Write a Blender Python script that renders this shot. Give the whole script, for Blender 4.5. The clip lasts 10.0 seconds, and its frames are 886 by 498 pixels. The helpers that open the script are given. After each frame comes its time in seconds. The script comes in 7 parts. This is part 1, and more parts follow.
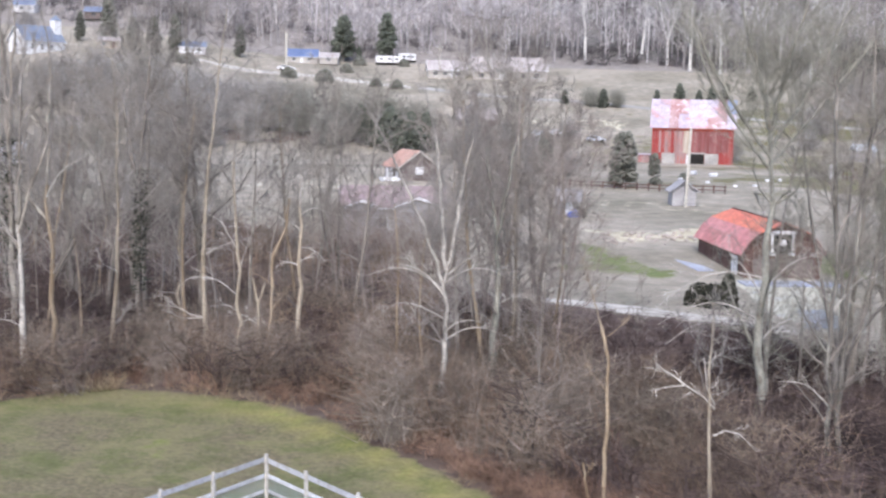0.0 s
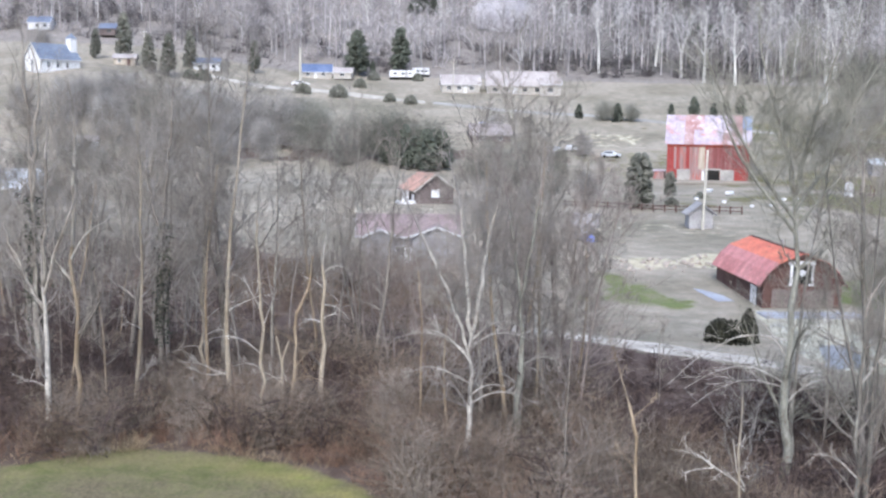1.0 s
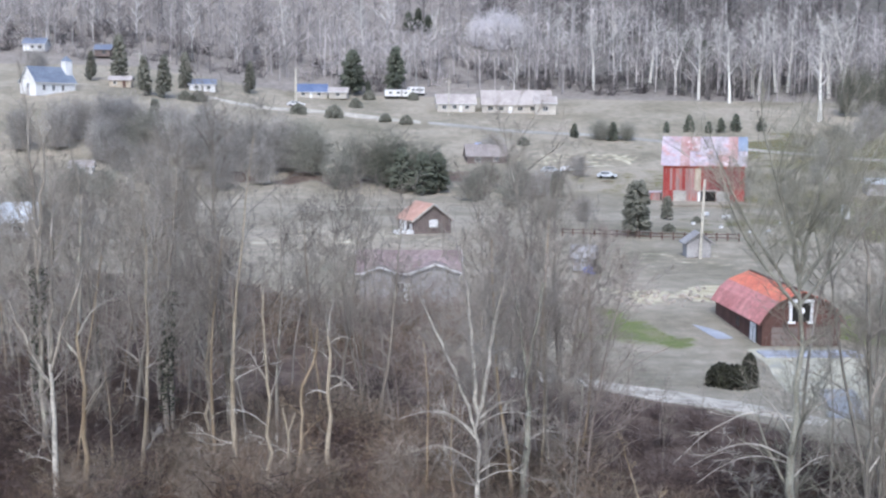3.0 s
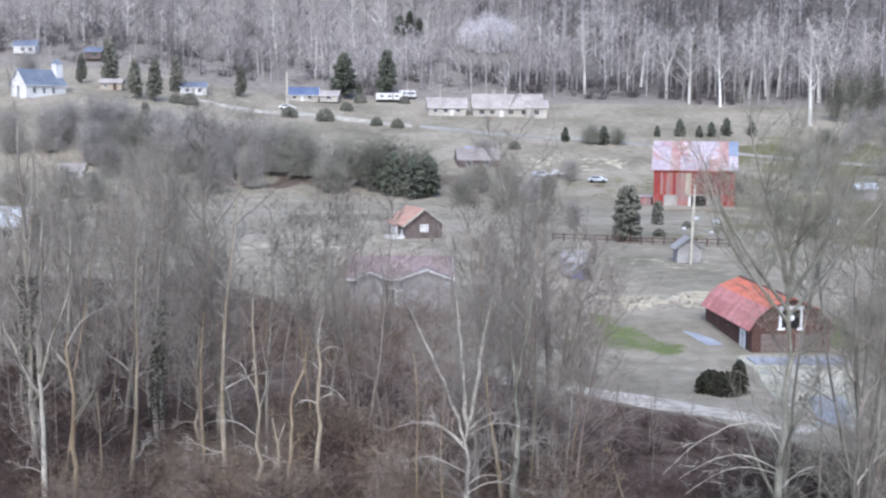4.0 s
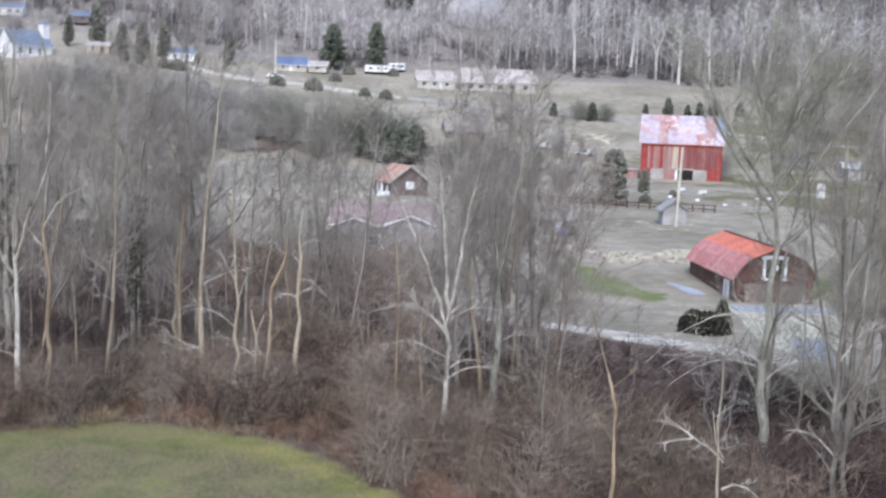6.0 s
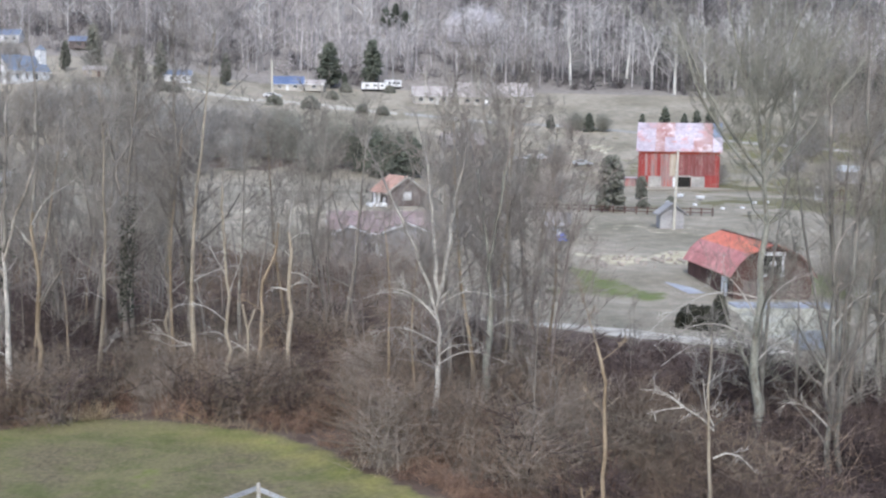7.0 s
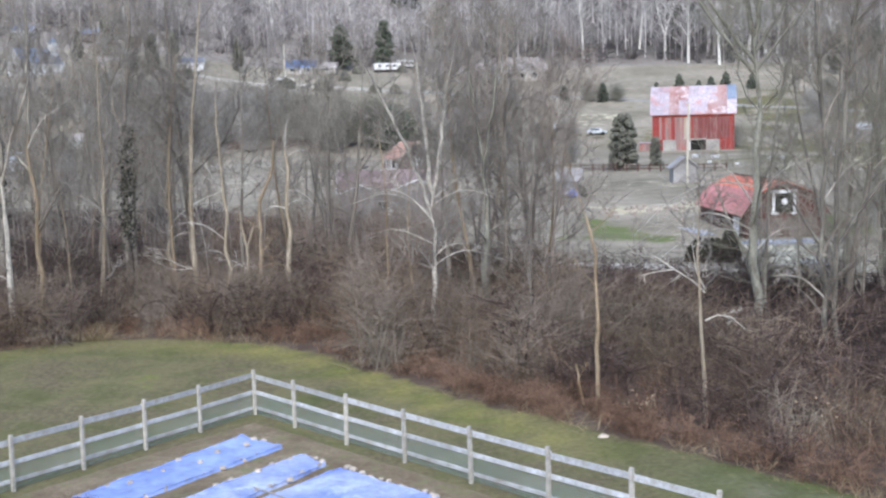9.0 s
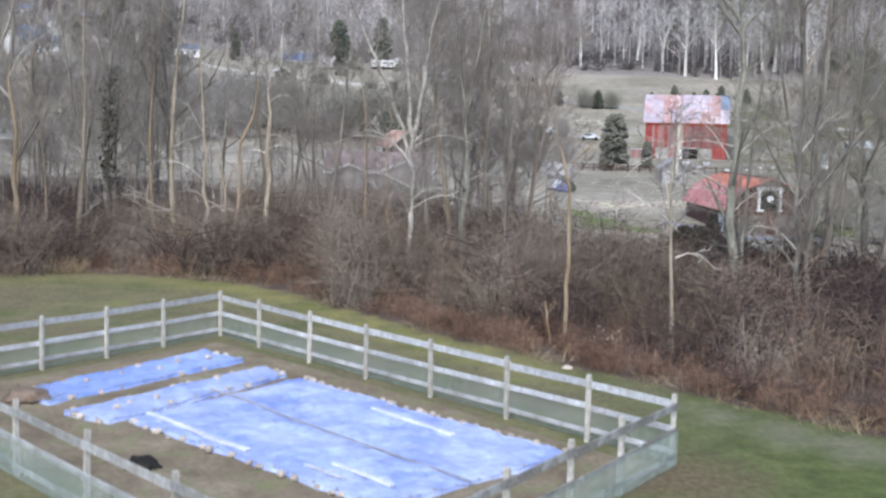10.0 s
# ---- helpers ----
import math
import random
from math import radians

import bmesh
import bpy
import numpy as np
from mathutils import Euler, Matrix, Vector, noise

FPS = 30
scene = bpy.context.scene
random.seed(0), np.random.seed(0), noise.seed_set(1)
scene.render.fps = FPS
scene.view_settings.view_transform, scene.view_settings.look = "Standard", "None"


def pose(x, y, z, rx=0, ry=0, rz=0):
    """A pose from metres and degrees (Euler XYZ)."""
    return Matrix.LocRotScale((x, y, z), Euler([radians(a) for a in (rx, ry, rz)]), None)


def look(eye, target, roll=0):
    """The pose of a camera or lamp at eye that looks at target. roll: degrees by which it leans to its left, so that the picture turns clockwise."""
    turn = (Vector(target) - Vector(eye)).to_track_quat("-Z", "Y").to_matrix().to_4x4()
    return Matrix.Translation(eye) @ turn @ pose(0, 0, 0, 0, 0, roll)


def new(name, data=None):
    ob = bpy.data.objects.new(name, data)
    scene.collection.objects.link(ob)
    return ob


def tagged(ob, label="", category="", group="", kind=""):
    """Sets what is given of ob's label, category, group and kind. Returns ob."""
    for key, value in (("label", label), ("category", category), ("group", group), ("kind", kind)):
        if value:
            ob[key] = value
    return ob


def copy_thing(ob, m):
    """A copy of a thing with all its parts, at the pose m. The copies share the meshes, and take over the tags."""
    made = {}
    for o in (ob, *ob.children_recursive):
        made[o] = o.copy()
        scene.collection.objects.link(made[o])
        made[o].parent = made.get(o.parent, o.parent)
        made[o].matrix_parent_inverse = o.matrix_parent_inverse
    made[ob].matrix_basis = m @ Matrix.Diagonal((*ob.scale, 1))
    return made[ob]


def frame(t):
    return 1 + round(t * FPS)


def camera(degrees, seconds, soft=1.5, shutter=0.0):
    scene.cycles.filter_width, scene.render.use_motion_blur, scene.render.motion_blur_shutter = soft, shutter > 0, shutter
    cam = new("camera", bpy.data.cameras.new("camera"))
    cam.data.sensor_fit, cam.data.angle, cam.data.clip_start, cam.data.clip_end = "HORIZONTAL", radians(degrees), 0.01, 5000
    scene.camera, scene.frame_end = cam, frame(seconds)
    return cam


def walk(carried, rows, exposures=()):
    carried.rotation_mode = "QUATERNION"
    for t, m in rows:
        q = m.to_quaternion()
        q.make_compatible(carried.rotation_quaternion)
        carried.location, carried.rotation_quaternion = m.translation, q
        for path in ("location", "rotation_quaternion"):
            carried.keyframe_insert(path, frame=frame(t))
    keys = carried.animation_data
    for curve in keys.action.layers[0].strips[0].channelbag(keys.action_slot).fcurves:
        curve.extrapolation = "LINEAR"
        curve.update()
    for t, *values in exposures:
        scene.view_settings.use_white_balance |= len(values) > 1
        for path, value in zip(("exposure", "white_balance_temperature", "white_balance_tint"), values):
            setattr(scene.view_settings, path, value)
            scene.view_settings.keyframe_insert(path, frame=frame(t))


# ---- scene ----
cam = camera(41.3, 10.0, soft=2.4, shutter=0.5)
PATH = [
    (0, (0.346, -0.274, 11.768), (0.435, 1.709, 11.523), 1.2),
    (0.5, (0.129, -0.12, 12.884), (0.177, 1.863, 12.625), 0.9),
    (1, (-0.071, -0.045, 13.808), (-0.005, 1.94, 13.575), 0.8),
    (1.5, (-0.195, -0.095, 14.633), (-0.138, 1.892, 14.419), 0.8),
    (2, (-0.343, 0.042, 15.347), (-0.279, 2.031, 15.14), 0.9),
    (2.5, (-0.452, 0.04, 15.955), (-0.379, 2.027, 15.734), 0.4),
    (2.7, (-0.475, 0.037, 16.1), (-0.403, 2.024, 15.883), 0.3),
    (3.8, (-0.5, 0.02, 16.69), (-0.417, 2.007, 16.477), 0.7),
    (4, (-0.444, 0.01, 16.64), (-0.355, 1.997, 16.429), 0.5),
    (4.5, (-0.354, 0.093, 16.317), (-0.244, 2.081, 16.124), 0.3),
    (5, (-0.255, 0.168, 15.597), (-0.132, 2.158, 15.442), 0.4),
    (5.5, (-0.228, 0.216, 14.548), (-0.094, 2.203, 14.362), 1.0),
    (6, (-0.326, 0.204, 12.831), (-0.211, 2.187, 12.598), 2.1),
    (6.2, (-0.15, 0.22, 12.44), (-0.02, 2.2, 12.196), 3.8),
    (7.3, (0.196, 0.12, 10.52), (0.301, 2.108, 10.329), -0.1),
    (7.4, (0.120, 0.006, 10.092), (0.188, 1.989, 9.839), 0.3),
    (7.5, (0.265, 0.066, 10.357), (0.317, 2.04, 10.04), -1.4),
    (7.6, (0.375, -0.041, 9.992), (0.400, 1.932, 9.666), 0.1),
    (7.7, (0.544, -0.059, 9.726), (0.559, 1.901, 9.329), 2.3),
    (8, (0.829, -0.055, 9.643), (0.877, 1.929, 9.394), 1.2),
    (8.5, (0.803, -0.039, 9.213), (0.85, 1.944, 8.959), 1.9),
    (9, (1.144, -0.092, 8.471), (1.217, 1.894, 8.251), -1.6),
    (9.5, (1.3, -0.135, 7.355), (1.398, 1.853, 7.162), -0.2),
    (10, (1.62, -0.195, 6.255), (1.711, 1.793, 6.047), 1.4),
]
walk(cam, [(t, look(eye, target, roll)) for t, eye, target, roll in PATH], exposures=[(0, 0.92, 6050, 13), (0.5, 0.91, 5880, 9), (1.5, 0.87, 5850, 9), (2, 0.87, 5820, 8), (2.5, 0.69, 5800, 8), (4, 0.655, 5780, 9), (5.5, 0.695, 5830, 9), (7.5, 0.62, 5980, 7), (10, 0.66, 5950, 7)])

# ---- world and light ----
SUN_ELEVATION, SUN_AZIMUTH = 46.0, 190.0      # a veiled sun, high behind the camera
world = bpy.data.worlds.new("world")
scene.world = world
world.use_nodes = True
wn = world.node_tree.nodes
sky = wn.new("ShaderNodeTexSky")
sky.sky_type = "NISHITA"
sky.sun_disc = False
sky.sun_elevation = radians(SUN_ELEVATION)
sky.sun_rotation = radians(SUN_AZIMUTH)
sky.air_density, sky.dust_density, sky.ozone_density = 1.0, 3.0, 1.0
world.node_tree.links.new(sky.outputs[0], wn["Background"].inputs[0])
wn["Background"].inputs[1].default_value = 0.15
sun = new("sun", bpy.data.lights.new("sun", "SUN"))
sun.data.energy, sun.data.angle, sun.data.color = 1.1, radians(24), (1.0, 0.97, 0.93)
sa, se = radians(SUN_AZIMUTH), radians(SUN_ELEVATION)
sun.matrix_world = look((60 * math.sin(sa) * math.cos(se), 60 * math.cos(sa) * math.cos(se), 60 * math.sin(se)), (0, 0, 0))

# ---- materials ----


def shader(name, rough=0.85, metal=0.0):
    m = bpy.data.materials.new(name)
    m.use_nodes = True
    b = m.node_tree.nodes["Principled BSDF"]
    b.inputs["Roughness"].default_value = rough
    b.inputs["Metallic"].default_value = metal
    b.inputs["Specular IOR Level"].default_value = 0.3
    return m, m.node_tree.nodes, m.node_tree.links, b


def noise_node(n, l, scale, detail=4.0, stretch=(1, 1, 1), space="Object", rough=0.6):
    tc = n.new("ShaderNodeTexCoord")
    mp = n.new("ShaderNodeMapping")
    mp.inputs["Scale"].default_value = stretch
    nz = n.new("ShaderNodeTexNoise")
    nz.inputs["Scale"].default_value = scale
    nz.inputs["Detail"].default_value = detail
    nz.inputs["Roughness"].default_value = rough
    l.new(tc.outputs[space], mp.inputs[0])
    l.new(mp.outputs[0], nz.inputs["Vector"])
    return nz.outputs["Fac"]


def ramp(n, l, fac, stops):
    r = n.new("ShaderNodeValToRGB")
    e = r.color_ramp.elements
    while len(e) < len(stops):
        e.new(0.5)
    for k, (p, c) in enumerate(stops):
        e[k].position, e[k].color = p, (*c, 1)
    l.new(fac, r.inputs[0])
    return r.outputs[0]


def mixed(n, l, a, b, fac, mode="MIX"):
    m = n.new("ShaderNodeMix")
    m.data_type, m.blend_type = "RGBA", mode
    for k, v in ((0, fac), (6, a), (7, b)):
        if isinstance(v, (int, float)):
            m.inputs[k].default_value = v
        elif isinstance(v, tuple):
            m.inputs[k].default_value = (*v, 1)
        else:
            l.new(v, m.inputs[k])
    return m.outputs[2]


def bumped(n, l, b, height, strength, dist=0.02):
    k = n.new("ShaderNodeBump")
    k.inputs["Strength"].default_value = strength
    k.inputs["Distance"].default_value = dist
    l.new(height, k.inputs["Height"])
    l.new(k.outputs[0], b.inputs["Normal"])


def surface(name, dark, light, scale, fine, rough=0.85, metal=0.0, stretch=(1, 1, 1), wear_or_sheen=None, vary=0.0, island=0.0, bump=0.3):
    """A surface of two tones in patches, with finer grain over it, worn or sheen spots, and a shift of tone from piece
    to piece.
    """
    m, n, l, b = shader(name, rough, metal)
    big = noise_node(n, l, scale, 3.0, stretch)
    grain = noise_node(n, l, fine, 5.0, stretch)
    col = ramp(n, l, big, [(0.33, dark), (0.67, light)])
    g = ramp(n, l, grain, [(0.25, (0.62, 0.62, 0.62)), (0.75, (1.25, 1.25, 1.25))])
    col = mixed(n, l, col, g, 1.0, "MULTIPLY")
    if wear_or_sheen:
        w = ramp(n, l, noise_node(n, l, scale * 2.3, 6.0, stretch, rough=0.7), [(0.52, (0, 0, 0)), (0.66, (1, 1, 1))])
        col = mixed(n, l, col, wear_or_sheen, w)
    for amount, kind, socket in ((vary, "ShaderNodeObjectInfo", "Random"), (island, "ShaderNodeNewGeometry", "Random Per Island")):
        if amount:
            o = n.new(kind)
            v = ramp(n, l, o.outputs[socket], [(0.0, (1 - amount,) * 3), (1.0, (1 + amount,) * 3)])
            col = mixed(n, l, col, v, 1.0, "MULTIPLY")
    l.new(col, b.inputs["Base Color"])
    if bump:
        bumped(n, l, b, grain, bump)
    return m


BARK = surface("grey_bark", (0.15, 0.128, 0.108), (0.34, 0.305, 0.27), 0.5, 9, stretch=(3, 3, 0.6), wear_or_sheen=(0.46, 0.44, 0.38), vary=0.3)
BARK_DARK = surface("dark_grey_bark", (0.1, 0.09, 0.078), (0.235, 0.215, 0.19), 0.5, 9, stretch=(3, 3, 0.6), wear_or_sheen=(0.32, 0.31, 0.27), vary=0.2)
BARK_TAN = surface("tan_bark", (0.235, 0.175, 0.115), (0.46, 0.37, 0.27), 0.5, 9, stretch=(3, 3, 0.6), wear_or_sheen=(0.21, 0.18, 0.15), vary=0.25)
BARK_WHITE = surface("pale_bark", (0.36, 0.33, 0.29), (0.68, 0.64, 0.59), 0.6, 6, stretch=(2, 2, 1.2), wear_or_sheen=(0.25, 0.22, 0.2), vary=0.1)
BARK_SYCAMORE = surface("white_bark", (0.62, 0.6, 0.57), (0.84, 0.83, 0.8), 0.2, 2, stretch=(1, 1, 0.5), wear_or_sheen=(0.42, 0.4, 0.37), vary=0.08)
BARK_STRAW = surface("straw_bark", (0.24, 0.17, 0.1), (0.43, 0.33, 0.215), 0.9, 7, stretch=(2, 2, 0.5), wear_or_sheen=(0.46, 0.38, 0.28), vary=0.15)
BARK_LICHEN = surface("lichened_bark", (0.17, 0.165, 0.14), (0.4, 0.39, 0.335), 0.8, 8, stretch=(2, 2, 1), wear_or_sheen=(0.17, 0.15, 0.12), vary=0.1)
LEAF_DRY = surface("dry_beech_leaf", (0.3, 0.23, 0.15), (0.5, 0.41, 0.3), 3, 20, island=0.4, bump=0)
IVY = surface("ivy_leaf", (0.035, 0.04, 0.03), (0.075, 0.08, 0.055), 2, 8, island=0.4, bump=0)
BARK_PALE_TAN = surface("pale_tan_bark", (0.28, 0.23, 0.17), (0.5, 0.44, 0.36), 0.5, 7, stretch=(2, 2, 0.7), wear_or_sheen=(0.24, 0.21, 0.18), vary=0.12)
TWIG = surface("twig", (0.202, 0.179, 0.158), (0.397, 0.357, 0.317), 0.4, 3, vary=0.25, bump=0)
TWIG_OLIVE = surface("olive_twig", (0.228, 0.215, 0.178), (0.398, 0.382, 0.322), 0.4, 3, vary=0.15, bump=0)
TWIG_RUSSET = surface("russet_twig", (0.226, 0.188, 0.17), (0.43, 0.372, 0.342), 0.4, 3, vary=0.15, bump=0)
TWIG_PALE = surface("pale_twig", (0.21, 0.19, 0.175), (0.36, 0.33, 0.31), 0.4, 3, vary=0.2, bump=0)
# Wood colour lightened to grey-lilac to carry the distance haze.
FARWOOD = surface("far_wood", (0.265, 0.243, 0.243), (0.5, 0.468, 0.47), 0.012, 0.3, island=0.45, bump=0)
CROWN_OLIVE = surface("olive_crown", (0.2, 0.198, 0.172), (0.37, 0.362, 0.32), 0.12, 1.5, island=0.3, vary=0.15, bump=0)
CROWN_DULL = surface("dull_crown", (0.26, 0.245, 0.235), (0.48, 0.458, 0.44), 0.12, 1.5, island=0.35, vary=0.2, bump=0)
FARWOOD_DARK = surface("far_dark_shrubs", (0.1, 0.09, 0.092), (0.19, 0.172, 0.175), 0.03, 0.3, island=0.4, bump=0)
FARWOOD_PALE = surface("far_pale_wood", (0.4, 0.38, 0.38), (0.62, 0.6, 0.6), 0.02, 0.3, island=0.35, bump=0)
TWIG_SYCAMORE = surface("sycamore_twig", (0.5, 0.48, 0.47), (0.74, 0.72, 0.7), 0.1, 1.5, island=0.3, bump=0)
CROWN_WHITE = surface("whitish_crown", (0.7, 0.67, 0.7), (0.86, 0.84, 0.87), 0.12, 1.5, island=0.15, bump=0)
BRAMBLE = surface("bramble", (0.125, 0.076, 0.053), (0.29, 0.19, 0.14), 0.22, 2, island=0.5, bump=0)
THICKET = surface("thicket", (0.115, 0.083, 0.06), (0.275, 0.212, 0.165), 0.2, 2, island=0.3, bump=0)
THICKET_PALE = surface("pale_thicket", (0.16, 0.13, 0.105), (0.325, 0.28, 0.24), 0.2, 2, island=0.3, bump=0)
MAROON = surface("dark_canes", (0.048, 0.034, 0.032), (0.125, 0.092, 0.086), 0.25, 2, island=0.4, bump=0)
STRAW = surface("straw", (0.25, 0.19, 0.12), (0.42, 0.34, 0.23), 0.4, 4, island=0.4, bump=0)
NEEDLE = surface("needles", (0.068, 0.078, 0.062), (0.13, 0.14, 0.11), 0.8, 4, island=0.22, vary=0.2, bump=0)
# Needle green greyed and lightened: distance haze put into the colour.
NEEDLE_HAZED = surface("hazed_needles", (0.12, 0.12, 0.1), (0.2, 0.2, 0.168), 0.8, 4, island=0.22, vary=0.2, bump=0)
HEDGE = surface("dark_leaf", (0.02, 0.021, 0.014), (0.055, 0.054, 0.036), 1.0, 6, island=0.5, bump=0)
RAIL = surface("weathered_rail", (0.41, 0.42, 0.44), (0.61, 0.63, 0.67), 0.9, 14, stretch=(1, 1, 1), wear_or_sheen=(0.33, 0.32, 0.3), vary=0.15)
RAIL_DULL = surface("mid_grey_rail", (0.28, 0.28, 0.28), (0.47, 0.48, 0.5), 0.9, 14, wear_or_sheen=(0.25, 0.235, 0.215), vary=0.2)
RAIL_DARK = surface("dark_rail", (0.2, 0.19, 0.18), (0.34, 0.33, 0.32), 0.9, 14, wear_or_sheen=(0.42, 0.43, 0.44), vary=0.15)
POST = surface("post_wood", (0.43, 0.41, 0.375), (0.61, 0.585, 0.54), 1.2, 12, vary=0.15)
WIRE = surface("green_mesh", (0.27, 0.345, 0.33), (0.41, 0.48, 0.465), 0.8, 8, rough=0.5, bump=0)
# The lightened blue and pale blotches paint sky reflections into the tarpaulin.
TARP = surface("blue_tarp", (0.26, 0.35, 0.73), (0.52, 0.6, 0.88), 0.7, 5, rough=0.3, wear_or_sheen=(0.6, 0.68, 0.9), bump=0.4)
TARP_DEEP = surface("deep_blue_tarp", (0.24, 0.34, 0.74), (0.4, 0.51, 0.88), 0.45, 3, rough=0.35, wear_or_sheen=(0.25, 0.36, 0.75), bump=0.15)
STONE = surface("pale_stone", (0.42, 0.36, 0.31), (0.68, 0.61, 0.54), 3, 20, vary=0.25)
PLANK = surface("pale_plank", (0.5, 0.52, 0.58), (0.75, 0.78, 0.84), 1.2, 14, vary=0.1)
PIPE = surface("grey_pipe", (0.3, 0.29, 0.3), (0.45, 0.43, 0.43), 1.2, 8, rough=0.5)
SOIL = surface("garden_soil", (0.17, 0.128, 0.085), (0.29, 0.242, 0.17), 0.7, 9, wear_or_sheen=(0.2, 0.2, 0.1))
GRAVEL = surface("gravel", (0.42, 0.4, 0.31), (0.61, 0.585, 0.475), 0.35, 12, wear_or_sheen=(0.34, 0.34, 0.33))
PUDDLE = surface("wet_gravel", (0.24, 0.26, 0.3), (0.36, 0.39, 0.43), 0.4, 6, rough=0.35)
GRAVEL_WHITE = surface("pale_gravel", (0.36, 0.33, 0.28), (0.64, 0.6, 0.54), 0.3, 10, wear_or_sheen=(0.3, 0.27, 0.24))
CONCRETE = surface("concrete", (0.32, 0.345, 0.42), (0.44, 0.47, 0.55), 0.4, 8, rough=0.7)
ASPHALT = surface("pale_road", (0.3, 0.29, 0.27), (0.44, 0.425, 0.4), 0.1, 3)
ROOF_RED = surface("red_metal_roof", (0.62, 0.15, 0.09), (0.76, 0.25, 0.14), 0.35, 3, rough=0.45, stretch=(1, 1, 1), bump=0.05, vary=0.08)
# Pinker copy of the roof red: the lower slope's sky sheen as colour.
ROOF_SKY_SHEEN = surface("sky_sheen_red_roof", (0.5, 0.19, 0.18), (0.66, 0.31, 0.3), 0.3, 3, rough=0.5, bump=0.05, vary=0.08)
ROOF_PINK = surface("orange_shingle", (0.46, 0.275, 0.22), (0.58, 0.37, 0.305), 0.6, 5)
ROOF_DARKRED = surface("dark_red_shingle", (0.25, 0.19, 0.195), (0.36, 0.282, 0.29), 0.5, 4)
ROOF_BROWN = surface("mauve_shingle", (0.37, 0.335, 0.33), (0.5, 0.46, 0.455), 0.3, 3)
ROOF_MAUVE = surface("faded_mauve_roof", (0.27, 0.24, 0.24), (0.37, 0.335, 0.335), 0.3, 3)
ROOF_SLATE = surface("slate_blue_roof", (0.16, 0.19, 0.26), (0.24, 0.28, 0.36), 0.3, 3)
ROOF_BLUE = surface("blue_metal_roof", (0.1, 0.14, 0.26), (0.17, 0.22, 0.36), 0.3, 3, rough=0.5)
ROOF_DULL_BLUE = surface("dull_blue_roof", (0.15, 0.175, 0.25), (0.22, 0.255, 0.34), 0.3, 3, rough=0.5)
ROOF_PALE = surface("pale_metal_roof", (0.5, 0.54, 0.6), (0.66, 0.7, 0.76), 0.3, 3, rough=0.45)
BROWN_WALL = surface("brown_siding", (0.085, 0.045, 0.038), (0.14, 0.08, 0.068), 0.5, 7, stretch=(1, 1, 0.3))
TAUPE = surface("taupe_door", (0.16, 0.13, 0.12), (0.22, 0.185, 0.17), 0.5, 6)
CABIN_WALL = surface("grey_brown_siding", (0.12, 0.095, 0.09), (0.19, 0.155, 0.15), 0.5, 6)
WHITE = surface("white_paint", (0.7, 0.7, 0.72), (0.85, 0.85, 0.87), 0.4, 5)
CREAM = surface("cream_siding", (0.42, 0.39, 0.36), (0.56, 0.53, 0.49), 0.3, 4)
GREY_WALL = surface("grey_siding", (0.32, 0.31, 0.32), (0.44, 0.43, 0.44), 0.5, 5)
BARN_RED = surface("barn_red_boards", (0.22, 0.035, 0.035), (0.34, 0.068, 0.062), 0.5, 5, stretch=(3, 3, 0.25), wear_or_sheen=(0.3, 0.14, 0.13))
BARN_DARK = surface("dark_barn_boards", (0.17, 0.055, 0.055), (0.27, 0.1, 0.098), 0.5, 5, stretch=(3, 3, 0.25), wear_or_sheen=(0.3, 0.2, 0.19))
BARN_BRIGHT = surface("bright_barn_boards", (0.36, 0.06, 0.035), (0.5, 0.11, 0.07), 0.5, 5, stretch=(1, 3, 0.5), wear_or_sheen=(0.42, 0.2, 0.16))
BARN_PALE = surface("bleached_barn_boards", (0.4, 0.34, 0.27), (0.55, 0.49, 0.42), 0.5, 5, stretch=(3, 3, 0.25))
BARN_FADED = surface("faded_barn_boards", (0.26, 0.16, 0.155), (0.38, 0.28, 0.27), 0.5, 5, stretch=(3, 3, 0.25), wear_or_sheen=(0.45, 0.09, 0.07))
BLOCK = surface("grey_block", (0.3, 0.29, 0.28), (0.44, 0.42, 0.4), 0.6, 5)
TIN = surface("weathered_tin", (0.4, 0.34, 0.4), (0.58, 0.53, 0.61), 0.22, 2, rough=0.5, wear_or_sheen=(0.5, 0.24, 0.2), vary=0.12)
TIN_RUST = surface("rusty_tin", (0.34, 0.17, 0.16), (0.48, 0.34, 0.34), 0.3, 4, rough=0.6, wear_or_sheen=(0.68, 0.6, 0.64), vary=0.1)
TIN_BLUE = surface("blue_grey_tin", (0.2, 0.25, 0.36), (0.3, 0.36, 0.48), 0.3, 4, rough=0.5)
POLE_WOOD = surface("pale_pole", (0.46, 0.43, 0.37), (0.62, 0.59, 0.53), 0.5, 5)
DARK = surface("dark_inside", (0.012, 0.011, 0.01), (0.025, 0.022, 0.02), 0.5, 4)
BLUE_THING = surface("blue_plastic", (0.12, 0.15, 0.38), (0.2, 0.24, 0.5), 1, 4, rough=0.4)
TEAL = surface("teal_canvas", (0.2, 0.5, 0.5), (0.34, 0.66, 0.64), 0.6, 4)
RUBBER = surface("rubber", (0.015, 0.015, 0.016), (0.03, 0.03, 0.03), 2, 10)


def glass_material():
    m, n, l, b = shader("window_glass", 0.12)
    col = ramp(n, l, noise_node(n, l, 0.8), [(0.3, (0.03, 0.035, 0.045)), (0.7, (0.09, 0.1, 0.12))])
    l.new(col, b.inputs["Base Color"])
    b.inputs["Specular IOR Level"].default_value = 0.6
    return m


GLASS = glass_material()


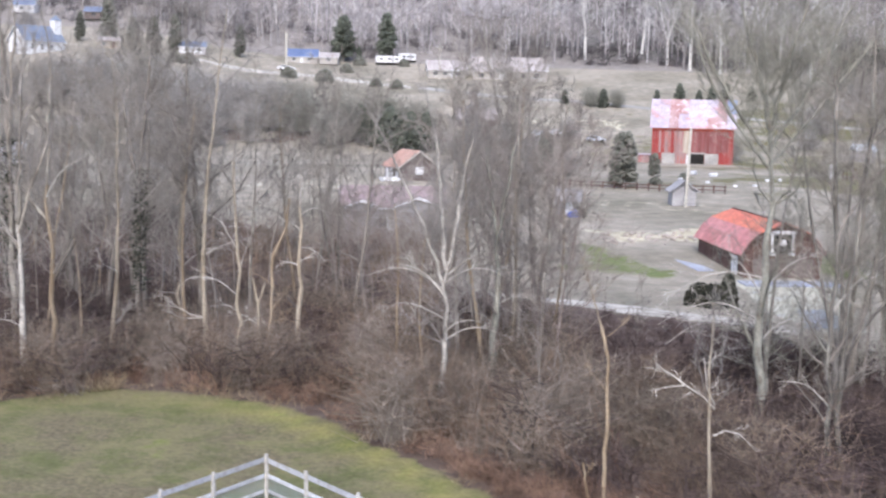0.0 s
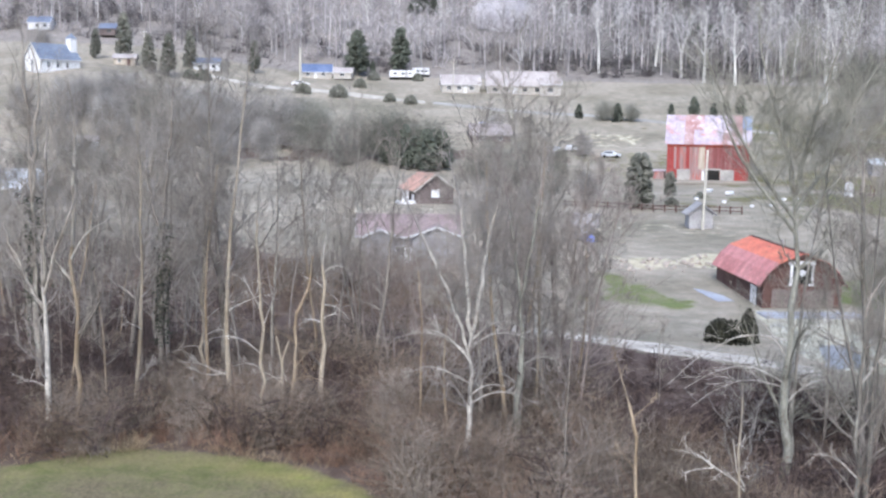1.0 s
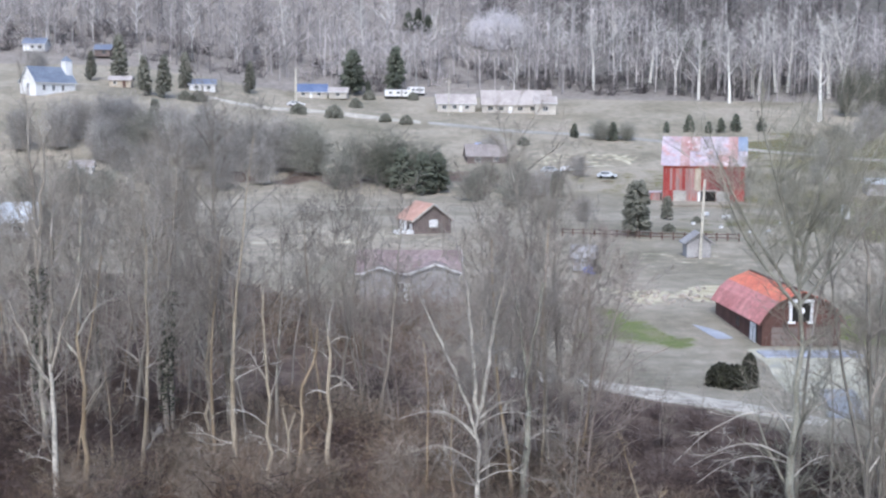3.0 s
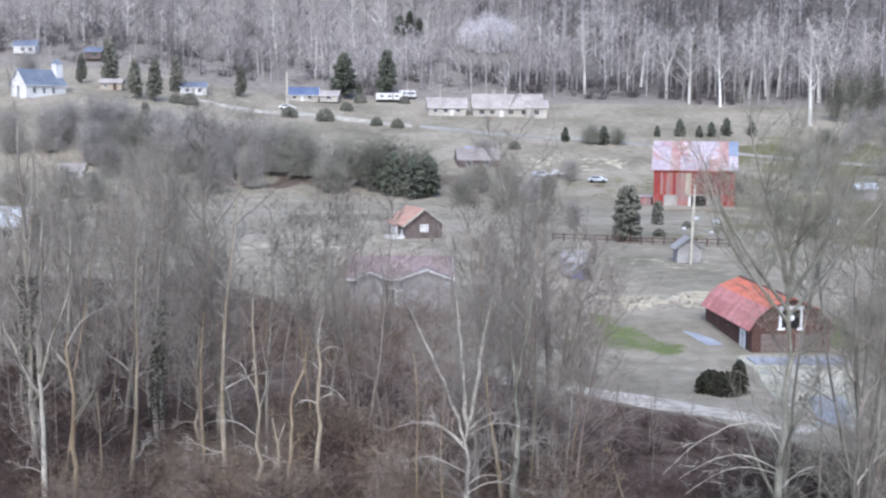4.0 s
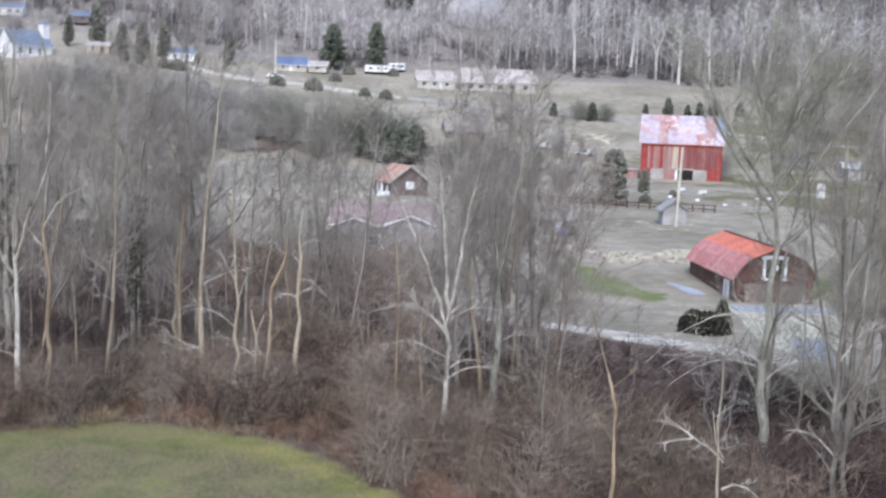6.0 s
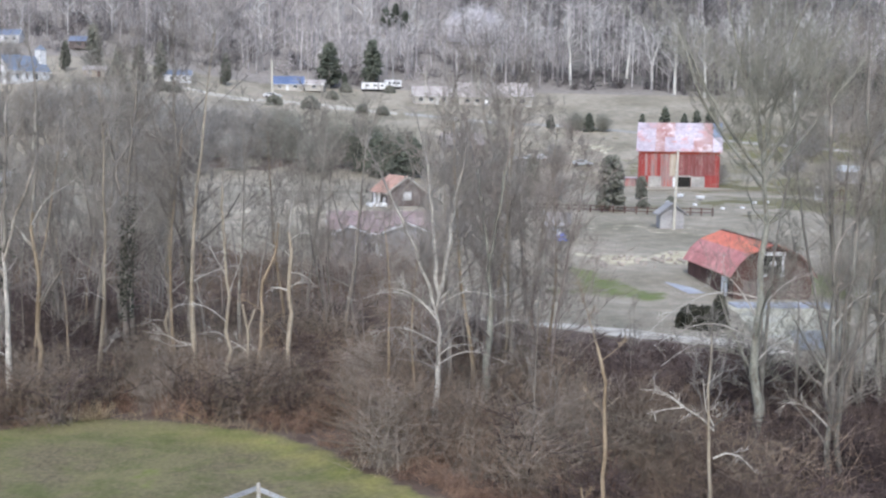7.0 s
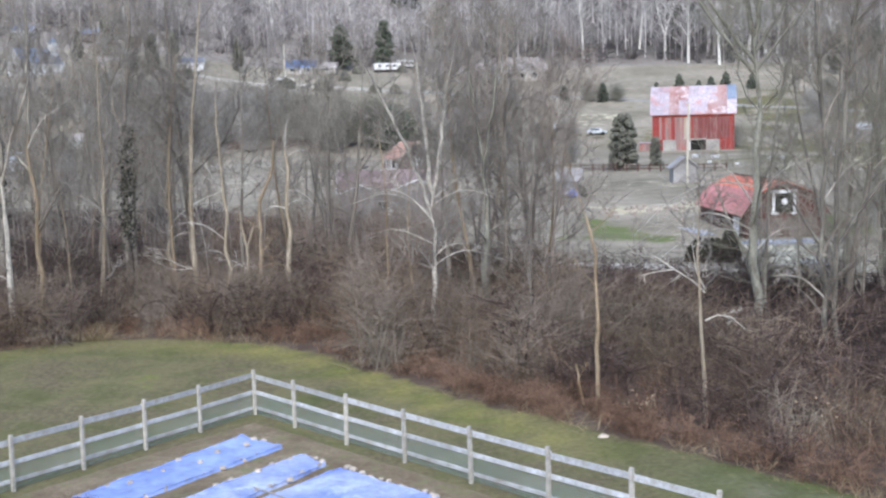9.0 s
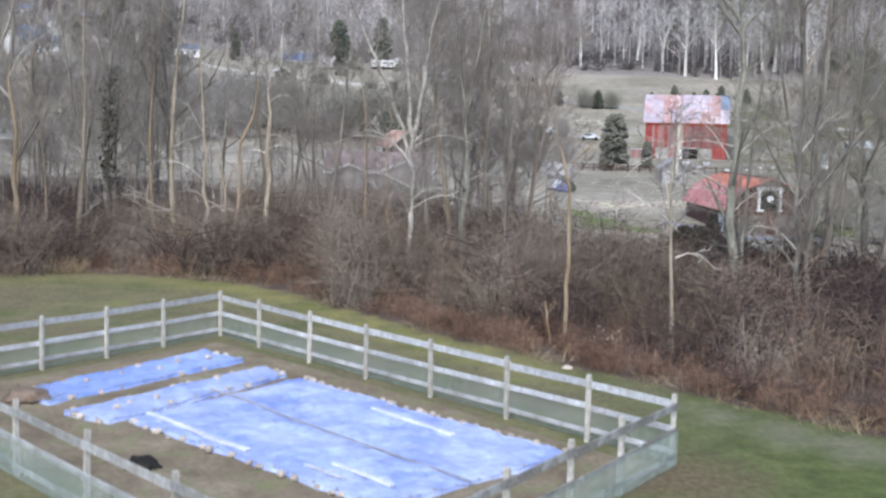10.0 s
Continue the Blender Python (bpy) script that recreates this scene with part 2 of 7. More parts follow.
def ground_material():
    """Field, with lawn, leaf litter and dry straw laid in by the cover weights of the sheet."""
    m, n, l, b = shader("ground", 0.95)
    at = n.new("ShaderNodeAttribute")
    at.attribute_name = "cover"
    sep = n.new("ShaderNodeSeparateColor")
    l.new(at.outputs["Color"], sep.inputs[0])
    wide = noise_node(n, l, 0.045, 5.0, rough=0.65)
    mid = noise_node(n, l, 0.5, 5.0, rough=0.65)
    fine = noise_node(n, l, 6.0, 5.0, rough=0.7)
    field = ramp(n, l, wide, [(0.3, (0.21, 0.195, 0.155)), (0.45, (0.29, 0.265, 0.222)), (0.6, (0.38, 0.343, 0.295)), (0.75, (0.33, 0.288, 0.255))])
    field = mixed(n, l, field, ramp(n, l, mid, [(0.3, (0.72, 0.74, 0.68)), (0.7, (1.2, 1.16, 1.12))]), 1.0, "MULTIPLY")
    lawn = ramp(n, l, mid, [(0.28, (0.085, 0.1, 0.035)), (0.45, (0.14, 0.145, 0.06)), (0.58, (0.2, 0.18, 0.095)), (0.72, (0.17, 0.2, 0.055))])
    dull = ramp(n, l, noise_node(n, l, 0.33, 6.0, rough=0.75), [(0.42, (0, 0, 0)), (0.6, (1, 1, 1))])
    lawn = mixed(n, l, lawn, ramp(n, l, fine, [(0.3, (0.12, 0.1, 0.06)), (0.7, (0.2, 0.175, 0.105))]), dull)
    vg = n.new("ShaderNodeAttribute")
    vg.attribute_name = "verge"
    vs = n.new("ShaderNodeSeparateColor")
    l.new(vg.outputs["Color"], vs.inputs[0])
    lawn = mixed(n, l, lawn, ramp(n, l, noise_node(n, l, 1.3, 6.0, rough=0.75), [(0.3, (0.06, 0.066, 0.026)), (0.45, (0.08, 0.105, 0.03)), (0.58, (0.12, 0.142, 0.045)), (0.7, (0.18, 0.165, 0.085))]), vs.outputs["Green"])
    eg = n.new("ShaderNodeAttribute")
    eg.attribute_name = "edge"
    es = n.new("ShaderNodeSeparateColor")
    l.new(eg.outputs["Color"], es.inputs[0])
    lawn = mixed(n, l, lawn, ramp(n, l, noise_node(n, l, 1.1, 6.0, rough=0.75), [(0.3, (0.115, 0.115, 0.066)), (0.55, (0.195, 0.187, 0.125)), (0.7, (0.25, 0.236, 0.17))]), es.outputs["Red"])
    lawn = mixed(n, l, lawn, ramp(n, l, fine, [(0.3, (0.1, 0.072, 0.045)), (0.7, (0.19, 0.145, 0.09))]), es.outputs["Green"])
    lawn = mixed(n, l, lawn, ramp(n, l, mid, [(0.3, (0.165, 0.18, 0.052)), (0.6, (0.27, 0.25, 0.09)), (0.75, (0.22, 0.245, 0.065))]), vs.outputs["Red"])
    lawn = mixed(n, l, lawn, ramp(n, l, noise_node(n, l, 0.22, 4.0), [(0.35, (0.17, 0.168, 0.1)), (0.5, (0.15, 0.185, 0.062)), (0.65, (0.22, 0.218, 0.125))]), vs.outputs["Blue"])
    # Brown leaf litter, its tones darkened for the shade beneath the brush.
    litter = ramp(n, l, mid, [(0.3, (0.075, 0.05, 0.04)), (0.5, (0.125, 0.092, 0.075)), (0.7, (0.19, 0.15, 0.125))])
    straw = ramp(n, l, mid, [(0.3, (0.36, 0.32, 0.22)), (0.55, (0.55, 0.5, 0.37)), (0.75, (0.7, 0.66, 0.53))])
    hill = ramp(n, l, mid, [(0.3, (0.2, 0.18, 0.165)), (0.7, (0.33, 0.3, 0.28))])
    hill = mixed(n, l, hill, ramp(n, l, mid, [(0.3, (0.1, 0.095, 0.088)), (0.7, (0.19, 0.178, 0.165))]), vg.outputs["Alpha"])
    col = field
    for socket, c in (("Green", litter), ("Red", lawn), ("Blue", straw), ("Alpha", hill)):
        add = n.new("ShaderNodeMath")
        add.operation = "MULTIPLY_ADD"
        l.new(mid, add.inputs[0])
        add.inputs[1].default_value = 0.9
        l.new(at.outputs["Alpha"] if socket == "Alpha" else sep.outputs[socket], add.inputs[2])
        mask = ramp(n, l, add.outputs[0], [(0.85, (0, 0, 0)), (1.0, (1, 1, 1))])
        col = mixed(n, l, col, c, mask)
    col = mixed(n, l, col, ramp(n, l, fine, [(0.25, (0.66, 0.66, 0.66)), (0.75, (1.25, 1.25, 1.25))]), 1.0, "MULTIPLY")
    l.new(col, b.inputs["Base Color"])
    bumped(n, l, b, fine, 0.6, 0.06)
    return m


GROUND = ground_material()

# ---- helpers for building ----


def thing(name, loc=(0, 0, 0), turn=0.0, label="", category="", group="", kind=""):
    ob = new(name)
    ob.empty_display_size = 0.2
    ob.matrix_basis = pose(*loc, 0, 0, turn)
    return tagged(ob, label, category, group, kind)


def part(name, bm, material, parent, label=""):
    me = bpy.data.meshes.new(name)
    bm.normal_update()
    bm.to_mesh(me)
    bm.free()
    me.materials.append(material)
    ob = new(name, me)
    ob.parent = parent
    return tagged(ob, label)


def part_arrays(name, arrays, material, parent=None, label="", smooth=True):
    """A mesh object from vertices, triangles and quads held in arrays."""
    verts, quads = arrays
    me = bpy.data.meshes.new(name)
    me.vertices.add(len(verts))
    me.vertices.foreach_set("co", np.asarray(verts, np.float32).ravel())
    k = len(quads)
    me.loops.add(4 * k)
    me.loops.foreach_set("vertex_index", np.asarray(quads, np.int32).ravel())
    me.polygons.add(k)
    me.polygons.foreach_set("loop_start", np.arange(0, 4 * k, 4, dtype=np.int32))
    me.polygons.foreach_set("use_smooth", np.full(k, smooth))
    me.update(calc_edges=True)
    me.materials.append(material)
    ob = new(name, me)
    ob.parent = parent
    return tagged(ob, label)


def box(bm, x0, x1, y0, y1, z0, z1, bevel=0.0):
    made = bmesh.ops.create_cube(bm, size=1.0)["verts"]
    for v in made:
        v.co = Vector(((x0 + x1) / 2 + v.co.x * (x1 - x0), (y0 + y1) / 2 + v.co.y * (y1 - y0), (z0 + z1) / 2 + v.co.z * (z1 - z0)))
    if bevel:
        edges = list({e for v in made for e in v.link_edges})
        bmesh.ops.bevel(bm, geom=edges, offset=bevel, segments=1, affect="EDGES")
    return bm


def boxed(*a, **k):
    return box(bmesh.new(), *a, **k)


def prism(profile, y0, y1):
    """A closed prism: a profile of (x, z) drawn out along y."""
    bm = bmesh.new()
    a = [bm.verts.new((x, y0, z)) for x, z in profile]
    b = [bm.verts.new((x, y1, z)) for x, z in profile]
    n = len(profile)
    bm.faces.new(a)
    bm.faces.new(b[::-1])
    for i in range(n):
        bm.faces.new((a[i], b[i], b[(i + 1) % n], a[(i + 1) % n]))
    bmesh.ops.recalc_face_normals(bm, faces=bm.faces)
    return bm


def slab_roof(line, y0, y1, thick):
    """A roof shell that follows a line of (x, z) from eave to eave, with a thickness."""
    return prism(list(line) + [(x, z - thick) for x, z in reversed(line)], y0, y1)


def tubes(paths):
    """Tapered tubes along polylines: [(points, radii, sides)] to vertices and quads."""
    vs, qs, base = [], [], 0
    for pts, rad, sides in paths:
        p = np.asarray(pts, float)
        r = np.asarray(rad, float)
        d = np.gradient(p, axis=0)
        d /= np.linalg.norm(d, axis=1, keepdims=True) + 1e-9
        ref = np.array((0.0, 0.0, 1.0)) if abs(d[0, 2]) < 0.8 else np.array((1.0, 0.0, 0.0))
        u = np.cross(d, ref)
        u /= np.linalg.norm(u, axis=1, keepdims=True) + 1e-9
        w = np.cross(d, u)
        a = np.arange(sides) * 2 * math.pi / sides
        ring = p[:, None, :] + r[:, None, None] * (np.cos(a)[None, :, None] * u[:, None, :] + np.sin(a)[None, :, None] * w[:, None, :])
        vs.append(ring.reshape(-1, 3))
        n = len(p)
        i, j = np.meshgrid(np.arange(n - 1), np.arange(sides), indexing="ij")
        j2 = (j + 1) % sides
        q = np.stack([i * sides + j, i * sides + j2, (i + 1) * sides + j2, (i + 1) * sides + j], -1).reshape(-1, 4) + base
        qs.append(q)
        base += n * sides
    return np.concatenate(vs), np.concatenate(qs)


def scattered(template, places):
    """Copies of a template's arrays joined into one: places of (x, y, z, turn, width, height)."""
    v, q = template
    vs, qs = [], []
    for k, (x, y, z, turn, sw, sh) in enumerate(places):
        c, s = math.cos(turn), math.sin(turn)
        o = np.empty_like(v)
        o[:, 0] = (v[:, 0] * c - v[:, 1] * s) * sw + x
        o[:, 1] = (v[:, 0] * s + v[:, 1] * c) * sw + y
        o[:, 2] = v[:, 2] * sh + z
        vs.append(o)
        qs.append(q + k * len(v))
    return np.concatenate(vs), np.concatenate(qs)


def joined(arrays):
    vs, qs, base = [], [], 0
    for v, q in arrays:
        vs.append(v)
        qs.append(q + base)
        base += len(v)
    return np.concatenate(vs), np.concatenate(qs)


# ---- ground ----

PROFILE_Y = (-200, -60, 0, 30, 46, 58, 70, 80, 95, 120, 145, 170, 200, 240, 270, 300, 330, 360, 380, 420, 500, 600, 700, 1000, 2000)
PROFILE_Z = (1, 0.5, 0, 0, 0.2, 0.0, -1.2, -2.0, -2.1, -1.1, 0.1, 1.0, 0.6, 1.0, 5, 10.5, 16.3, 22, 25, 38, 68, 105, 150, 230, 240)


def ease(a, b, v):
    u = np.clip((v - a) / (b - a), 0, 1)
    return u * u * (3 - 2 * u)


def terrain(x, y):
    """The height of the land: level yard, a hollow with the drive, fields that rise to a wooded hill."""
    z = 0
    for d in (-8, -4, 0, 4, 8):
        z = z + np.interp(y + d, PROFILE_Y, PROFILE_Z) / 5
    k = 1 - ease(40, 60, y)
    z = z * (1 - k) + k * np.interp(y, PROFILE_Y, PROFILE_Z)
    z = z + 1.2 * (1 - ease(0, 25, x)) * ease(110, 150, y) * (1 - ease(170, 230, y))
    z = z - 0.8 * ease(7, 14, x) * ease(31, 40, y) * (1 - ease(58, 72, y))
    return z + 8 * (1 - ease(-95, -20, x)) * ease(240, 330, y)


def land(x, y):
    return float(terrain(float(x), float(y)))


# the edge of the mown yard, and the far edge of the scrub behind it
EDGE_X = (-60, -25, -16, -13, -11, -8, -4.6, -2.2, 0.8, 3.5, 6.4, 8.7, 10.5, 12.1, 20, 40, 90)
EDGE_Y = (30, 38, 43.2, 45.2, 46.4, 45.6, 44.5, 42.2, 37.8, 33.9, 30.6, 27.7, 24.8, 23.4, 16, 4, -20)
FAR_X = (-90, -20, -6, 3, 10, 14, 19, 23, 28, 34, 50, 90)
FAR_Y = (128, 122, 106, 90, 77, 72, 65, 58, 56, 66, 72, 80)


def edge_y(x):
    return np.interp(x, EDGE_X, EDGE_Y)


def scrub_far(x):
    return np.interp(x, FAR_X, FAR_Y)


def spot(x, y, cx, cy, rx, ry):
    """A patch of cover with a wandering edge."""
    d = np.hypot((x - cx) / rx, (y - cy) / ry)
    w = np.zeros_like(d)
    for i, j in zip(*np.nonzero(d < 1.7)):
        w[i, j] = noise.fractal((x[i, j] * 0.16, y[i, j] * 0.1, cx), 1.0, 2.0, 4)
    return np.clip(1.6 - 1.6 * d + 1.1 * w * (d < 1.7), 0, 1)


def build_ground():
    xs = np.concatenate([np.arange(-1300, -420, 110), np.arange(-420, -150, 15), np.arange(-150, -60, 5), np.arange(-60, 60, 1.0), np.arange(60, 150, 5), np.arange(150, 460, 15), np.arange(470, 1400, 110)])
    ys = np.concatenate([np.arange(-1120, -120, 100), np.arange(-120, 0, 10), np.arange(0, 130, 1.0), np.arange(130, 420, 3.0), np.arange(420, 800, 12), np.arange(800, 2100, 100)])
    X, Y = np.meshgrid(xs, ys, indexing="ij")
    Z = terrain(X, Y)
    rough = np.array([noise.fractal((x * 0.05, y * 0.05, 0.3), 1.0, 2.0, 4) for x, y in zip(X.ravel(), Y.ravel())]).reshape(X.shape)
    Z = Z + rough * (0.05 + 0.2 * ease(44, 70, Y) + 1.6 * ease(400, 520, Y)) * ease(35, 60, Y)
    v = np.stack([X, Y, Z], -1).reshape(-1, 3)
    ny = len(ys)
    i, j = np.meshgrid(np.arange(len(xs) - 1), np.arange(ny - 1), indexing="ij")
    q = np.stack([i * ny + j, (i + 1) * ny + j, (i + 1) * ny + j + 1, i * ny + j + 1], -1).reshape(-1, 4)
    ob = part_arrays("ground", (v, q), GROUND)
    tagged(ob, "uneven winter ground of lawn, leaf litter and dull dry pasture", "ground", "", "structure")
    e, f = edge_y(X), scrub_far(X)
    lawn = np.clip(0.5 - (Y - e) / 2.4, 0, 1)
    lawn = np.maximum(lawn, 0.62 * spot(X, Y, 20.2, 102, 5.0, 13))
    lawn = np.maximum(lawn, spot(X, Y, 44, 100, 12, 14))
    lawn = np.maximum(lawn, 1.0 * spot(X, Y, 92, 222, 34, 30))
    lawn = np.maximum(lawn, 0.75 * spot(X, Y, 112, 292, 50, 32))
    lawn = np.maximum(lawn, 0.75 * spot(X, Y, 78, 178, 42, 34))
    lawn = np.maximum(lawn, 0.45 * spot(X, Y, 62, 255, 46, 30))
    litter = np.clip(1.0 + (Y - e) / 2.4, 0, 1) * np.clip(0.5 - (Y - f - 4) / 6, 0, 1)
    hill = ease(366, 384, Y + 0.06 * X)
    litter = np.maximum(litter, 0.7 * spot(X, Y, -5, 262, 60, 14))
    litter = np.maximum(litter, 0.6 * spot(X, Y, 29, 163, 13, 2.6))
    straw = np.maximum(spot(X, Y, 29, 118, 9, 6.5), 0.35 * spot(X, Y, 30, 140, 18, 14))
    straw = np.maximum(straw, 0.45 * spot(X, Y, 42, 285, 22, 14))
    straw = np.maximum(straw, 0.4 * spot(X, Y, 60, 219, 16, 3.0))
    straw = np.maximum(straw, 0.4 * spot(X, Y, -8, 150, 22, 14))
    cover = np.stack([lawn, litter, straw, hill], -1).reshape(-1, 4)
    a = ob.data.attributes.new("cover", "FLOAT_COLOR", "POINT")
    a.data.foreach_set("color", cover.astype(np.float32).ravel())
    strip = np.clip(1.25 - np.abs(Y - e + 1.5 + 0.7 * rough) / 1.3, 0, 1) * (0.25 + 0.75 * ease(-9, -3, X)) * ease(-22, -14, X) * (1 - ease(4, 7.5, X))
    green = ease(5, 10, X) * (1 - ease(26, 30, Y)) + 0.0 * X
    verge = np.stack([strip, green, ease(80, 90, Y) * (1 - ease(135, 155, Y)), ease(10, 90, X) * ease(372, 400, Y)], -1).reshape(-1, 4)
    a = ob.data.attributes.new("verge", "FLOAT_COLOR", "POINT")
    a.data.foreach_set("color", verge.astype(np.float32).ravel())
    pale = np.clip(1.3 - np.abs(Y - e + 1.5 + 0.8 * rough) / 1.3, 0, 1) * ease(6.5, 10, X) * (1 - ease(30, 40, Y))
    bare = np.clip(1.5 - 1.5 * np.hypot((X - 6.9) / 1.6, (Y - 20.2) / 1.3) + 0.5 * rough, 0, 0.85)
    a = ob.data.attributes.new("edge", "FLOAT_COLOR", "POINT")
    a.data.foreach_set("color", np.stack([pale, bare, 0 * pale, 0 * pale], -1).reshape(-1, 4).astype(np.float32).ravel())
    return ob


build_ground()


def draped(name, outline_left, outline_right, material, lift, label, category):
    """A band of ground between two lines, laid over the land, with a turned-down edge."""
    L, R = np.asarray(outline_left, float), np.asarray(outline_right, float)
    n, m = 40, 8
    s = np.linspace(0, 1, len(L))
    t = np.linspace(0, 1, n)
    lx, ly = np.interp(t, s, L[:, 0]), np.interp(t, s, L[:, 1])
    rx, ry = np.interp(t, s, R[:, 0]), np.interp(t, s, R[:, 1])
    w = np.linspace(0, 1, m)
    X = lx[:, None] * (1 - w) + rx[:, None] * w
    Y = ly[:, None] * (1 - w) + ry[:, None] * w
    wob = np.array([noise.noise((x * 0.7, y * 0.7, 2.0)) for x, y in zip(X.ravel(), Y.ravel())]).reshape(X.shape)
    X, Y = X + 0.3 * wob, Y + 0.3 * wob
    Z = terrain(X, Y) + lift + 0.02 * wob
    rough = np.array([noise.fractal((x * 0.05, y * 0.05, 0.3), 1.0, 2.0, 4) for x, y in zip(X.ravel(), Y.ravel())]).reshape(X.shape)
    Z = Z + rough * (0.05 + 0.2 * ease(44, 70, Y)) * ease(35, 60, Y)
    Z[0, :] -= lift + 0.1
    Z[-1, :] -= lift + 0.1
    Z[:, 0] -= lift + 0.1
    Z[:, -1] -= lift + 0.1
    v = np.stack([X, Y, Z], -1).reshape(-1, 3)
    i, j = np.meshgrid(np.arange(n - 1), np.arange(m - 1), indexing="ij")
    q = np.stack([i * m + j, (i + 1) * m + j, (i + 1) * m + j + 1, i * m + j + 1], -1).reshape(-1, 4)
    return tagged(part_arrays(name, (v, q), material), label, category, "", "structure")


draped("driveway", [(8, 88), (11, 84.6), (14, 81.2), (16.6, 78.8), (18.8, 76.4), (20.6, 73.8), (22.2, 70.8), (25.5, 67)],
       [(7, 83.6), (9.8, 81), (12.4, 78.4), (14.2, 75.2), (16.6, 72.2), (19.2, 69.6), (21, 68), (24, 65)], GRAVEL_WHITE, 0.07,
       "pale worn gravel drive behind the scrub", "driveway")
draped("gravel_yard", [(27, 94.7), (27, 88), (25.8, 82), (24.8, 76), (24.6, 71), (26, 66)],
       [(37.5, 94.7), (36.5, 88), (34.5, 82), (32.6, 78), (30.8, 72), (28.6, 66)], GRAVEL, 0.06,
       "light grey gravel yard before the garage", "gravel")
draped("puddle", [(27.8, 78), (26.3, 73), (24.9, 68)], [(31.2, 78.5), (29.6, 73), (27.2, 66.6)], PUDDLE, 0.085,
       "bluish wet gravel at the foot of the yard", "puddle")
draped("road", [(-60, 349), (-41, 346), (-28, 348), (-18, 344.5), (-5, 337.5), (6, 331.6)],
       [(-60, 344), (-41, 339.5), (-28, 341), (-18, 337.5), (-5, 331.5), (6, 326.8)], GRAVEL_WHITE, 0.12, "pale chalky road before the far houses", "road")
draped("lane", [(6, 331.6), (25, 322), (48, 316), (68, 308), (94, 294), (124, 284), (200, 270)],
       [(6, 327), (25, 317.5), (48, 312), (68, 304.5), (94, 290.5), (124, 280), (200, 266)], ASPHALT, 0.12, "grey country lane across the far slope", "road")
draped("dirt_track", [(48, 221), (56, 221.5), (66, 221), (78, 218)], [(48, 217), (56, 217.5), (66, 216.5), (78, 214.5)], SOIL, 0.06,
       "bare dirt track along the barn front", "track")

# ---- fenced garden ----
CORNERS = {"far": (-3.23, 33.68), "right": (7.0, 21.2), "near": (1.06, 13.2), "left": (-9.45, 25.6)}


def post_mesh():
    bm = boxed(-0.045, 0.045, -0.045, 0.045, -0.3, 1.34, 0.008)
    top = [v for v in bm.verts if v.co.z > 1.3]
    for v in top:
        v.co.z += 0.03 if abs(v.co.x) < 0.04 and abs(v.co.y) < 0.04 else 0
    me = bpy.data.meshes.new("post")
    bm.to_mesh(me)
    bm.free()
    me.materials.append(POST)
    return me


def wire_panel(length):
    """A sheet of square-meshed plastic netting, 0.62 m high, each strand a thin bar."""
    paths = []
    for k in range(int(length / 0.06) + 1):
        x = min(k * 0.06, length)
        paths.append(([(x, 0, 0.04), (x, 0, 0.68)], [0.0055, 0.0055], 3))
    for k in range(11):
        z = 0.05 + 0.062 * k
        paths.append(([(0, 0, z), (length, 0, z)], [0.0055, 0.0055], 3))
    return tubes(paths)


def build_fence():
    fence = thing("garden_fence", (*CORNERS["far"], 0), 0, "weathered board fence with square posts and green netting round the garden", "fence")
    ox, oy = CORNERS["far"]
    pm = post_mesh()
    rng = random.Random(4)

    def run(a, b, stations, wood=RAIL):
        a, b = Vector(a), Vector(b)
        d = (b - a)
        length = d.length
        ang = math.degrees(math.atan2(d.y, d.x))
        pts = [a + d * s for s in stations]
        for k, p in enumerate(pts):
            if k < len(pts) - 1:
                ob = new("post", pm)
                ob.parent = fence
                ob.matrix_basis = pose(p.x - ox, p.y - oy, 0, rng.uniform(-1.2, 1.2), rng.uniform(-1.2, 1.2), ang)
        for k in range(len(pts) - 1):
            p, q = pts[k], pts[k + 1]
            bay = (q - p).length
            for z, h in ((1.17, 0.145), (0.68, 0.12), (0.22, 0.1)):
                bm = boxed(-0.02, bay + 0.02, 0.06, 0.088, z - h / 2, z + h / 2, 0.006)
                for v in bm.verts:
                    v.co.z += 0.012 * math.sin(v.co.x * 1.7 + k)
                ob = part("rail", bm, wood, fence)
                ob.matrix_basis = pose(p.x - ox, p.y - oy, rng.uniform(-0.02, 0.02), 0, rng.uniform(-0.4, 0.4), ang)
            ob = part_arrays("netting", wire_panel(bay), WIRE, fence, "green square-meshed netting", smooth=False)
            ob.matrix_basis = pose(p.x - ox, p.y - oy, 0, 0, 0, ang) @ pose(0, 0.1, 0)

    run(CORNERS["far"], CORNERS["right"], (0, 0.126, 0.274, 0.423, 0.573, 0.727, 0.87, 1.0))
    # The right-to-near run takes darker rails, the near-to-left run mid-grey ones.
    run(CORNERS["right"], CORNERS["near"], (0, 0.225, 0.41, 0.61, 0.8, 1.0), RAIL_DARK)
    run(CORNERS["near"], CORNERS["left"], (0, 0.115, 0.226, 0.395, 0.558, 0.724, 0.865, 1.0), RAIL_DULL)
    run(CORNERS["left"], CORNERS["far"], (0, 0.208, 0.405, 0.6, 0.79, 1.0))


build_fence()


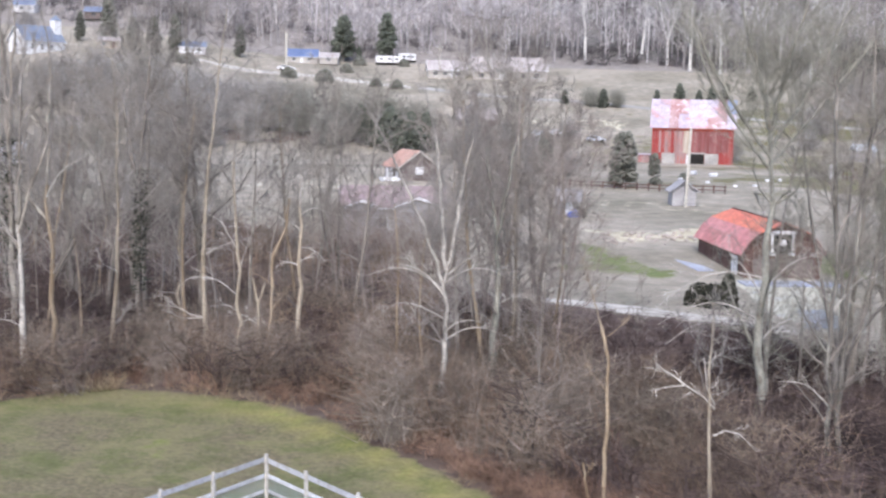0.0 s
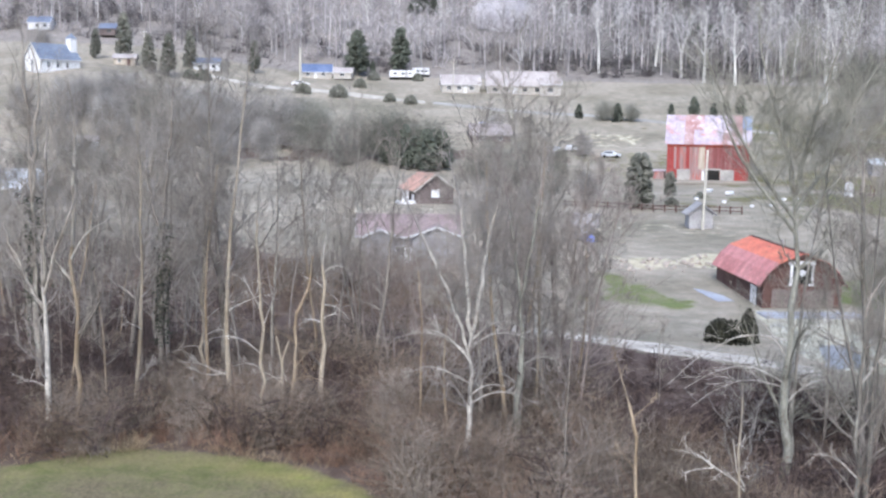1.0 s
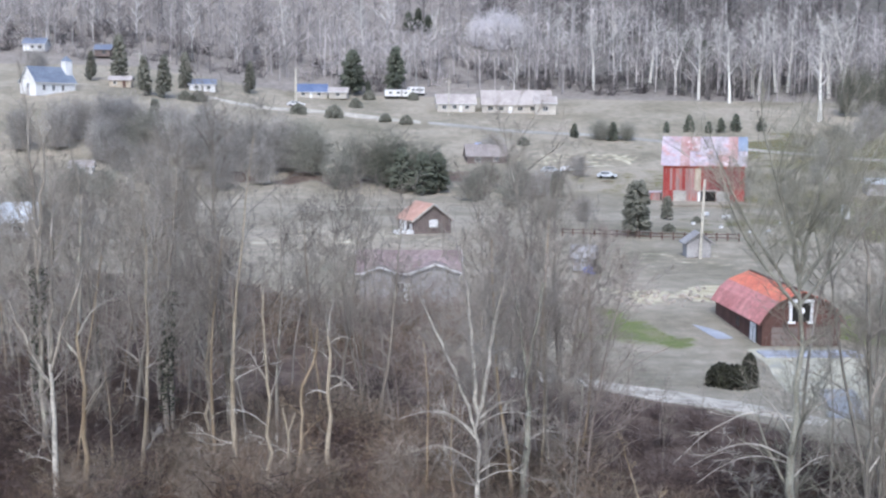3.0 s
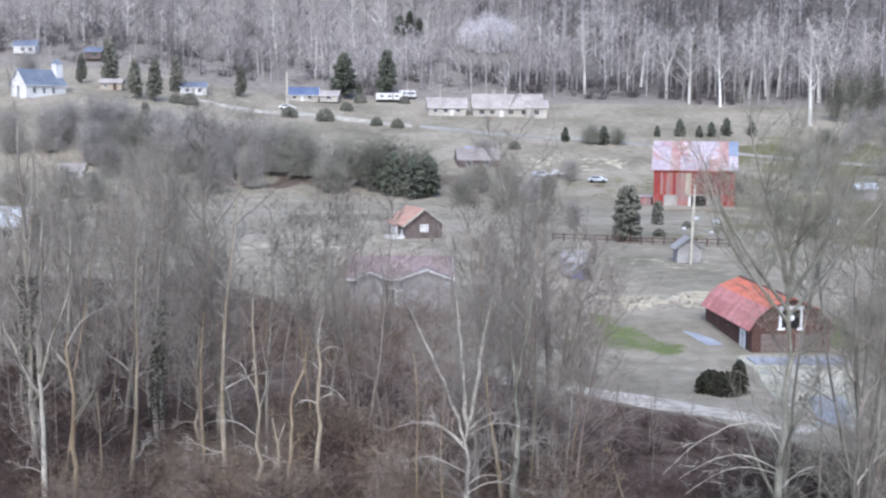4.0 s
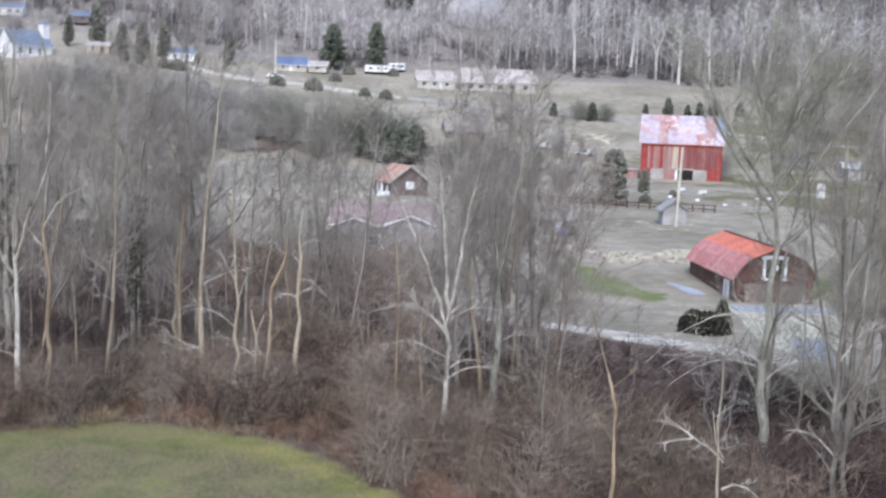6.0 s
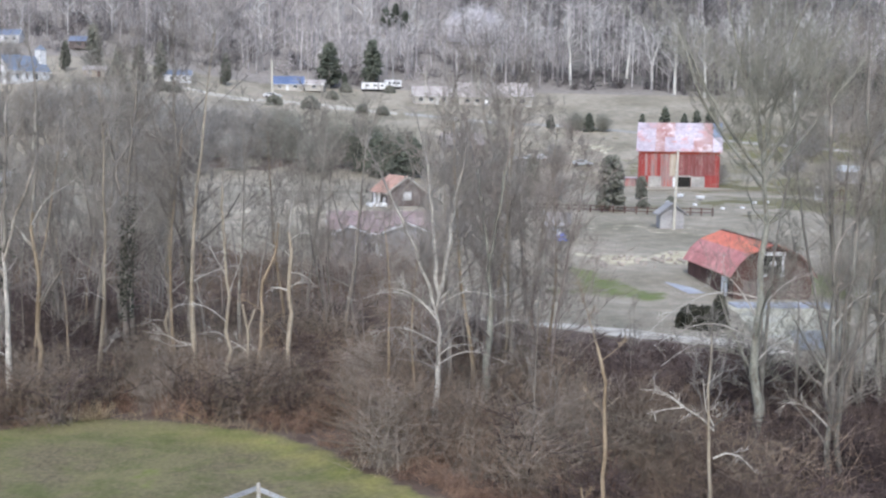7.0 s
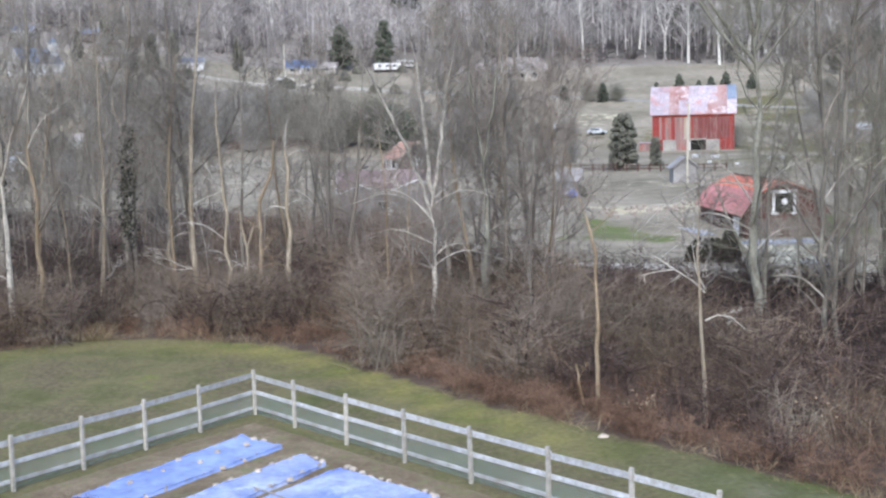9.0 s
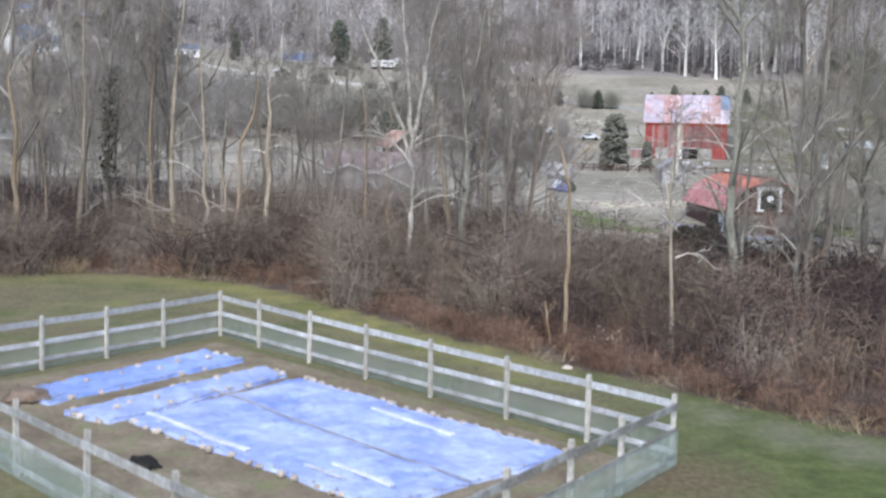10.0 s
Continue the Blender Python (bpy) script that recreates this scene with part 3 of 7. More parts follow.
def flat_sheet(corners, n, m, lift, crease, seed):
    """A sheet laid on the soil between four corners: creased, its edges turned down to the ground."""
    a, b, c, d = (np.asarray(k, float) for k in corners)
    s, t = np.linspace(0, 1, n)[:, None, None], np.linspace(0, 1, m)[None, :, None]
    P = a * (1 - s) * (1 - t) + b * s * (1 - t) + c * s * t + d * (1 - s) * t
    X, Y = P[..., 0].copy(), P[..., 1].copy()
    w = np.array([noise.fractal((x * 1.1, y * 1.1, seed), 1.0, 2.0, 4) for x, y in zip(X.ravel(), Y.ravel())]).reshape(X.shape)
    w2 = np.array([abs(noise.noise((x * 2.6 + y, y * 0.9, seed + 4))) for x, y in zip(X.ravel(), Y.ravel())]).reshape(X.shape)
    X += 0.06 * w
    Y += 0.05 * w
    Z = lift + crease * (0.5 + 0.6 * w + 0.7 * w2)
    for sl in ((0, slice(None)), (-1, slice(None)), (slice(None), 0), (slice(None), -1)):
        Z[sl] = 0.004
    v = np.stack([X, Y, Z], -1).reshape(-1, 3)
    i, j = np.meshgrid(np.arange(n - 1), np.arange(m - 1), indexing="ij")
    q = np.stack([i * m + j, (i + 1) * m + j, (i + 1) * m + j + 1, i * m + j + 1], -1).reshape(-1, 4)
    return v, q


def tarpaulin(arrays, n, m, material, label):
    """A tarpaulin: its sheet, and the rolled hem along each side with eyelets."""
    v = arrays[0]
    t = thing("tarpaulin", (0, 0, 0), 0, label, "tarpaulin", "garden tarpaulins")
    part_arrays("sheet", arrays, material, t)
    g = v.reshape(n, m, 3)
    for side in (g[1, 1:-1], g[-2, 1:-1], g[1:-1, 1], g[1:-1, -2]):
        pts = side + np.array((0, 0, 0.008))
        h = part_arrays("hem", tubes([(pts, [0.018] * len(pts), 5)]), material, t)
        for p in pts[3:-2:8]:
            a = np.linspace(0, 2 * math.pi, 7)
            ring = np.stack([p[0] + 0.03 * np.cos(a), p[1] + 0.03 * np.sin(a), np.full(7, p[2] + 0.02)], -1)
            part_arrays("eyelet", tubes([(ring, [0.009] * 7, 4)]), PIPE, h, "small metal eyelet")


def build_garden():
    soil = flat_sheet([(-3.2, 33.1), (6.4, 21.3), (1.1, 14.2), (-8.8, 25.7)], 50, 40, 0.03, 0.05, 9.0)
    tagged(part_arrays("garden_bed", soil, SOIL), "bare brown garden soil within the fence", "soil", "", "structure")
    strip = flat_sheet([(-3.3, 31.2), (-2.05, 29.85), (-5.67, 24.95), (-6.75, 25.95)], 24, 80, 0.08, 0.07, 1.0)
    tarpaulin(strip, 24, 80, TARP_DEEP, "narrow deep blue tarpaulin held down with stones")
    band = flat_sheet([(-1.5, 29.2), (-0.8, 28.2), (-4.0, 23.35), (-5.2, 24.15)], 28, 80, 0.085, 0.06, 2.0)
    tarpaulin(band, 28, 80, TARP, "creased bright blue tarpaulin over garden soil")
    wide = flat_sheet([(-0.5, 27.85), (5.25, 21.5), (1.6, 18.2), (-3.75, 23.7)], 110, 70, 0.075, 0.07, 3.0)
    tarpaulin(wide, 110, 70, TARP, "wide light blue tarpaulin, creased, with sky reflections in its pale blotches")


build_garden()


def stone_mesh(seed):
    bm = bmesh.new()
    bmesh.ops.create_icosphere(bm, subdivisions=2, radius=1.0)
    for v in bm.verts:
        k = 1 + 0.28 * noise.noise(v.co * 1.3 + Vector((seed, 0, 0)))
        v.co = Vector((v.co.x * 0.13 * k, v.co.y * 0.1 * k, 0.07 + v.co.z * 0.075 * k))
    me = bpy.data.meshes.new("stone")
    bm.to_mesh(me)
    bm.free()
    me.materials.append(STONE)
    return me


def build_stones():
    rng = random.Random(12)
    meshes = [stone_mesh(k * 3.1) for k in range(4)]

    def line(a, b, n, wob=0.08, z=0.07):
        for k in range(n):
            s = (k + 0.5 + rng.uniform(-0.25, 0.25)) / n
            x, y = a[0] + (b[0] - a[0]) * s + rng.uniform(-wob, wob), a[1] + (b[1] - a[1]) * s + rng.uniform(-wob, wob)
            ob = new("stone", rng.choice(meshes))
            f = rng.uniform(0.42, 0.85)
            ob.matrix_basis = pose(x, y, z, 0, 0, rng.uniform(0, 360)) @ Matrix.Diagonal((f, f, f, 1))
            tagged(ob, "pale fist-sized stone weighing down the tarpaulin", "stone", "stones on the tarpaulins")

    line((-3.25, 31.1), (-6.6, 26.1), 8)
    line((-2.15, 29.9), (-5.6, 25.1), 7)
    line((-3.1, 31.0), (-2.2, 30.0), 3)
    line((-2.8, 30.5), (-5.6, 26.8), 5, 0.2, 0.1)
    line((-1.55, 29.1), (-5.15, 24.2), 9)
    line((-0.85, 28.1), (-3.1, 24.9), 7, 0.1, 0.1)
    line((-1.4, 29.0), (-0.8, 28.2), 3)
    line((-0.4, 27.8), (5.15, 21.6), 34, 0.06)
    line((-3.7, 23.6), (1.5, 18.3), 16, 0.1)
    line((-5.1, 24.1), (-4.1, 23.4), 3)
    line((-3.4, 25.6), (-4.4, 24.3), 3, 0.2, 0.1)


build_stones()


def build_boards():
    rows = (((-3.34, 24.15), (-1.95, 22.5), 0.14, PLANK), ((-1.9, 22.35), (-0.95, 21.4), 0.15, PLANK), ((1.32, 24.8), (2.95, 22.7), 0.13, PLANK),
            ((0.7, 20.6), (1.75, 19.3), 0.12, PLANK), ((0.2, 20.5), (0.9, 19.7), 0.1, PLANK))
    for a, b, w, m in rows:
        d = Vector(b) - Vector(a)
        bm = boxed(0, d.length, -w / 2, w / 2, 0, 0.04, 0.006)
        ob = part("plank", bm, m, None)
        ob.matrix_basis = pose(*a, 0.13, 0, 0, math.degrees(math.atan2(d.y, d.x)))
        tagged(ob, "pale bluish plank lying on the tarpaulin", "plank", "planks on the tarpaulin")
    pts = [(-2.4 + 5.5 * s + 0.05 * math.sin(9 * s), 26.4 - 6.9 * s, 0.16 + 0.01 * math.sin(14 * s)) for s in np.linspace(0, 1, 24)]
    ob = part_arrays("pipe", tubes([(pts, [0.019] * 24, 6)]), PIPE)
    tagged(ob, "thin grey pipe laid across the tarpaulin", "pipe")


build_boards()

# ---- buildings ----


def window(parent, x, y, z, w, h, axis="y", out=-1, frame_m=None, name="window"):
    """A framed pane set on a wall that faces along an axis; out: the way it faces."""
    fm = frame_m or WHITE
    root = bmesh.new()
    t = 0.09
    for x0, x1, z0, z1 in ((-w / 2 - t, -w / 2, -h / 2 - t, h / 2 + t), (w / 2, w / 2 + t, -h / 2 - t, h / 2 + t), (-w / 2, w / 2, h / 2, h / 2 + t), (-w / 2, w / 2, -h / 2 - t, -h / 2), (-0.025, 0.025, -h / 2, h / 2)):
        box(root, x0, x1, -0.06, 0.05, z0, z1)
    fr = part(name, root, fm, parent)
    turn = {("y", -1): 0, ("y", 1): 180, ("x", -1): -90, ("x", 1): 90}[(axis, out)]
    fr.matrix_basis = pose(x, y, z, 0, 0, turn)
    part("pane", boxed(-w / 2, w / 2, -0.02, 0.04, -h / 2, h / 2), GLASS, fr, "dark window glass")
    return fr


def build_garage():
    g = thing("garage", (29.5, 94.9, -2.45), 1.0, "brown garage with a red metal gambrel roof and a taupe door", "garage")
    W, L = 6.6, 13.5
    e, k, p = 2.5, 4.15, 5.1          # eave, knee and ridge heights
    prof = [(0, 0), (W, 0), (W, e), (W - 0.45, e + 0.9), (W - 1.3, k), (W / 2, p - 0.1), (1.3, k), (0.45, e + 0.9), (0, e)]
    part("wall", prism(prof, 0, L), BROWN_WALL, g)
    line = [(-0.4, e - 0.15), (0.36, e + 1.0), (1.2, k + 0.1), (W / 2, p), (W - 1.2, k + 0.1), (W - 0.36, e + 1.0), (W + 0.4, e - 0.15)]
    n = 18
    for i in range(n):                 # roof sheets across the length, with raised laps
        y0, y1 = -0.35 + (L + 0.7) * i / n, -0.35 + (L + 0.7) * (i + 1) / n
        lap = 0.05 + 0.012 * (i % 2)
        part("roof_sheet", slab_roof(line[2:5], y0, y1 - 0.012, lap), ROOF_RED, g, "bright orange-red upper roof sheet")
        # The lower sheets carry the sky's sheen in their pinker colour.
        part("roof_sheet", slab_roof(line[:3], y0, y1 - 0.012, lap), ROOF_SKY_SHEEN, g, "lower red roof sheet, made pinker for the sky's sheen")
        part("roof_sheet", slab_roof(line[4:], y0, y1 - 0.012, lap), ROOF_SKY_SHEEN, g, "lower red roof sheet, made pinker for the sky's sheen")
    part("ridge_cap", slab_roof([(W / 2 - 0.2, p - 0.03), (W / 2, p + 0.05), (W / 2 + 0.2, p - 0.03)], -0.37, L + 0.37, 0.03), BROWN_WALL, g, "dark ridge cap")
    part("barge_board", slab_roof([(x, z - 0.05) for x, z in line], -0.39, -0.352, 0.16), BROWN_WALL, g)
    for x0, x1 in ((0.75, 3.0), (3.65, 5.95)):
        door = part("garage_door", boxed(x0, x1, -0.05, 0.03, 0.02, 2.05, 0.01), TAUPE, g, "taupe sectional door")
        for z in (0.51, 1.02, 1.53):
            part("panel_joint", boxed(x0 + 0.01, x1 - 0.01, -0.058, -0.03, z, z + 0.03), BROWN_WALL, door)
        for u0, u1, z0, z1 in ((x0 - 0.1, x0, 0, 2.15), (x1, x1 + 0.1, 0, 2.15), (x0, x1, 2.05, 2.15)):
            part("door_trim", boxed(u0, u1, -0.07, 0.02, z0, z1), BROWN_WALL, g)
    # A solid near-black panel paints the shade inside the loft opening.
    loft = part("loft_door", boxed(2.35, 4.05, -0.04, 0.03, 2.5, 4.15), DARK, g, "near-black panel for the shaded loft opening, with white trim")
    for x0, x1, z0, z1 in ((2.2, 2.44, 2.5, 4.2), (3.98, 4.2, 2.5, 4.2), (2.05, 4.32, 4.1, 4.4), (2.1, 2.75, 2.35, 2.55), (3.75, 4.3, 2.35, 2.55)):
        part("trim", boxed(x0, x1, -0.11, -0.03, z0, z1, 0.01), WHITE, loft, "white painted trim")
    bm = bmesh.new()
    bmesh.ops.create_uvsphere(bm, u_segments=12, v_segments=8, radius=0.28, matrix=pose(3.25, -0.06, 3.4) @ Matrix.Diagonal((1, 0.35, 1, 1)))
    part("ornament", bm, WHITE, loft, "round white ornament")
    side = part("side_door", boxed(-0.05, 0.03, 1.5, 3.1, 0.02, 2.05), WHITE, g, "white side door in a dark frame")
    part("door_frame", boxed(-0.035, 0.03, 1.3, 3.3, 0.0, 2.15), DARK, side)
    part("door_pane", boxed(-0.065, -0.03, 2.24, 2.36, 0.6, 1.75), GLASS, side)
    window(g, -0.01, 6.5, 1.45, 0.9, 0.8, "x", -1, BROWN_WALL)
    part("vent_pipe", tubes_bm([([(W / 2 + 0.9, 8, 4.4), (W / 2 + 0.9, 8, 5.3)], [0.09, 0.09], 8)]), PIPE, g)
    ap = part("concrete_apron", boxed(28.4, 36.4, 90.2, 92.7, -2.4, -1.89, 0.02), CONCRETE, None)
    tagged(ap, "bluish grey concrete apron before the garage door", "slab", "", "structure")
    wk = part("concrete_walk", boxed(-0.75, 0.75, -3.5, 3.5, -0.15, 0.14, 0.02), CONCRETE, None)
    wk.matrix_basis = pose(27.0, 101.5, -1.96, 1.6, 0, 6)
    tagged(wk, "bluish concrete walk beside the garage", "slab", "", "structure")


def tubes_bm(paths):
    v, q = tubes(paths)
    bm = bmesh.new()
    vs = [bm.verts.new(c) for c in v]
    for f in q:
        bm.faces.new([vs[k] for k in f])
    return bm


def build_barn():
    b = thing("red_barn", (52.0, 232.8, 0.75), -15.0, "weathered red barn with a patched tin roof and block base", "barn")
    W, D, eave, ridge = 15.8, 11.5, 7.5, 12.9
    prof = [(0, 0.0), (D, 0.0), (D, eave), (D / 2, ridge - 0.2), (0, eave)]
    wall = prism(prof, 0, W)
    bmesh.ops.transform(wall, matrix=Matrix(((0, 1, 0, 0), (1, 0, 0, 0), (0, 0, 1, 0), (0, 0, 0, 1))), verts=wall.verts)
    bmesh.ops.recalc_face_normals(wall, faces=wall.faces)
    part("wall", wall, BARN_FADED, b)
    rng = random.Random(5)
    x = 0.0
    while x < W - 0.2:                 # upright boards on the front
        w = min(rng.uniform(0.45, 0.75), W - x)
        m = BARN_PALE if 6.0 < x < 7.2 else BARN_DARK if x > 7.4 and (x < 14.0 or rng.random() < 0.5) else BARN_RED if x < 1.0 or x > 7.4 or rng.random() < 0.2 else BARN_FADED
        part("board", boxed(x, x + w - 0.02, -0.09 - rng.uniform(0, 0.03), 0.02, 2.3 + rng.uniform(-0.06, 0.06), eave), m, b)
        x += w
    part("eaves_board", boxed(0.0, W, -0.14, -0.02, 6.75, 7.2), BARN_BRIGHT, b, "bright red board below the eaves")
    for x0, x1, z1, m, lab in ((0.0, 2.0, 2.35, BARN_RED, "bright red lower door"), (2.05, 4.6, 2.3, BLOCK, ""), (4.7, 6.8, 2.3, BARN_FADED, ""), (10.4, 13.0, 2.3, BLOCK, ""), (13.05, W, 2.6, BARN_RED, "bright red lower door")):
        part("lower_wall", boxed(x0, x1, -0.16, 0.02, 0.0, z1), m, b, lab)
    # The wall is closed here; a near-black panel paints the doorway's inner shade.
    part("opening", boxed(7.4, 10.3, -0.12, 0.02, 0.2, 2.25), DARK, b, "near-black panel for the shaded open doorway")
    part("lintel", boxed(7.1, 10.6, -0.22, -0.1, 2.2, 2.5), BLOCK, b)
    part("door_post", boxed(6.85, 7.35, -0.25, -0.1, 0.2, 2.1), WHITE, b, "white painted post")
    n = 9
    kinds = (TIN, TIN, TIN_RUST, TIN, TIN, TIN, TIN_RUST, TIN_RUST, TIN)
    for side in (0, 1):
        for row in (0, 1):
            for i in range(n):
                x0, x1 = -0.5 + (W + 1.0) * i / n, -0.5 + (W + 1.0) * (i + 1) / n - 0.02
                a, c = (0.0, 0.52) if row == 0 else (0.5, 1.0)
                y0, z0 = -0.6 + (D / 2 + 0.6) * a, eave - 0.25 + (ridge - eave + 0.25) * a
                y1, z1 = -0.6 + (D / 2 + 0.6) * c, eave - 0.25 + (ridge - eave + 0.25) * c
                up = 0.03 if row else 0.0
                pts = [(y0, z0 + up), (y1, z1 + up), (y1, z1 + up - 0.06), (y0, z0 + up - 0.06)]
                if side:
                    pts = [(D - y, z) for y, z in pts]
                bm = prism(pts, x0, x1)
                bmesh.ops.transform(bm, matrix=Matrix(((0, 1, 0, 0), (1, 0, 0, 0), (0, 0, 1, 0), (0, 0, 0, 1))), verts=bm.verts)
                bmesh.ops.recalc_face_normals(bm, faces=bm.faces)
                m = kinds[(i + row * 4) % n]
                if i == n - 1 and row == 1:
                    m = TIN_BLUE
                part("roof_sheet", bm, m, b)
    lean = thing("lean_to", (49.6, 234.2, 0.6), -15.0, "small faded lean-to beside the barn", "shed")
    part("wall", boxed(0, 2.2, 0, 4, 0, 1.9), BARN_FADED, lean)
    part("roof", boxed(-0.2, 2.4, -0.3, 4.3, 1.9, 2.02), TIN, lean)


def gable_house(name, loc, turn, W, D, eave, ridge, wall_m, roof_m, label, category, windows=(), doors=(), trim=None, group="", chimney=None, base=None):
    """A house with its ridge along local x: front at y = 0 facing -y. windows: (side, along, height, width, tall); sides are f, b, l, r."""
    h = thing(name, loc, turn, label, category, group)
    swap = Matrix(((0, 1, 0, 0), (1, 0, 0, 0), (0, 0, 1, 0), (0, 0, 0, 1)))

    def along(bm):
        bmesh.ops.transform(bm, matrix=swap, verts=bm.verts)
        bmesh.ops.recalc_face_normals(bm, faces=bm.faces)
        return bm

    part("wall", along(prism([(0, 0), (D, 0), (D, eave), (D / 2, ridge - 0.12), (0, eave)], 0, W)), wall_m, h)
    slope = (ridge - eave) / (D / 2)
    o = 0.4
    part("roof", along(slab_roof([(-o, eave - o * slope), (D / 2, ridge), (D + o, eave - o * slope)], -o, W + o, 0.14)), roof_m, h)
    if trim:
        for y0, y1 in ((-o - 0.05, -o - 0.003), (W + o + 0.003, W + o + 0.05)):
            part("barge_board", along(slab_roof([(-o, eave - o * slope + 0.02), (D / 2, ridge + 0.02), (D + o, eave - o * slope + 0.02)], y0, y1, 0.24)), trim, h, "white barge board")
        part("fascia", boxed(-o, W + o, -o - 0.06, -o - 0.003, eave - o * slope - 0.17, eave - o * slope + 0.02), trim, h)
    for side, s, z, w, t in windows:
        x, y, axis, out = {"f": (s, -0.01, "y", -1), "b": (s, D + 0.01, "y", 1), "l": (-0.01, s, "x", -1), "r": (W + 0.01, s, "x", 1)}[side]
        window(h, x, y, z, w, t, axis, out, trim or WHITE)
    for side, s, w, t, m in doors:
        if side == "f":
            part("door", boxed(s - w / 2, s + w / 2, -0.07, 0.02, 0.05, t), m, h)
        elif side == "l":
            part("door", boxed(-0.07, 0.02, s - w / 2, s + w / 2, 0.05, t), m, h)
        else:
            part("door", boxed(W - 0.02, W + 0.07, s - w / 2, s + w / 2, 0.05, t), m, h)
    if chimney:
        cx, cy, cw, cz = chimney
        part("chimney", boxed(cx - cw / 2, cx + cw / 2, cy - cw / 2, cy + cw / 2, eave, cz), BLOCK, h)
    return h


def build_houses():
    # cabin in the pasture: the gable end faces the viewer, the porch is on the left
    c = gable_house("cabin", (-0.65, 159.5, 0.85), -70, 6.0, 5.3, 2.8, 4.75, CABIN_WALL, ROOF_PINK, "small grey-brown cabin with an orange roof in the pasture", "cabin",
                    windows=(("f", 2.0, 1.5, 0.8, 0.9),), doors=(("f", 4.9, 0.9, 2.0, WHITE),), trim=CREAM)
    w = window(c, 6.01, 2.75, 2.1, 1.0, 0.85, "x", 1, WHITE)
    part("blind", boxed(-0.48, 0.48, -0.05, -0.025, -0.4, 0.4), WHITE, w, "closed white blind")
    low = land(-2.4, 154.5) - 0.85     # the ground beside the porch
    for x0 in (3.7, 5.2):
        part("porch_post", boxed(x0, x0 + 0.35, -1.15, -0.85, low - 0.1, 2.6), WHITE, c, "white porch post")
    part("porch_roof", boxed(3.4, 5.95, -1.4, 0.0, 2.6, 2.72), ROOF_PINK, c)
    part("step", boxed(4.3, 6.2, -2.3, -0.1, low - 0.2, low + 0.45), WHITE, c, "white porch step")
    # low house with white-trimmed gables behind the scrub
    h = gable_house("house", (-4.4, 113.5, -1.4), 0, 9.7, 6.5, 3.3, 5.0, GREY_WALL, ROOF_DARKRED, "low grey house with a dark red roof and white trim", "house",
                    windows=(("f", 4.0, 1.6, 0.9, 0.9),), doors=(("f", 4.75, 0.8, 2.0, WHITE),), trim=WHITE)
    for x0, w, out in ((0.7, 2.6, 1.2), (5.1, 4.6, 1.6)):
        part("gable_wall", prism([(x0, 0), (x0 + w, 0), (x0 + w, 3.35), (x0 + w / 2, 3.3 + 0.17 * w), (x0, 3.35)], -out, 0.01), GREY_WALL, h)
        part("gable_roof", slab_roof([(x0 - 0.3, 3.3), (x0 + w / 2, 3.45 + 0.17 * w), (x0 + w + 0.3, 3.3)], -out - 0.3, 3.1, 0.12), ROOF_DARKRED, h)
        part("gable_trim", slab_roof([(x0 - 0.32, 3.32), (x0 + w / 2, 3.49 + 0.17 * w), (x0 + w + 0.32, 3.32)], -out - 0.36, -out - 0.303, 0.2), WHITE, h, "white gable trim")
    # white hall on the far slope
    k = gable_house("white_hall", (-97.6, 320.5, 22.6), 52, 12.6, 7.0, 4.0, 8.0, WHITE, ROOF_SLATE, "white clapboard hall with a slate-blue roof and turret", "church",
                    windows=(("f", 2.5, 2.2, 0.8, 1.5), ("f", 5.5, 2.2, 0.8, 1.5), ("f", 8.5, 2.2, 0.8, 1.5), ("l", 3.5, 2.6, 0.9, 1.4)), doors=(("l", 3.5, 1.2, 2.2, GREY_WALL),), trim=WHITE)
    part("turret", boxed(10.8, 12.9, 1.6, 3.7, 4.5, 9.6, 0.03), WHITE, k, "square white turret")
    bm = bmesh.new()
    bmesh.ops.create_cone(bm, cap_ends=True, segments=4, radius1=1.7, radius2=0.05, depth=1.5, matrix=pose(11.85, 2.65, 10.35, 0, 0, 45))
    part("turret_roof", bm, ROOF_SLATE, k)
    gable_house("far_house", (-62.5, 352.0, 24.6), 8, 7.5, 5.5, 2.5, 4.0, WHITE, ROOF_DULL_BLUE, "small white house with a blue roof on the far slope", "house",
                windows=(("f", 2.0, 1.4, 0.9, 0.9), ("f", 5.6, 1.4, 0.9, 0.9)), doors=(("f", 3.8, 0.9, 2.0, GREY_WALL),), trim=WHITE, group="far houses")
    gable_house("far_house", (-32.5, 367.0, 23.2), 4, 9.5, 6.0, 2.3, 4.6, CREAM, ROOF_BLUE, "cream house with a bright blue roof among pines", "house",
                windows=(("f", 2.2, 1.4, 1.1, 0.9), ("f", 7.0, 1.4, 1.1, 0.9)), doors=(("f", 4.6, 0.9, 2.0, WHITE),), trim=WHITE, group="far houses")
    gable_house("annexe", (-22.3, 366.0, 23.2), -6, 5.4, 5.0, 2.2, 3.6, CREAM, ROOF_BROWN, "cream annexe beside the blue-roofed house", "outbuilding",
                windows=(("f", 2.7, 1.3, 1.2, 0.9),), trim=WHITE, group="far houses")
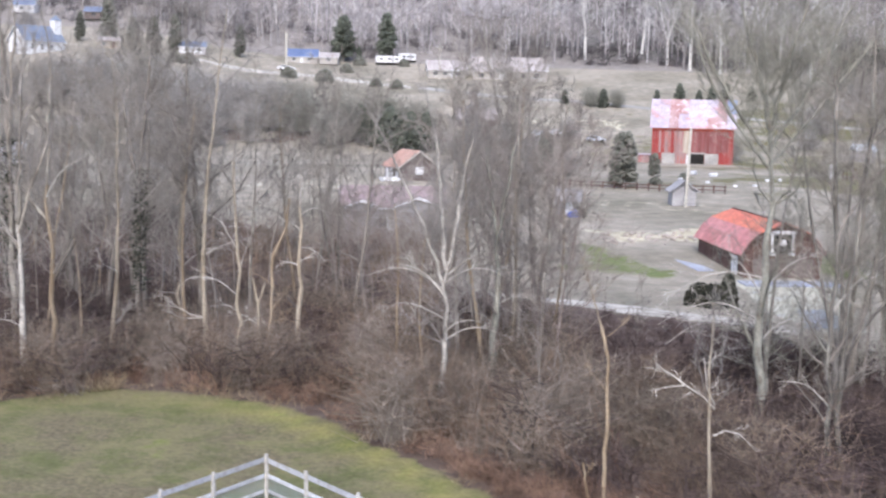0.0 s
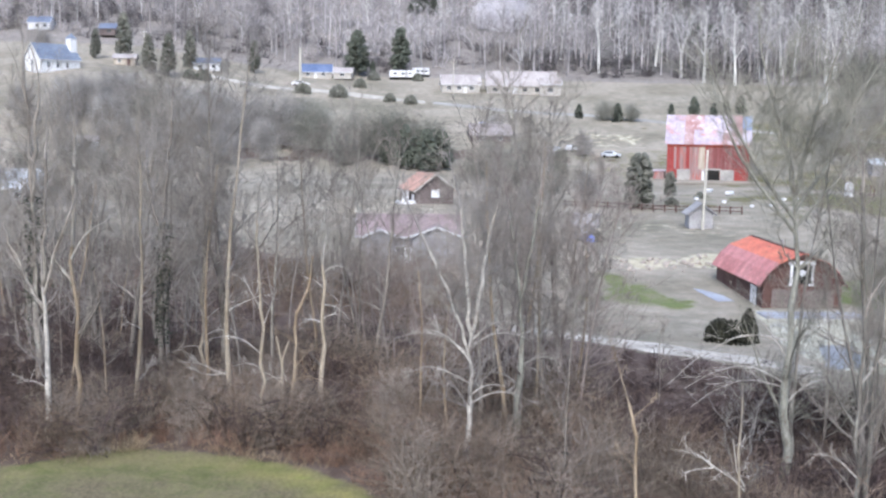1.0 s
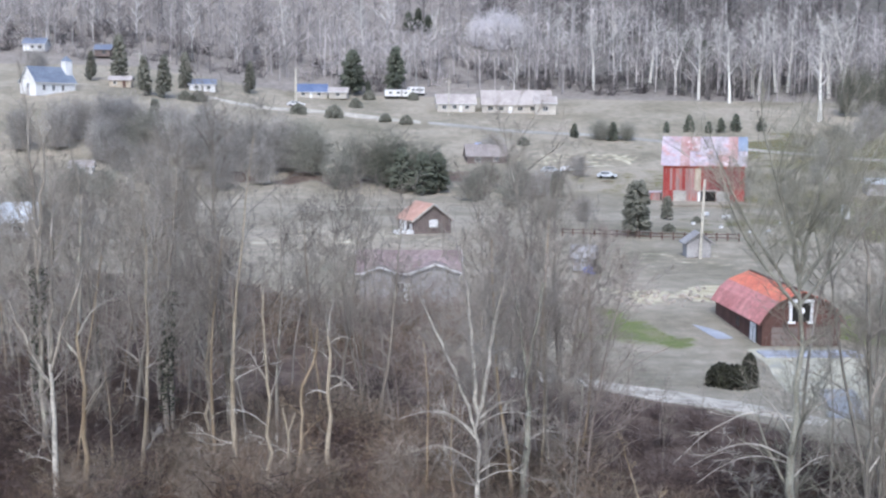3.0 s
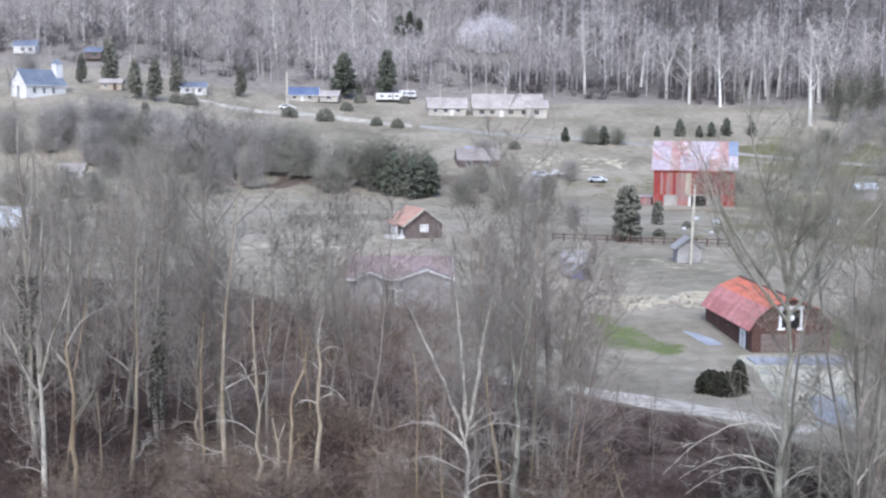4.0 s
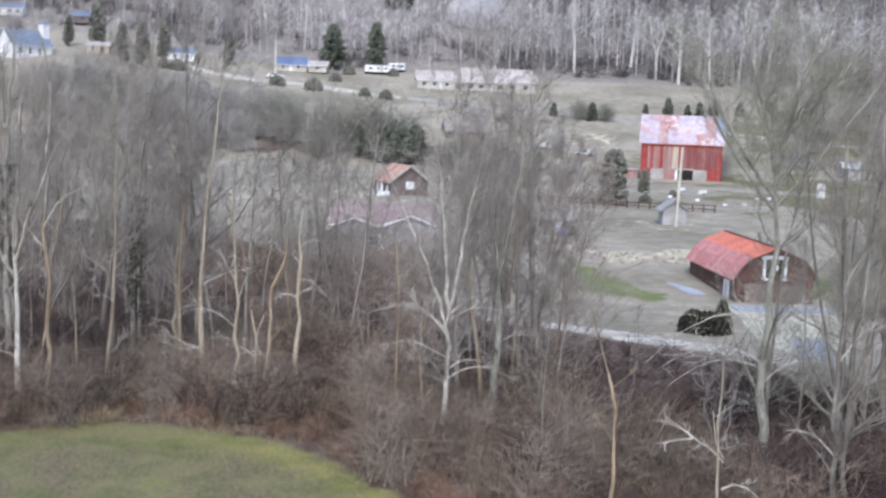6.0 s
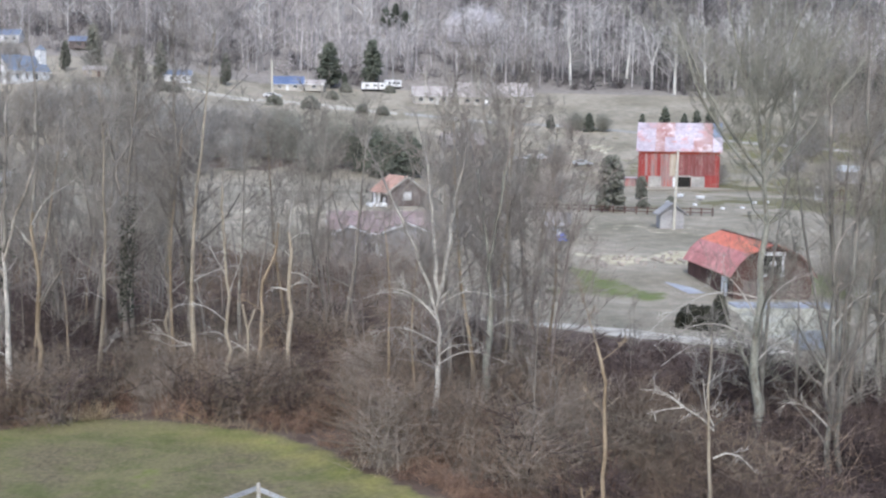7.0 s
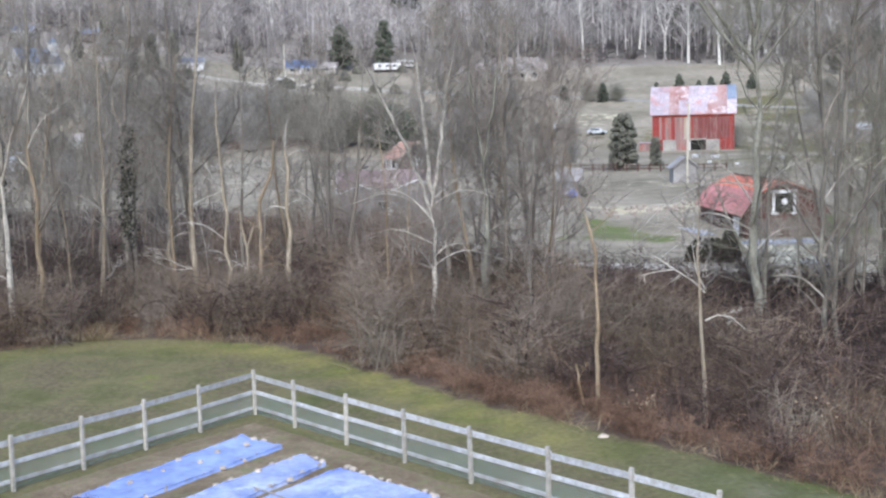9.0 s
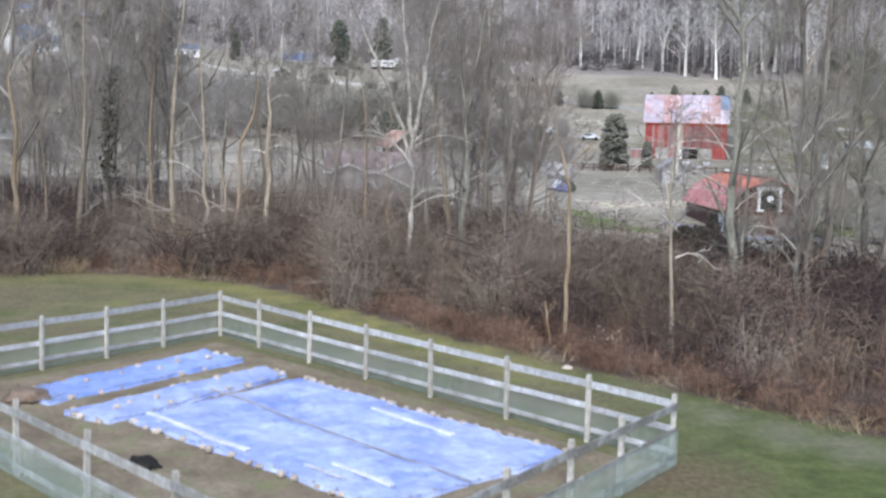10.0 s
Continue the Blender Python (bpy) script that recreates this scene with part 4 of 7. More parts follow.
    gable_house("ranch_house", (23.5, 344.0, 18.7), -2, 20.0, 8.0, 3.0, 7.0, CREAM, ROOF_BROWN, "long cream ranch house with a mauve-brown roof", "house",
                windows=(("f", 2.4, 1.6, 1.4, 1.1), ("f", 5.5, 1.6, 1.2, 1.1), ("f", 11.0, 1.6, 1.4, 1.1), ("f", 15.0, 1.6, 2.0, 1.2)), doors=(("f", 8.2, 1.1, 2.1, WHITE),), trim=CREAM, group="far houses",
                chimney=(6, 4, 0.8, 8.0))
    gable_house("ranch_wing", (38.6, 341.0, 18.5), -2, 6.0, 4.2, 3.6, 5.4, CREAM, ROOF_BROWN, "pale gabled wing of the ranch house", "house", windows=(("f", 3.0, 1.8, 1.4, 1.3),), trim=WHITE, group="far houses")
    gable_house("far_house", (10.5, 345.0, 19.1), 3, 11.0, 6.0, 2.8, 5.4, CREAM, ROOF_BROWN, "cream house with a weathered mauve roof", "house",
                windows=(("f", 2.0, 1.5, 1.2, 1.0), ("f", 5.0, 1.5, 1.2, 1.0), ("f", 8.6, 1.5, 1.2, 1.0)), doors=(("f", 6.8, 0.9, 2.0, WHITE),), trim=WHITE, group="far houses")
    gable_house("hill_house", (-124.0, 395.0, 38.5), 0, 7.0, 6.0, 2.6, 4.5, WHITE, ROOF_DULL_BLUE, "white house with a blue roof high on the slope", "house",
                windows=(("f", 3.0, 1.4, 1.2, 1.0), ("f", 5.5, 1.4, 1.2, 1.0)), trim=WHITE, group="far houses")
    gable_house("hill_house", (-99.0, 388.0, 36.6), 0, 5.0, 5.0, 2.4, 4.0, CABIN_WALL, ROOF_DULL_BLUE, "brown hillside house with a dull blue roof", "house", windows=(("f", 3.0, 1.4, 1.2, 1.0),), trim=CABIN_WALL, group="far houses")
    gable_house("hill_cabin", (-83.2, 341.0, land(-80, 341) - 0.1), 3, 6.0, 4.2, 2.3, 3.4, BARN_PALE, ROOF_BROWN, "low tan cabin among the evergreens on the slope", "cabin",
                windows=(("f", 1.6, 1.3, 0.8, 0.8),), doors=(("f", 4.2, 0.9, 1.9, BROWN_WALL),), group="far houses")
    # outbuildings
    gable_house("small_barn", (-72.0, 258.5, 4.0), 5, 4.6, 4.0, 2.3, 3.5, WHITE, ROOF_BROWN, "small whitewashed outbuilding half hidden by bare trees", "outbuilding", windows=(("f", 2.3, 1.2, 0.9, 0.9),), trim=WHITE)
    gable_house("white_shed", (-54.6, 147.0, 1.2), 14, 9.0, 6.0, 2.6, 4.6, GREY_WALL, ROOF_PALE, "low shed with a bluish white metal roof", "shed", windows=(("f", 2.5, 1.4, 1.2, 0.9), ("f", 6.5, 1.4, 1.2, 0.9)), trim=WHITE)
    gable_house("yard_shed", (34.8, 144.6, -0.05), -92, 2.6, 2.9, 2.1, 3.2, GREY_WALL, GREY_WALL, "weathered grey plank shed beside the tall pole", "shed", doors=(("r", 1.45, 1.0, 1.8, GREY_WALL),))
    gable_house("field_shed", (97.2, 242.0, 1.3), -8, 3.9, 4.0, 2.9, 3.9, GREY_WALL, ROOF_PALE, "grey shed with a bright pale roof in the field", "shed", doors=(("f", 2.0, 1.0, 1.9, GREY_WALL),), trim=ROOF_PALE)
    gable_house("playhouse", (19.2, 131.8, -0.4), -12, 2.3, 2.2, 1.9, 2.9, GREY_WALL, GREY_WALL, "pale grey play house with a blue-white door", "shed", doors=(("f", 1.2, 0.85, 1.5, ROOF_PALE),))
    gable_house("brown_cottage", (15.5, 278.0, 6.2), 4, 9.5, 6.0, 2.4, 4.9, CABIN_WALL, ROOF_MAUVE, "low brown cottage with a faded mauve roof", "house", windows=(("f", 2.5, 1.4, 1.2, 1.0), ("f", 6.8, 1.4, 1.2, 1.0)))


def utility_pole(loc, height, r, label, lean=0.0, arm=True):
    p = thing("utility_pole", loc, 0, label, "pole")
    pts = [(lean * s * height, 0, -0.5 + (height + 0.5) * s) for s in np.linspace(0, 1, 6)]
    part_arrays("shaft", tubes([(pts, [r * (1 - 0.3 * s) for s in np.linspace(0, 1, 6)], 10)]), POLE_WOOD, p)
    part("cap", boxed(lean * height - r * 0.8, lean * height + r * 0.8, -r * 0.8, r * 0.8, height - 0.02, height + 0.05), POLE_WOOD, p)
    if arm:
        a = part("cross_arm", boxed(lean * height - 0.9, lean * height + 0.9, -r - 0.1, -r + 0.02, height - 0.75, height - 0.6, 0.01), POLE_WOOD, p)
        for x in (-0.75, 0.0, 0.75):
            part("insulator", boxed(lean * height + x - 0.05, lean * height + x + 0.05, -r - 0.09, -r + 0.01, height - 0.6, height - 0.42, 0.01), WHITE, a)
    return p


def car(loc, turn, body_m, label, name="car", long=4.4):
    c = thing(name, loc, turn, label, name.replace("_", " "), "parked vehicles")
    s = long / 4.4
    prof = [(-2.2 * s, 0.35), (2.2 * s, 0.35), (2.2 * s, 0.8), (1.2 * s, 0.95), (0.6 * s, 1.42), (-1.3 * s, 1.45), (-2.0 * s, 0.95), (-2.2 * s, 0.9)]
    bm = prism(prof, -0.85, 0.85)
    bmesh.ops.bevel(bm, geom=list(bm.edges), offset=0.06, segments=1, affect="EDGES")
    part("body", bm, body_m, c)
    for sgn in (-1, 1):
        part("side_window", boxed(-1.3 * s, 0.5 * s, sgn * 0.86 - 0.01, sgn * 0.86 + 0.01, 0.98, 1.33), GLASS, c)
        for x in (-1.35 * s, 1.35 * s):
            w = bmesh.new()
            bmesh.ops.create_cone(w, cap_ends=True, segments=14, radius1=0.33, radius2=0.33, depth=0.2, matrix=pose(x, sgn * 0.8, 0.33, 90))
            part("wheel", w, RUBBER, c)
    return c


def camper(loc, turn, long, label):
    c = thing("camper_trailer", loc, turn, label, "trailer", "parked vehicles")
    part("body", boxed(-long / 2, long / 2, -1.2, 1.2, 0.6, 2.7, 0.15), WHITE, c)
    for x in (-long * 0.28, long * 0.02, long * 0.3):
        part("side_window", boxed(x - 0.5, x + 0.5, -1.23, -1.17, 1.5, 2.05), GLASS, c)
    part("door", boxed(long * 0.15 - 0.35, long * 0.15 + 0.35, -1.24, -1.17, 0.75, 2.5), GREY_WALL, c)
    part("hitch", boxed(long / 2, long / 2 + 1.2, -0.1, 0.1, 0.5, 0.65), DARK, c)
    for sgn in (-1, 1):
        w = bmesh.new()
        bmesh.ops.create_cone(w, cap_ends=True, segments=14, radius1=0.4, radius2=0.4, depth=0.25, matrix=pose(0, sgn * 1.1, 0.4, 90))
        part("wheel", w, RUBBER, c)
    # Near-black block stands for the shadow beneath the body.
    part("skirt", boxed(-long / 2 + 0.1, long / 2 - 0.1, -1.1, 1.1, 0.0, 0.62), DARK, c)


def build_yard_things():
    utility_pole((36.2, 141.4, land(36.2, 141.4)), 9.6, 0.2, "tall pale wooden pole leaning beside the grey shed", 0.03, False)
    utility_pole((-31.5, 355.0, land(-31.5, 355)), 10.4, 0.42, "bright pale roadside pole on the far slope", 0.0, False)
    utility_pole((13.6, 341.0, land(13.6, 341)), 10.0, 0.17, "thin roadside pole with a lamp box")
    utility_pole((-76.0, 348.0, land(-76, 348)), 9.5, 0.17, "thin pole behind the far evergreens")
    camper((-1.2, 369.5, land(-1.2, 369.5)), 3, 8.0, "long white camper trailer under a pine")
    camper((4.6, 376.0, land(4.6, 376)), 20, 5.0, "short white camper trailer parked by the road")
    car((-31.0, 349.6, land(-31, 349.6) + 0.12), 4, WHITE, "white van parked on the far road", "van", 5.2)
    car((34.0, 268.0, land(34, 268)), 10, ROOF_PALE, "pale car behind the bare trees")
    car((38.5, 269.5, land(38.5, 269.5)), 40, WHITE, "white car behind the bare trees")
    car((46.0, 262.5, land(46, 262.5)), -15, ROOF_PALE, "pale blue-white car in the upper yard")
    car((101.0, 219.0, land(101, 219)), 70, TEAL, "teal pickup at the edge of the field", "pickup_truck", 5.4)
    hp = part("covered_heap", flat_heap(1.5, 1.1, 1.8, 5.0), TARP, None)
    hp.matrix_basis = pose(19.2, 294.5, land(19.2, 294.5) - 0.05)
    tagged(hp, "heap under a pale blue cover on the slope", "covered heap")
    # upright domed white tank, and a low rust-brown frame beside it
    t = thing("white_tank", (73.2, 191.5, land(73.2, 191.5)), 0, "upright white domed tank in the dirt yard", "tank")
    bm = bmesh.new()
    bmesh.ops.create_cone(bm, cap_ends=True, segments=20, radius1=0.72, radius2=0.7, depth=1.7, matrix=pose(0, 0, 0.95))
    part("shell", bm, WHITE, t)
    bm = bmesh.new()
    bmesh.ops.create_uvsphere(bm, u_segments=20, v_segments=10, radius=0.7)
    for v in bm.verts:
        v.co.z = max(v.co.z, 0) * 0.95 + 1.79
    part("dome", bm, WHITE, t)
    part("foot", boxed(-0.6, 0.6, -0.6, 0.6, -0.1, 0.12), BLOCK, t)
    f = thing("swing_frame", (74.6, 188.8, land(74.6, 188.8)), 12, "low rust-brown timber frame in the dirt yard", "frame")
    for x in (0, 1.9):
        for y in (0, 1.0):
            part("leg", boxed(x - 0.06, x + 0.06, y - 0.06, y + 0.06, -0.1, 1.9), BROWN_WALL, f)
    for z in (0.4, 1.8):
        part("beam", boxed(-0.1, 2.0, -0.05, 0.07, z, z + 0.14), BROWN_WALL, f)
    rng = random.Random(31)
    for x, y in ((49.2, 164.9), (52.4, 166.0), (47.0, 171.5), (77.0, 184.0), (44.5, 178.0), (58.2, 178.5), (61.0, 181.0)):
        b = part("feed_tub", boxed(-0.27, 0.27, -0.24, 0.24, 0, 0.42, 0.06), WHITE, None)
        b.matrix_basis = pose(x, y, land(x, y) - 0.03, 0, 0, rng.uniform(0, 90))
        tagged(b, "small white tub standing in the dull pasture", "tub", "tubs in the pasture")
    for x, y, turn in ((51.4, 197.0, 62), (52.9, 190.0, 48)):
        bm = boxed(-0.9, 0.9, -0.35, 0.35, 0.15, 0.7, 0.08)
        for v in bm.verts:
            if v.co.z > 0.5:
                v.co.x *= 1.12
        tr = thing("trough", (x, y, land(x, y)), turn, "long white feed trough in the pasture", "trough", "feed troughs")
        part("basin", bm, WHITE, tr)
        for k in (-0.6, 0.6):
            part("leg", boxed(k - 0.06, k + 0.06, -0.3, 0.3, -0.05, 0.2), BLOCK, tr)
    s = part("tarp_heap", flat_heap(1.6, 1.0, 0.9, 5.0), BLUE_THING, None)
    s.matrix_basis = pose(17.8, 291.0, land(17.8, 291) - 0.05)
    tagged(s, "blue tarpaulin over a heap beside the cottage", "tarpaulin")
    s = part("tarp_heap", flat_heap(0.7, 0.5, 0.8, 7.0), BLUE_THING, None)
    s.matrix_basis = pose(20.9, 131.0, land(20.9, 131) - 0.05)
    tagged(s, "small blue heap beside the play house", "tarpaulin")
    # wire fence along the pasture
    pf = thing("pasture_fence", (22, 161, 0.7), 0, "dark old post and rail fence along the pasture", "fence")
    pts = [(22 + 1.45 * k, 161 - 0.35 * k + 0.6 * math.sin(k * 0.5)) for k in range(17)]
    for k, (x, y) in enumerate(pts):
        z = land(x, y) - 0.7
        part("post", boxed(x - 22 - 0.08, x - 22 + 0.08, y - 161 - 0.08, y - 161 + 0.08, z - 0.3, z + 1.15, 0.01), BROWN_WALL, pf)
        if k:
            px, py = pts[k - 1]
            pz = land(px, py) - 0.7
            for h in (0.5, 0.95):
                part_arrays("rail", tubes([([(px - 22, py - 161, pz + h), (x - 22, y - 161, z + h)], [0.06, 0.06], 5)]), BROWN_WALL, pf)


def flat_heap(rx, ry, h, seed):
    bm = bmesh.new()
    bmesh.ops.create_icosphere(bm, subdivisions=3, radius=1.0)
    for v in bm.verts:
        k = 1 + 0.3 * noise.noise(v.co * 1.7 + Vector((seed, 0, 0)))
        v.co = Vector((v.co.x * rx * k, v.co.y * ry * k, max(v.co.z, -0.02) * h * k))
    return bm


build_garage()
build_barn()
build_houses()
build_yard_things()

# ---- bare trees ----


def bare_tree(seed, height, radius, first=0.3, limbs=14, spread=0.5, sub=5, twigs=5, lean=0.0, forks=(), fine=0.009, tip=0.02, low=0, reach=1.0, arms=(), limb=0.36):
    """Paths of a leafless tree: the trunk, and its limbs with branches and twigs. forks: (height share, side, tilt) of big stems. low: dead limbs held out level near the foot."""
    rng = random.Random(seed)

    def way(azimuth, tilt):
        return Vector((math.sin(tilt) * math.cos(azimuth), math.sin(tilt) * math.sin(azimuth), math.cos(tilt)))

    def run(p, d, length, r0, r1, n, wob, rise):
        pts, rad = [tuple(p)], [r0]
        d = d.copy()
        p = Vector(p)
        for k in range(n):
            d = (d + Vector((rng.gauss(0, wob), rng.gauss(0, wob), rng.gauss(0, wob) + rise))).normalized()
            p = p + d * (length / n)
            pts.append(tuple(p))
            rad.append(r1 + (r0 - r1) * (1 - (k + 1) / n) ** 1.25)
        return pts, rad

    trunk, crown, lows = [], [], []

    def twig_out(pts, rad, length, count, depth):
        for k in range(count):
            s = rng.uniform(0.25, 1.0) * (len(pts) - 1)
            i = min(int(s), len(pts) - 2)
            f = s - i
            a, b = Vector(pts[i]), Vector(pts[i + 1])
            p = a.lerp(b, f)
            d = (b - a).normalized()
            side = Vector((rng.gauss(0, 1), rng.gauss(0, 1), rng.gauss(0.25, 0.7)))
            d = (d * 0.75 + side.normalized() * 0.8).normalized()
            r = max(0.35 * rad[i], 0.009) if depth else fine
            ln = length * rng.uniform(0.6, 1.25)
            q, qr = run(p, d, ln, r, fine * 0.5, 3 if depth else 1, 0.18, 0.05)
            crown.append((q, qr, 3))
            if depth:
                twig_out(q, qr, length * 0.5, twigs, 0)

    def stem(p, d, length, r0, r1, start, count, n=10):
        pts, rad = run(p, d, length, r0, r1, n, 0.045, 0.05)
        trunk.append((pts, rad, 8))
        for k in range(count):
            s = start + (1 - start) * (k + rng.random()) / count
            i = min(int(s * n), n - 1)
            a, b = Vector(pts[i]), Vector(pts[i + 1])
            q = a.lerp(b, s * n - i)
            tilt = rng.uniform(0.7, 1.15) * (1.25 - 0.6 * s)
            ln = height * 0.3 * (1.15 - 0.75 * s) * rng.uniform(0.6, 1.3) * (spread / 0.5)
            lp, lr = run(q, way(rng.uniform(0, 6.283), tilt), ln, rad[i] * limb, 0.01, 6, 0.16, 0.07)
            crown.append((lp, lr, 5))
            twig_out(lp, lr, ln * 0.42, sub, 1)
        twig_out(pts[-4:], rad[-4:], height * 0.09, 6, 1)

    if forks:
        base, _ = run((0, 0, -0.3), way(0, lean), forks[0][0] * height + 0.3, radius, radius * 0.8, 6, 0.015, 0.02)
        trunk.append((base, list(np.linspace(radius, radius * 0.75, len(base))), 9))
        for share, side, tilt in forks:
            stem(base[-1] if share == forks[0][0] else tuple(Vector(base[4]).lerp(Vector(base[-1]), 0.5)), way(side, tilt), height * (1 - share) * (1.0 if tilt < 0.3 else 0.42 if tilt < 0.6 else 0.24), radius * ((0.75 if tilt < 0.05 else 0.58) if tilt < 0.3 else 0.34), 0.02, 0.25, max(4, limbs // len(forks)), 9)
    else:
        stem((0, 0, -0.3), way(rng.uniform(0, 6.28), lean), height + 0.3, radius, tip, first, limbs, 12)
    for k in range(low):
        s = rng.uniform(0.1, 0.36) * height
        pts = trunk[0][0]
        at = min(range(len(pts)), key=lambda i: abs(pts[i][2] - s))
        lp, lr = run(pts[at], way(rng.choice((0.2, 3.0)) + rng.gauss(0, 0.6), rng.uniform(1.15, 1.6)), height * rng.uniform(0.1, 0.2) * reach, 0.034, 0.008, 7, 0.16, 0.0)
        lows.append([(lp, lr, 5)])
        keep = len(crown)
        twig_out(lp, lr, height * 0.05, 2, 1)
        lows[-1] += crown[keep:]
        del crown[keep:]
    for arm in arms:
        rad = list(np.linspace(0.03, 0.009, len(arm)))
        lows.append([(list(arm), rad, 5)])
        keep = len(crown)
        twig_out(list(arm), rad, 0.5, 4, 1)
        lows[-1] += crown[keep:]
        del crown[keep:]
    return tubes(trunk), tubes(crown), [tubes(k) for k in lows]


def tree_kind(seed, bark, twig, label, category="tree", **k):
    t = thing("bare_tree", (0, 0, -300), 0, label, category, "bare trees")
    trunk, crown, lows = bare_tree(seed, **k)
    part_arrays("trunk", trunk, bark, t)
    part_arrays("crown", crown, twig, t)
    for limb in lows:
        part_arrays("dead_limb", limb, BARK_WHITE, t, "bleached dead limb")
    return t


def leaf_tufts(seed, count, place, size):
    """Many small folded leaves: two faces each, about a place given by a function."""
    rng = random.Random(seed)
    vs, qs = [], []
    for k in range(count):
        p = np.array(place(rng))
        u = np.array((rng.gauss(0, 1), rng.gauss(0, 1), rng.gauss(0, 0.6)))
        u /= np.linalg.norm(u) + 1e-6
        w = np.cross(u, (rng.gauss(0, 0.5), rng.gauss(0, 0.5), 1.0))
        w /= np.linalg.norm(w) + 1e-6
        up = np.cross(u, w) * 0.25
        f = size * rng.uniform(0.6, 1.3)
        vs += [p - u * f, p - u * f * 0.1 + w * f * 0.45 + up * f, p + u * f, p - u * f * 0.1, p - u * f * 0.1 - w * f * 0.45 + up * f]
        b = 5 * k
        qs += [(b, b + 3, b + 2, b + 1), (b, b + 4, b + 2, b + 3)]
    return np.array(vs), np.array(qs)


def stemmed_tree(seed, bark, twig, label, stems, limbs=5, sub=5, twigs=7, fine=0.007, reach=1.6, thin=0.06, dead=BARK_WHITE, upper=None):
    """A leafless tree of few stems. stems: (stem that it leaves or None, share of its height, sideways, upwards, radius); those under 0.05 m are dead limbs."""
    rng = random.Random(seed)
    t = thing("bare_tree", (0, 0, -300), 0, label, "tree", "bare trees")
    ways, trunk, tops, crown = [], [], [], []

    def shoot(p, d, ln, r, n, wob):
        pts, rad = [tuple(p)], [r]
        for k in range(n):
            d = (d + Vector((rng.gauss(0, wob), rng.gauss(0, wob), rng.gauss(0.06, wob)))).normalized()
            p = p + d * (ln / n)
            pts.append(tuple(p))
            rad.append(max(fine * 0.5, r * (1 - 0.9 * (k + 1) / n)))
        return pts, rad

    def fray(pts, rad, count, ln, depth, into):
        for _ in range(count):
            i = rng.randrange(max(0, len(pts) // 4), len(pts) - 1)
            a, b = Vector(pts[i]), Vector(pts[i + 1])
            d = ((b - a).normalized() * 0.8 + Vector((rng.gauss(0, 0.55), rng.gauss(0, 0.55), rng.gauss(0.15, 0.4)))).normalized()
            q, qr = shoot(a.lerp(b, rng.random()), d, ln * rng.uniform(0.5, 1.3), max(fine, rad[i] * 0.4), 3 if depth else 1, 0.16)
            into.append((q, qr, 3))
            if depth:
                fray(q, qr, twigs, ln * 0.5, depth - 1, into)

    for origin, share, dx, dz, r in stems:
        if origin is None:
            p = Vector((share, 0, -0.3))
            dz += 0.3
        else:
            line = ways[origin]
            f = share * (len(line) - 1)
            i = min(int(f), len(line) - 2)
            p = Vector(line[i]).lerp(Vector(line[i + 1]), f - i)
        n = 9
        end = p + Vector((dx, rng.uniform(-0.35, 0.35) * (abs(dx) + 0.12 * dz), dz))
        bow = Vector((rng.gauss(0, 0.05), rng.gauss(0, 0.05), 0.12 * abs(dx) if r < 0.05 else -0.04 * abs(dx))) * (1.0 if dz < 2 else 1.6)
        pts = []
        for k in range(n + 1):
            s = k / n
            jog = Vector((rng.gauss(0, 1), rng.gauss(0, 1), 0)) * (0.012 * (end - p).length if 0 < k < n else 0)
            pts.append(tuple(p.lerp(end, s) + bow * math.sin(math.pi * s) * (1.6 if r < 0.05 else 0.7) + jog * 0.6))
        ways.append(pts)
        rad = [r * (1 - (1 - thin / max(r, thin * 1.2)) * (k / n) ** 1.2) if r > 0.05 else r * (1 - 0.75 * k / n) for k in range(n + 1)]
        if r < 0.05:
            limb = [(pts, rad, 5)]
            fray(pts, rad, 4, 0.2 * (end - p).length + 0.2, 1, limb)
            part_arrays("dead_limb", tubes(limb), dead, t, "bleached dead limb")
            continue
        (tops if upper and origin is not None else trunk).append((pts, rad, 9))
        if dz > 2.4 and limbs:
            for _ in range(limbs):
                i = rng.randrange(n // 3, n)
                a = rng.uniform(0, 6.283)
                lp, lr = shoot(Vector(pts[i]), Vector((math.cos(a) * 0.8, math.sin(a) * 0.8, rng.uniform(0.5, 1.2))).normalized(), reach * rng.uniform(0.5, 1.3), rad[i] * 0.45, 6, 0.14)
                crown.append((lp, lr, 4))
                fray(lp, lr, sub, reach * 0.45, 1, crown)
            lp, lr = shoot(Vector(pts[-1]), (Vector(pts[-1]) - Vector(pts[-3])).normalized(), reach * 1.2, rad[-1], 6, 0.1)
            crown.append((lp, lr, 5))
            fray(lp, lr, sub + 2, reach * 0.45, 1, crown)
    part_arrays("trunk", tubes(trunk), bark, t)
    for way in tops:
        part_arrays("limb", tubes([way]), upper, t)
    if crown:
        part_arrays("crown", tubes(crown), twig, t)
    return t


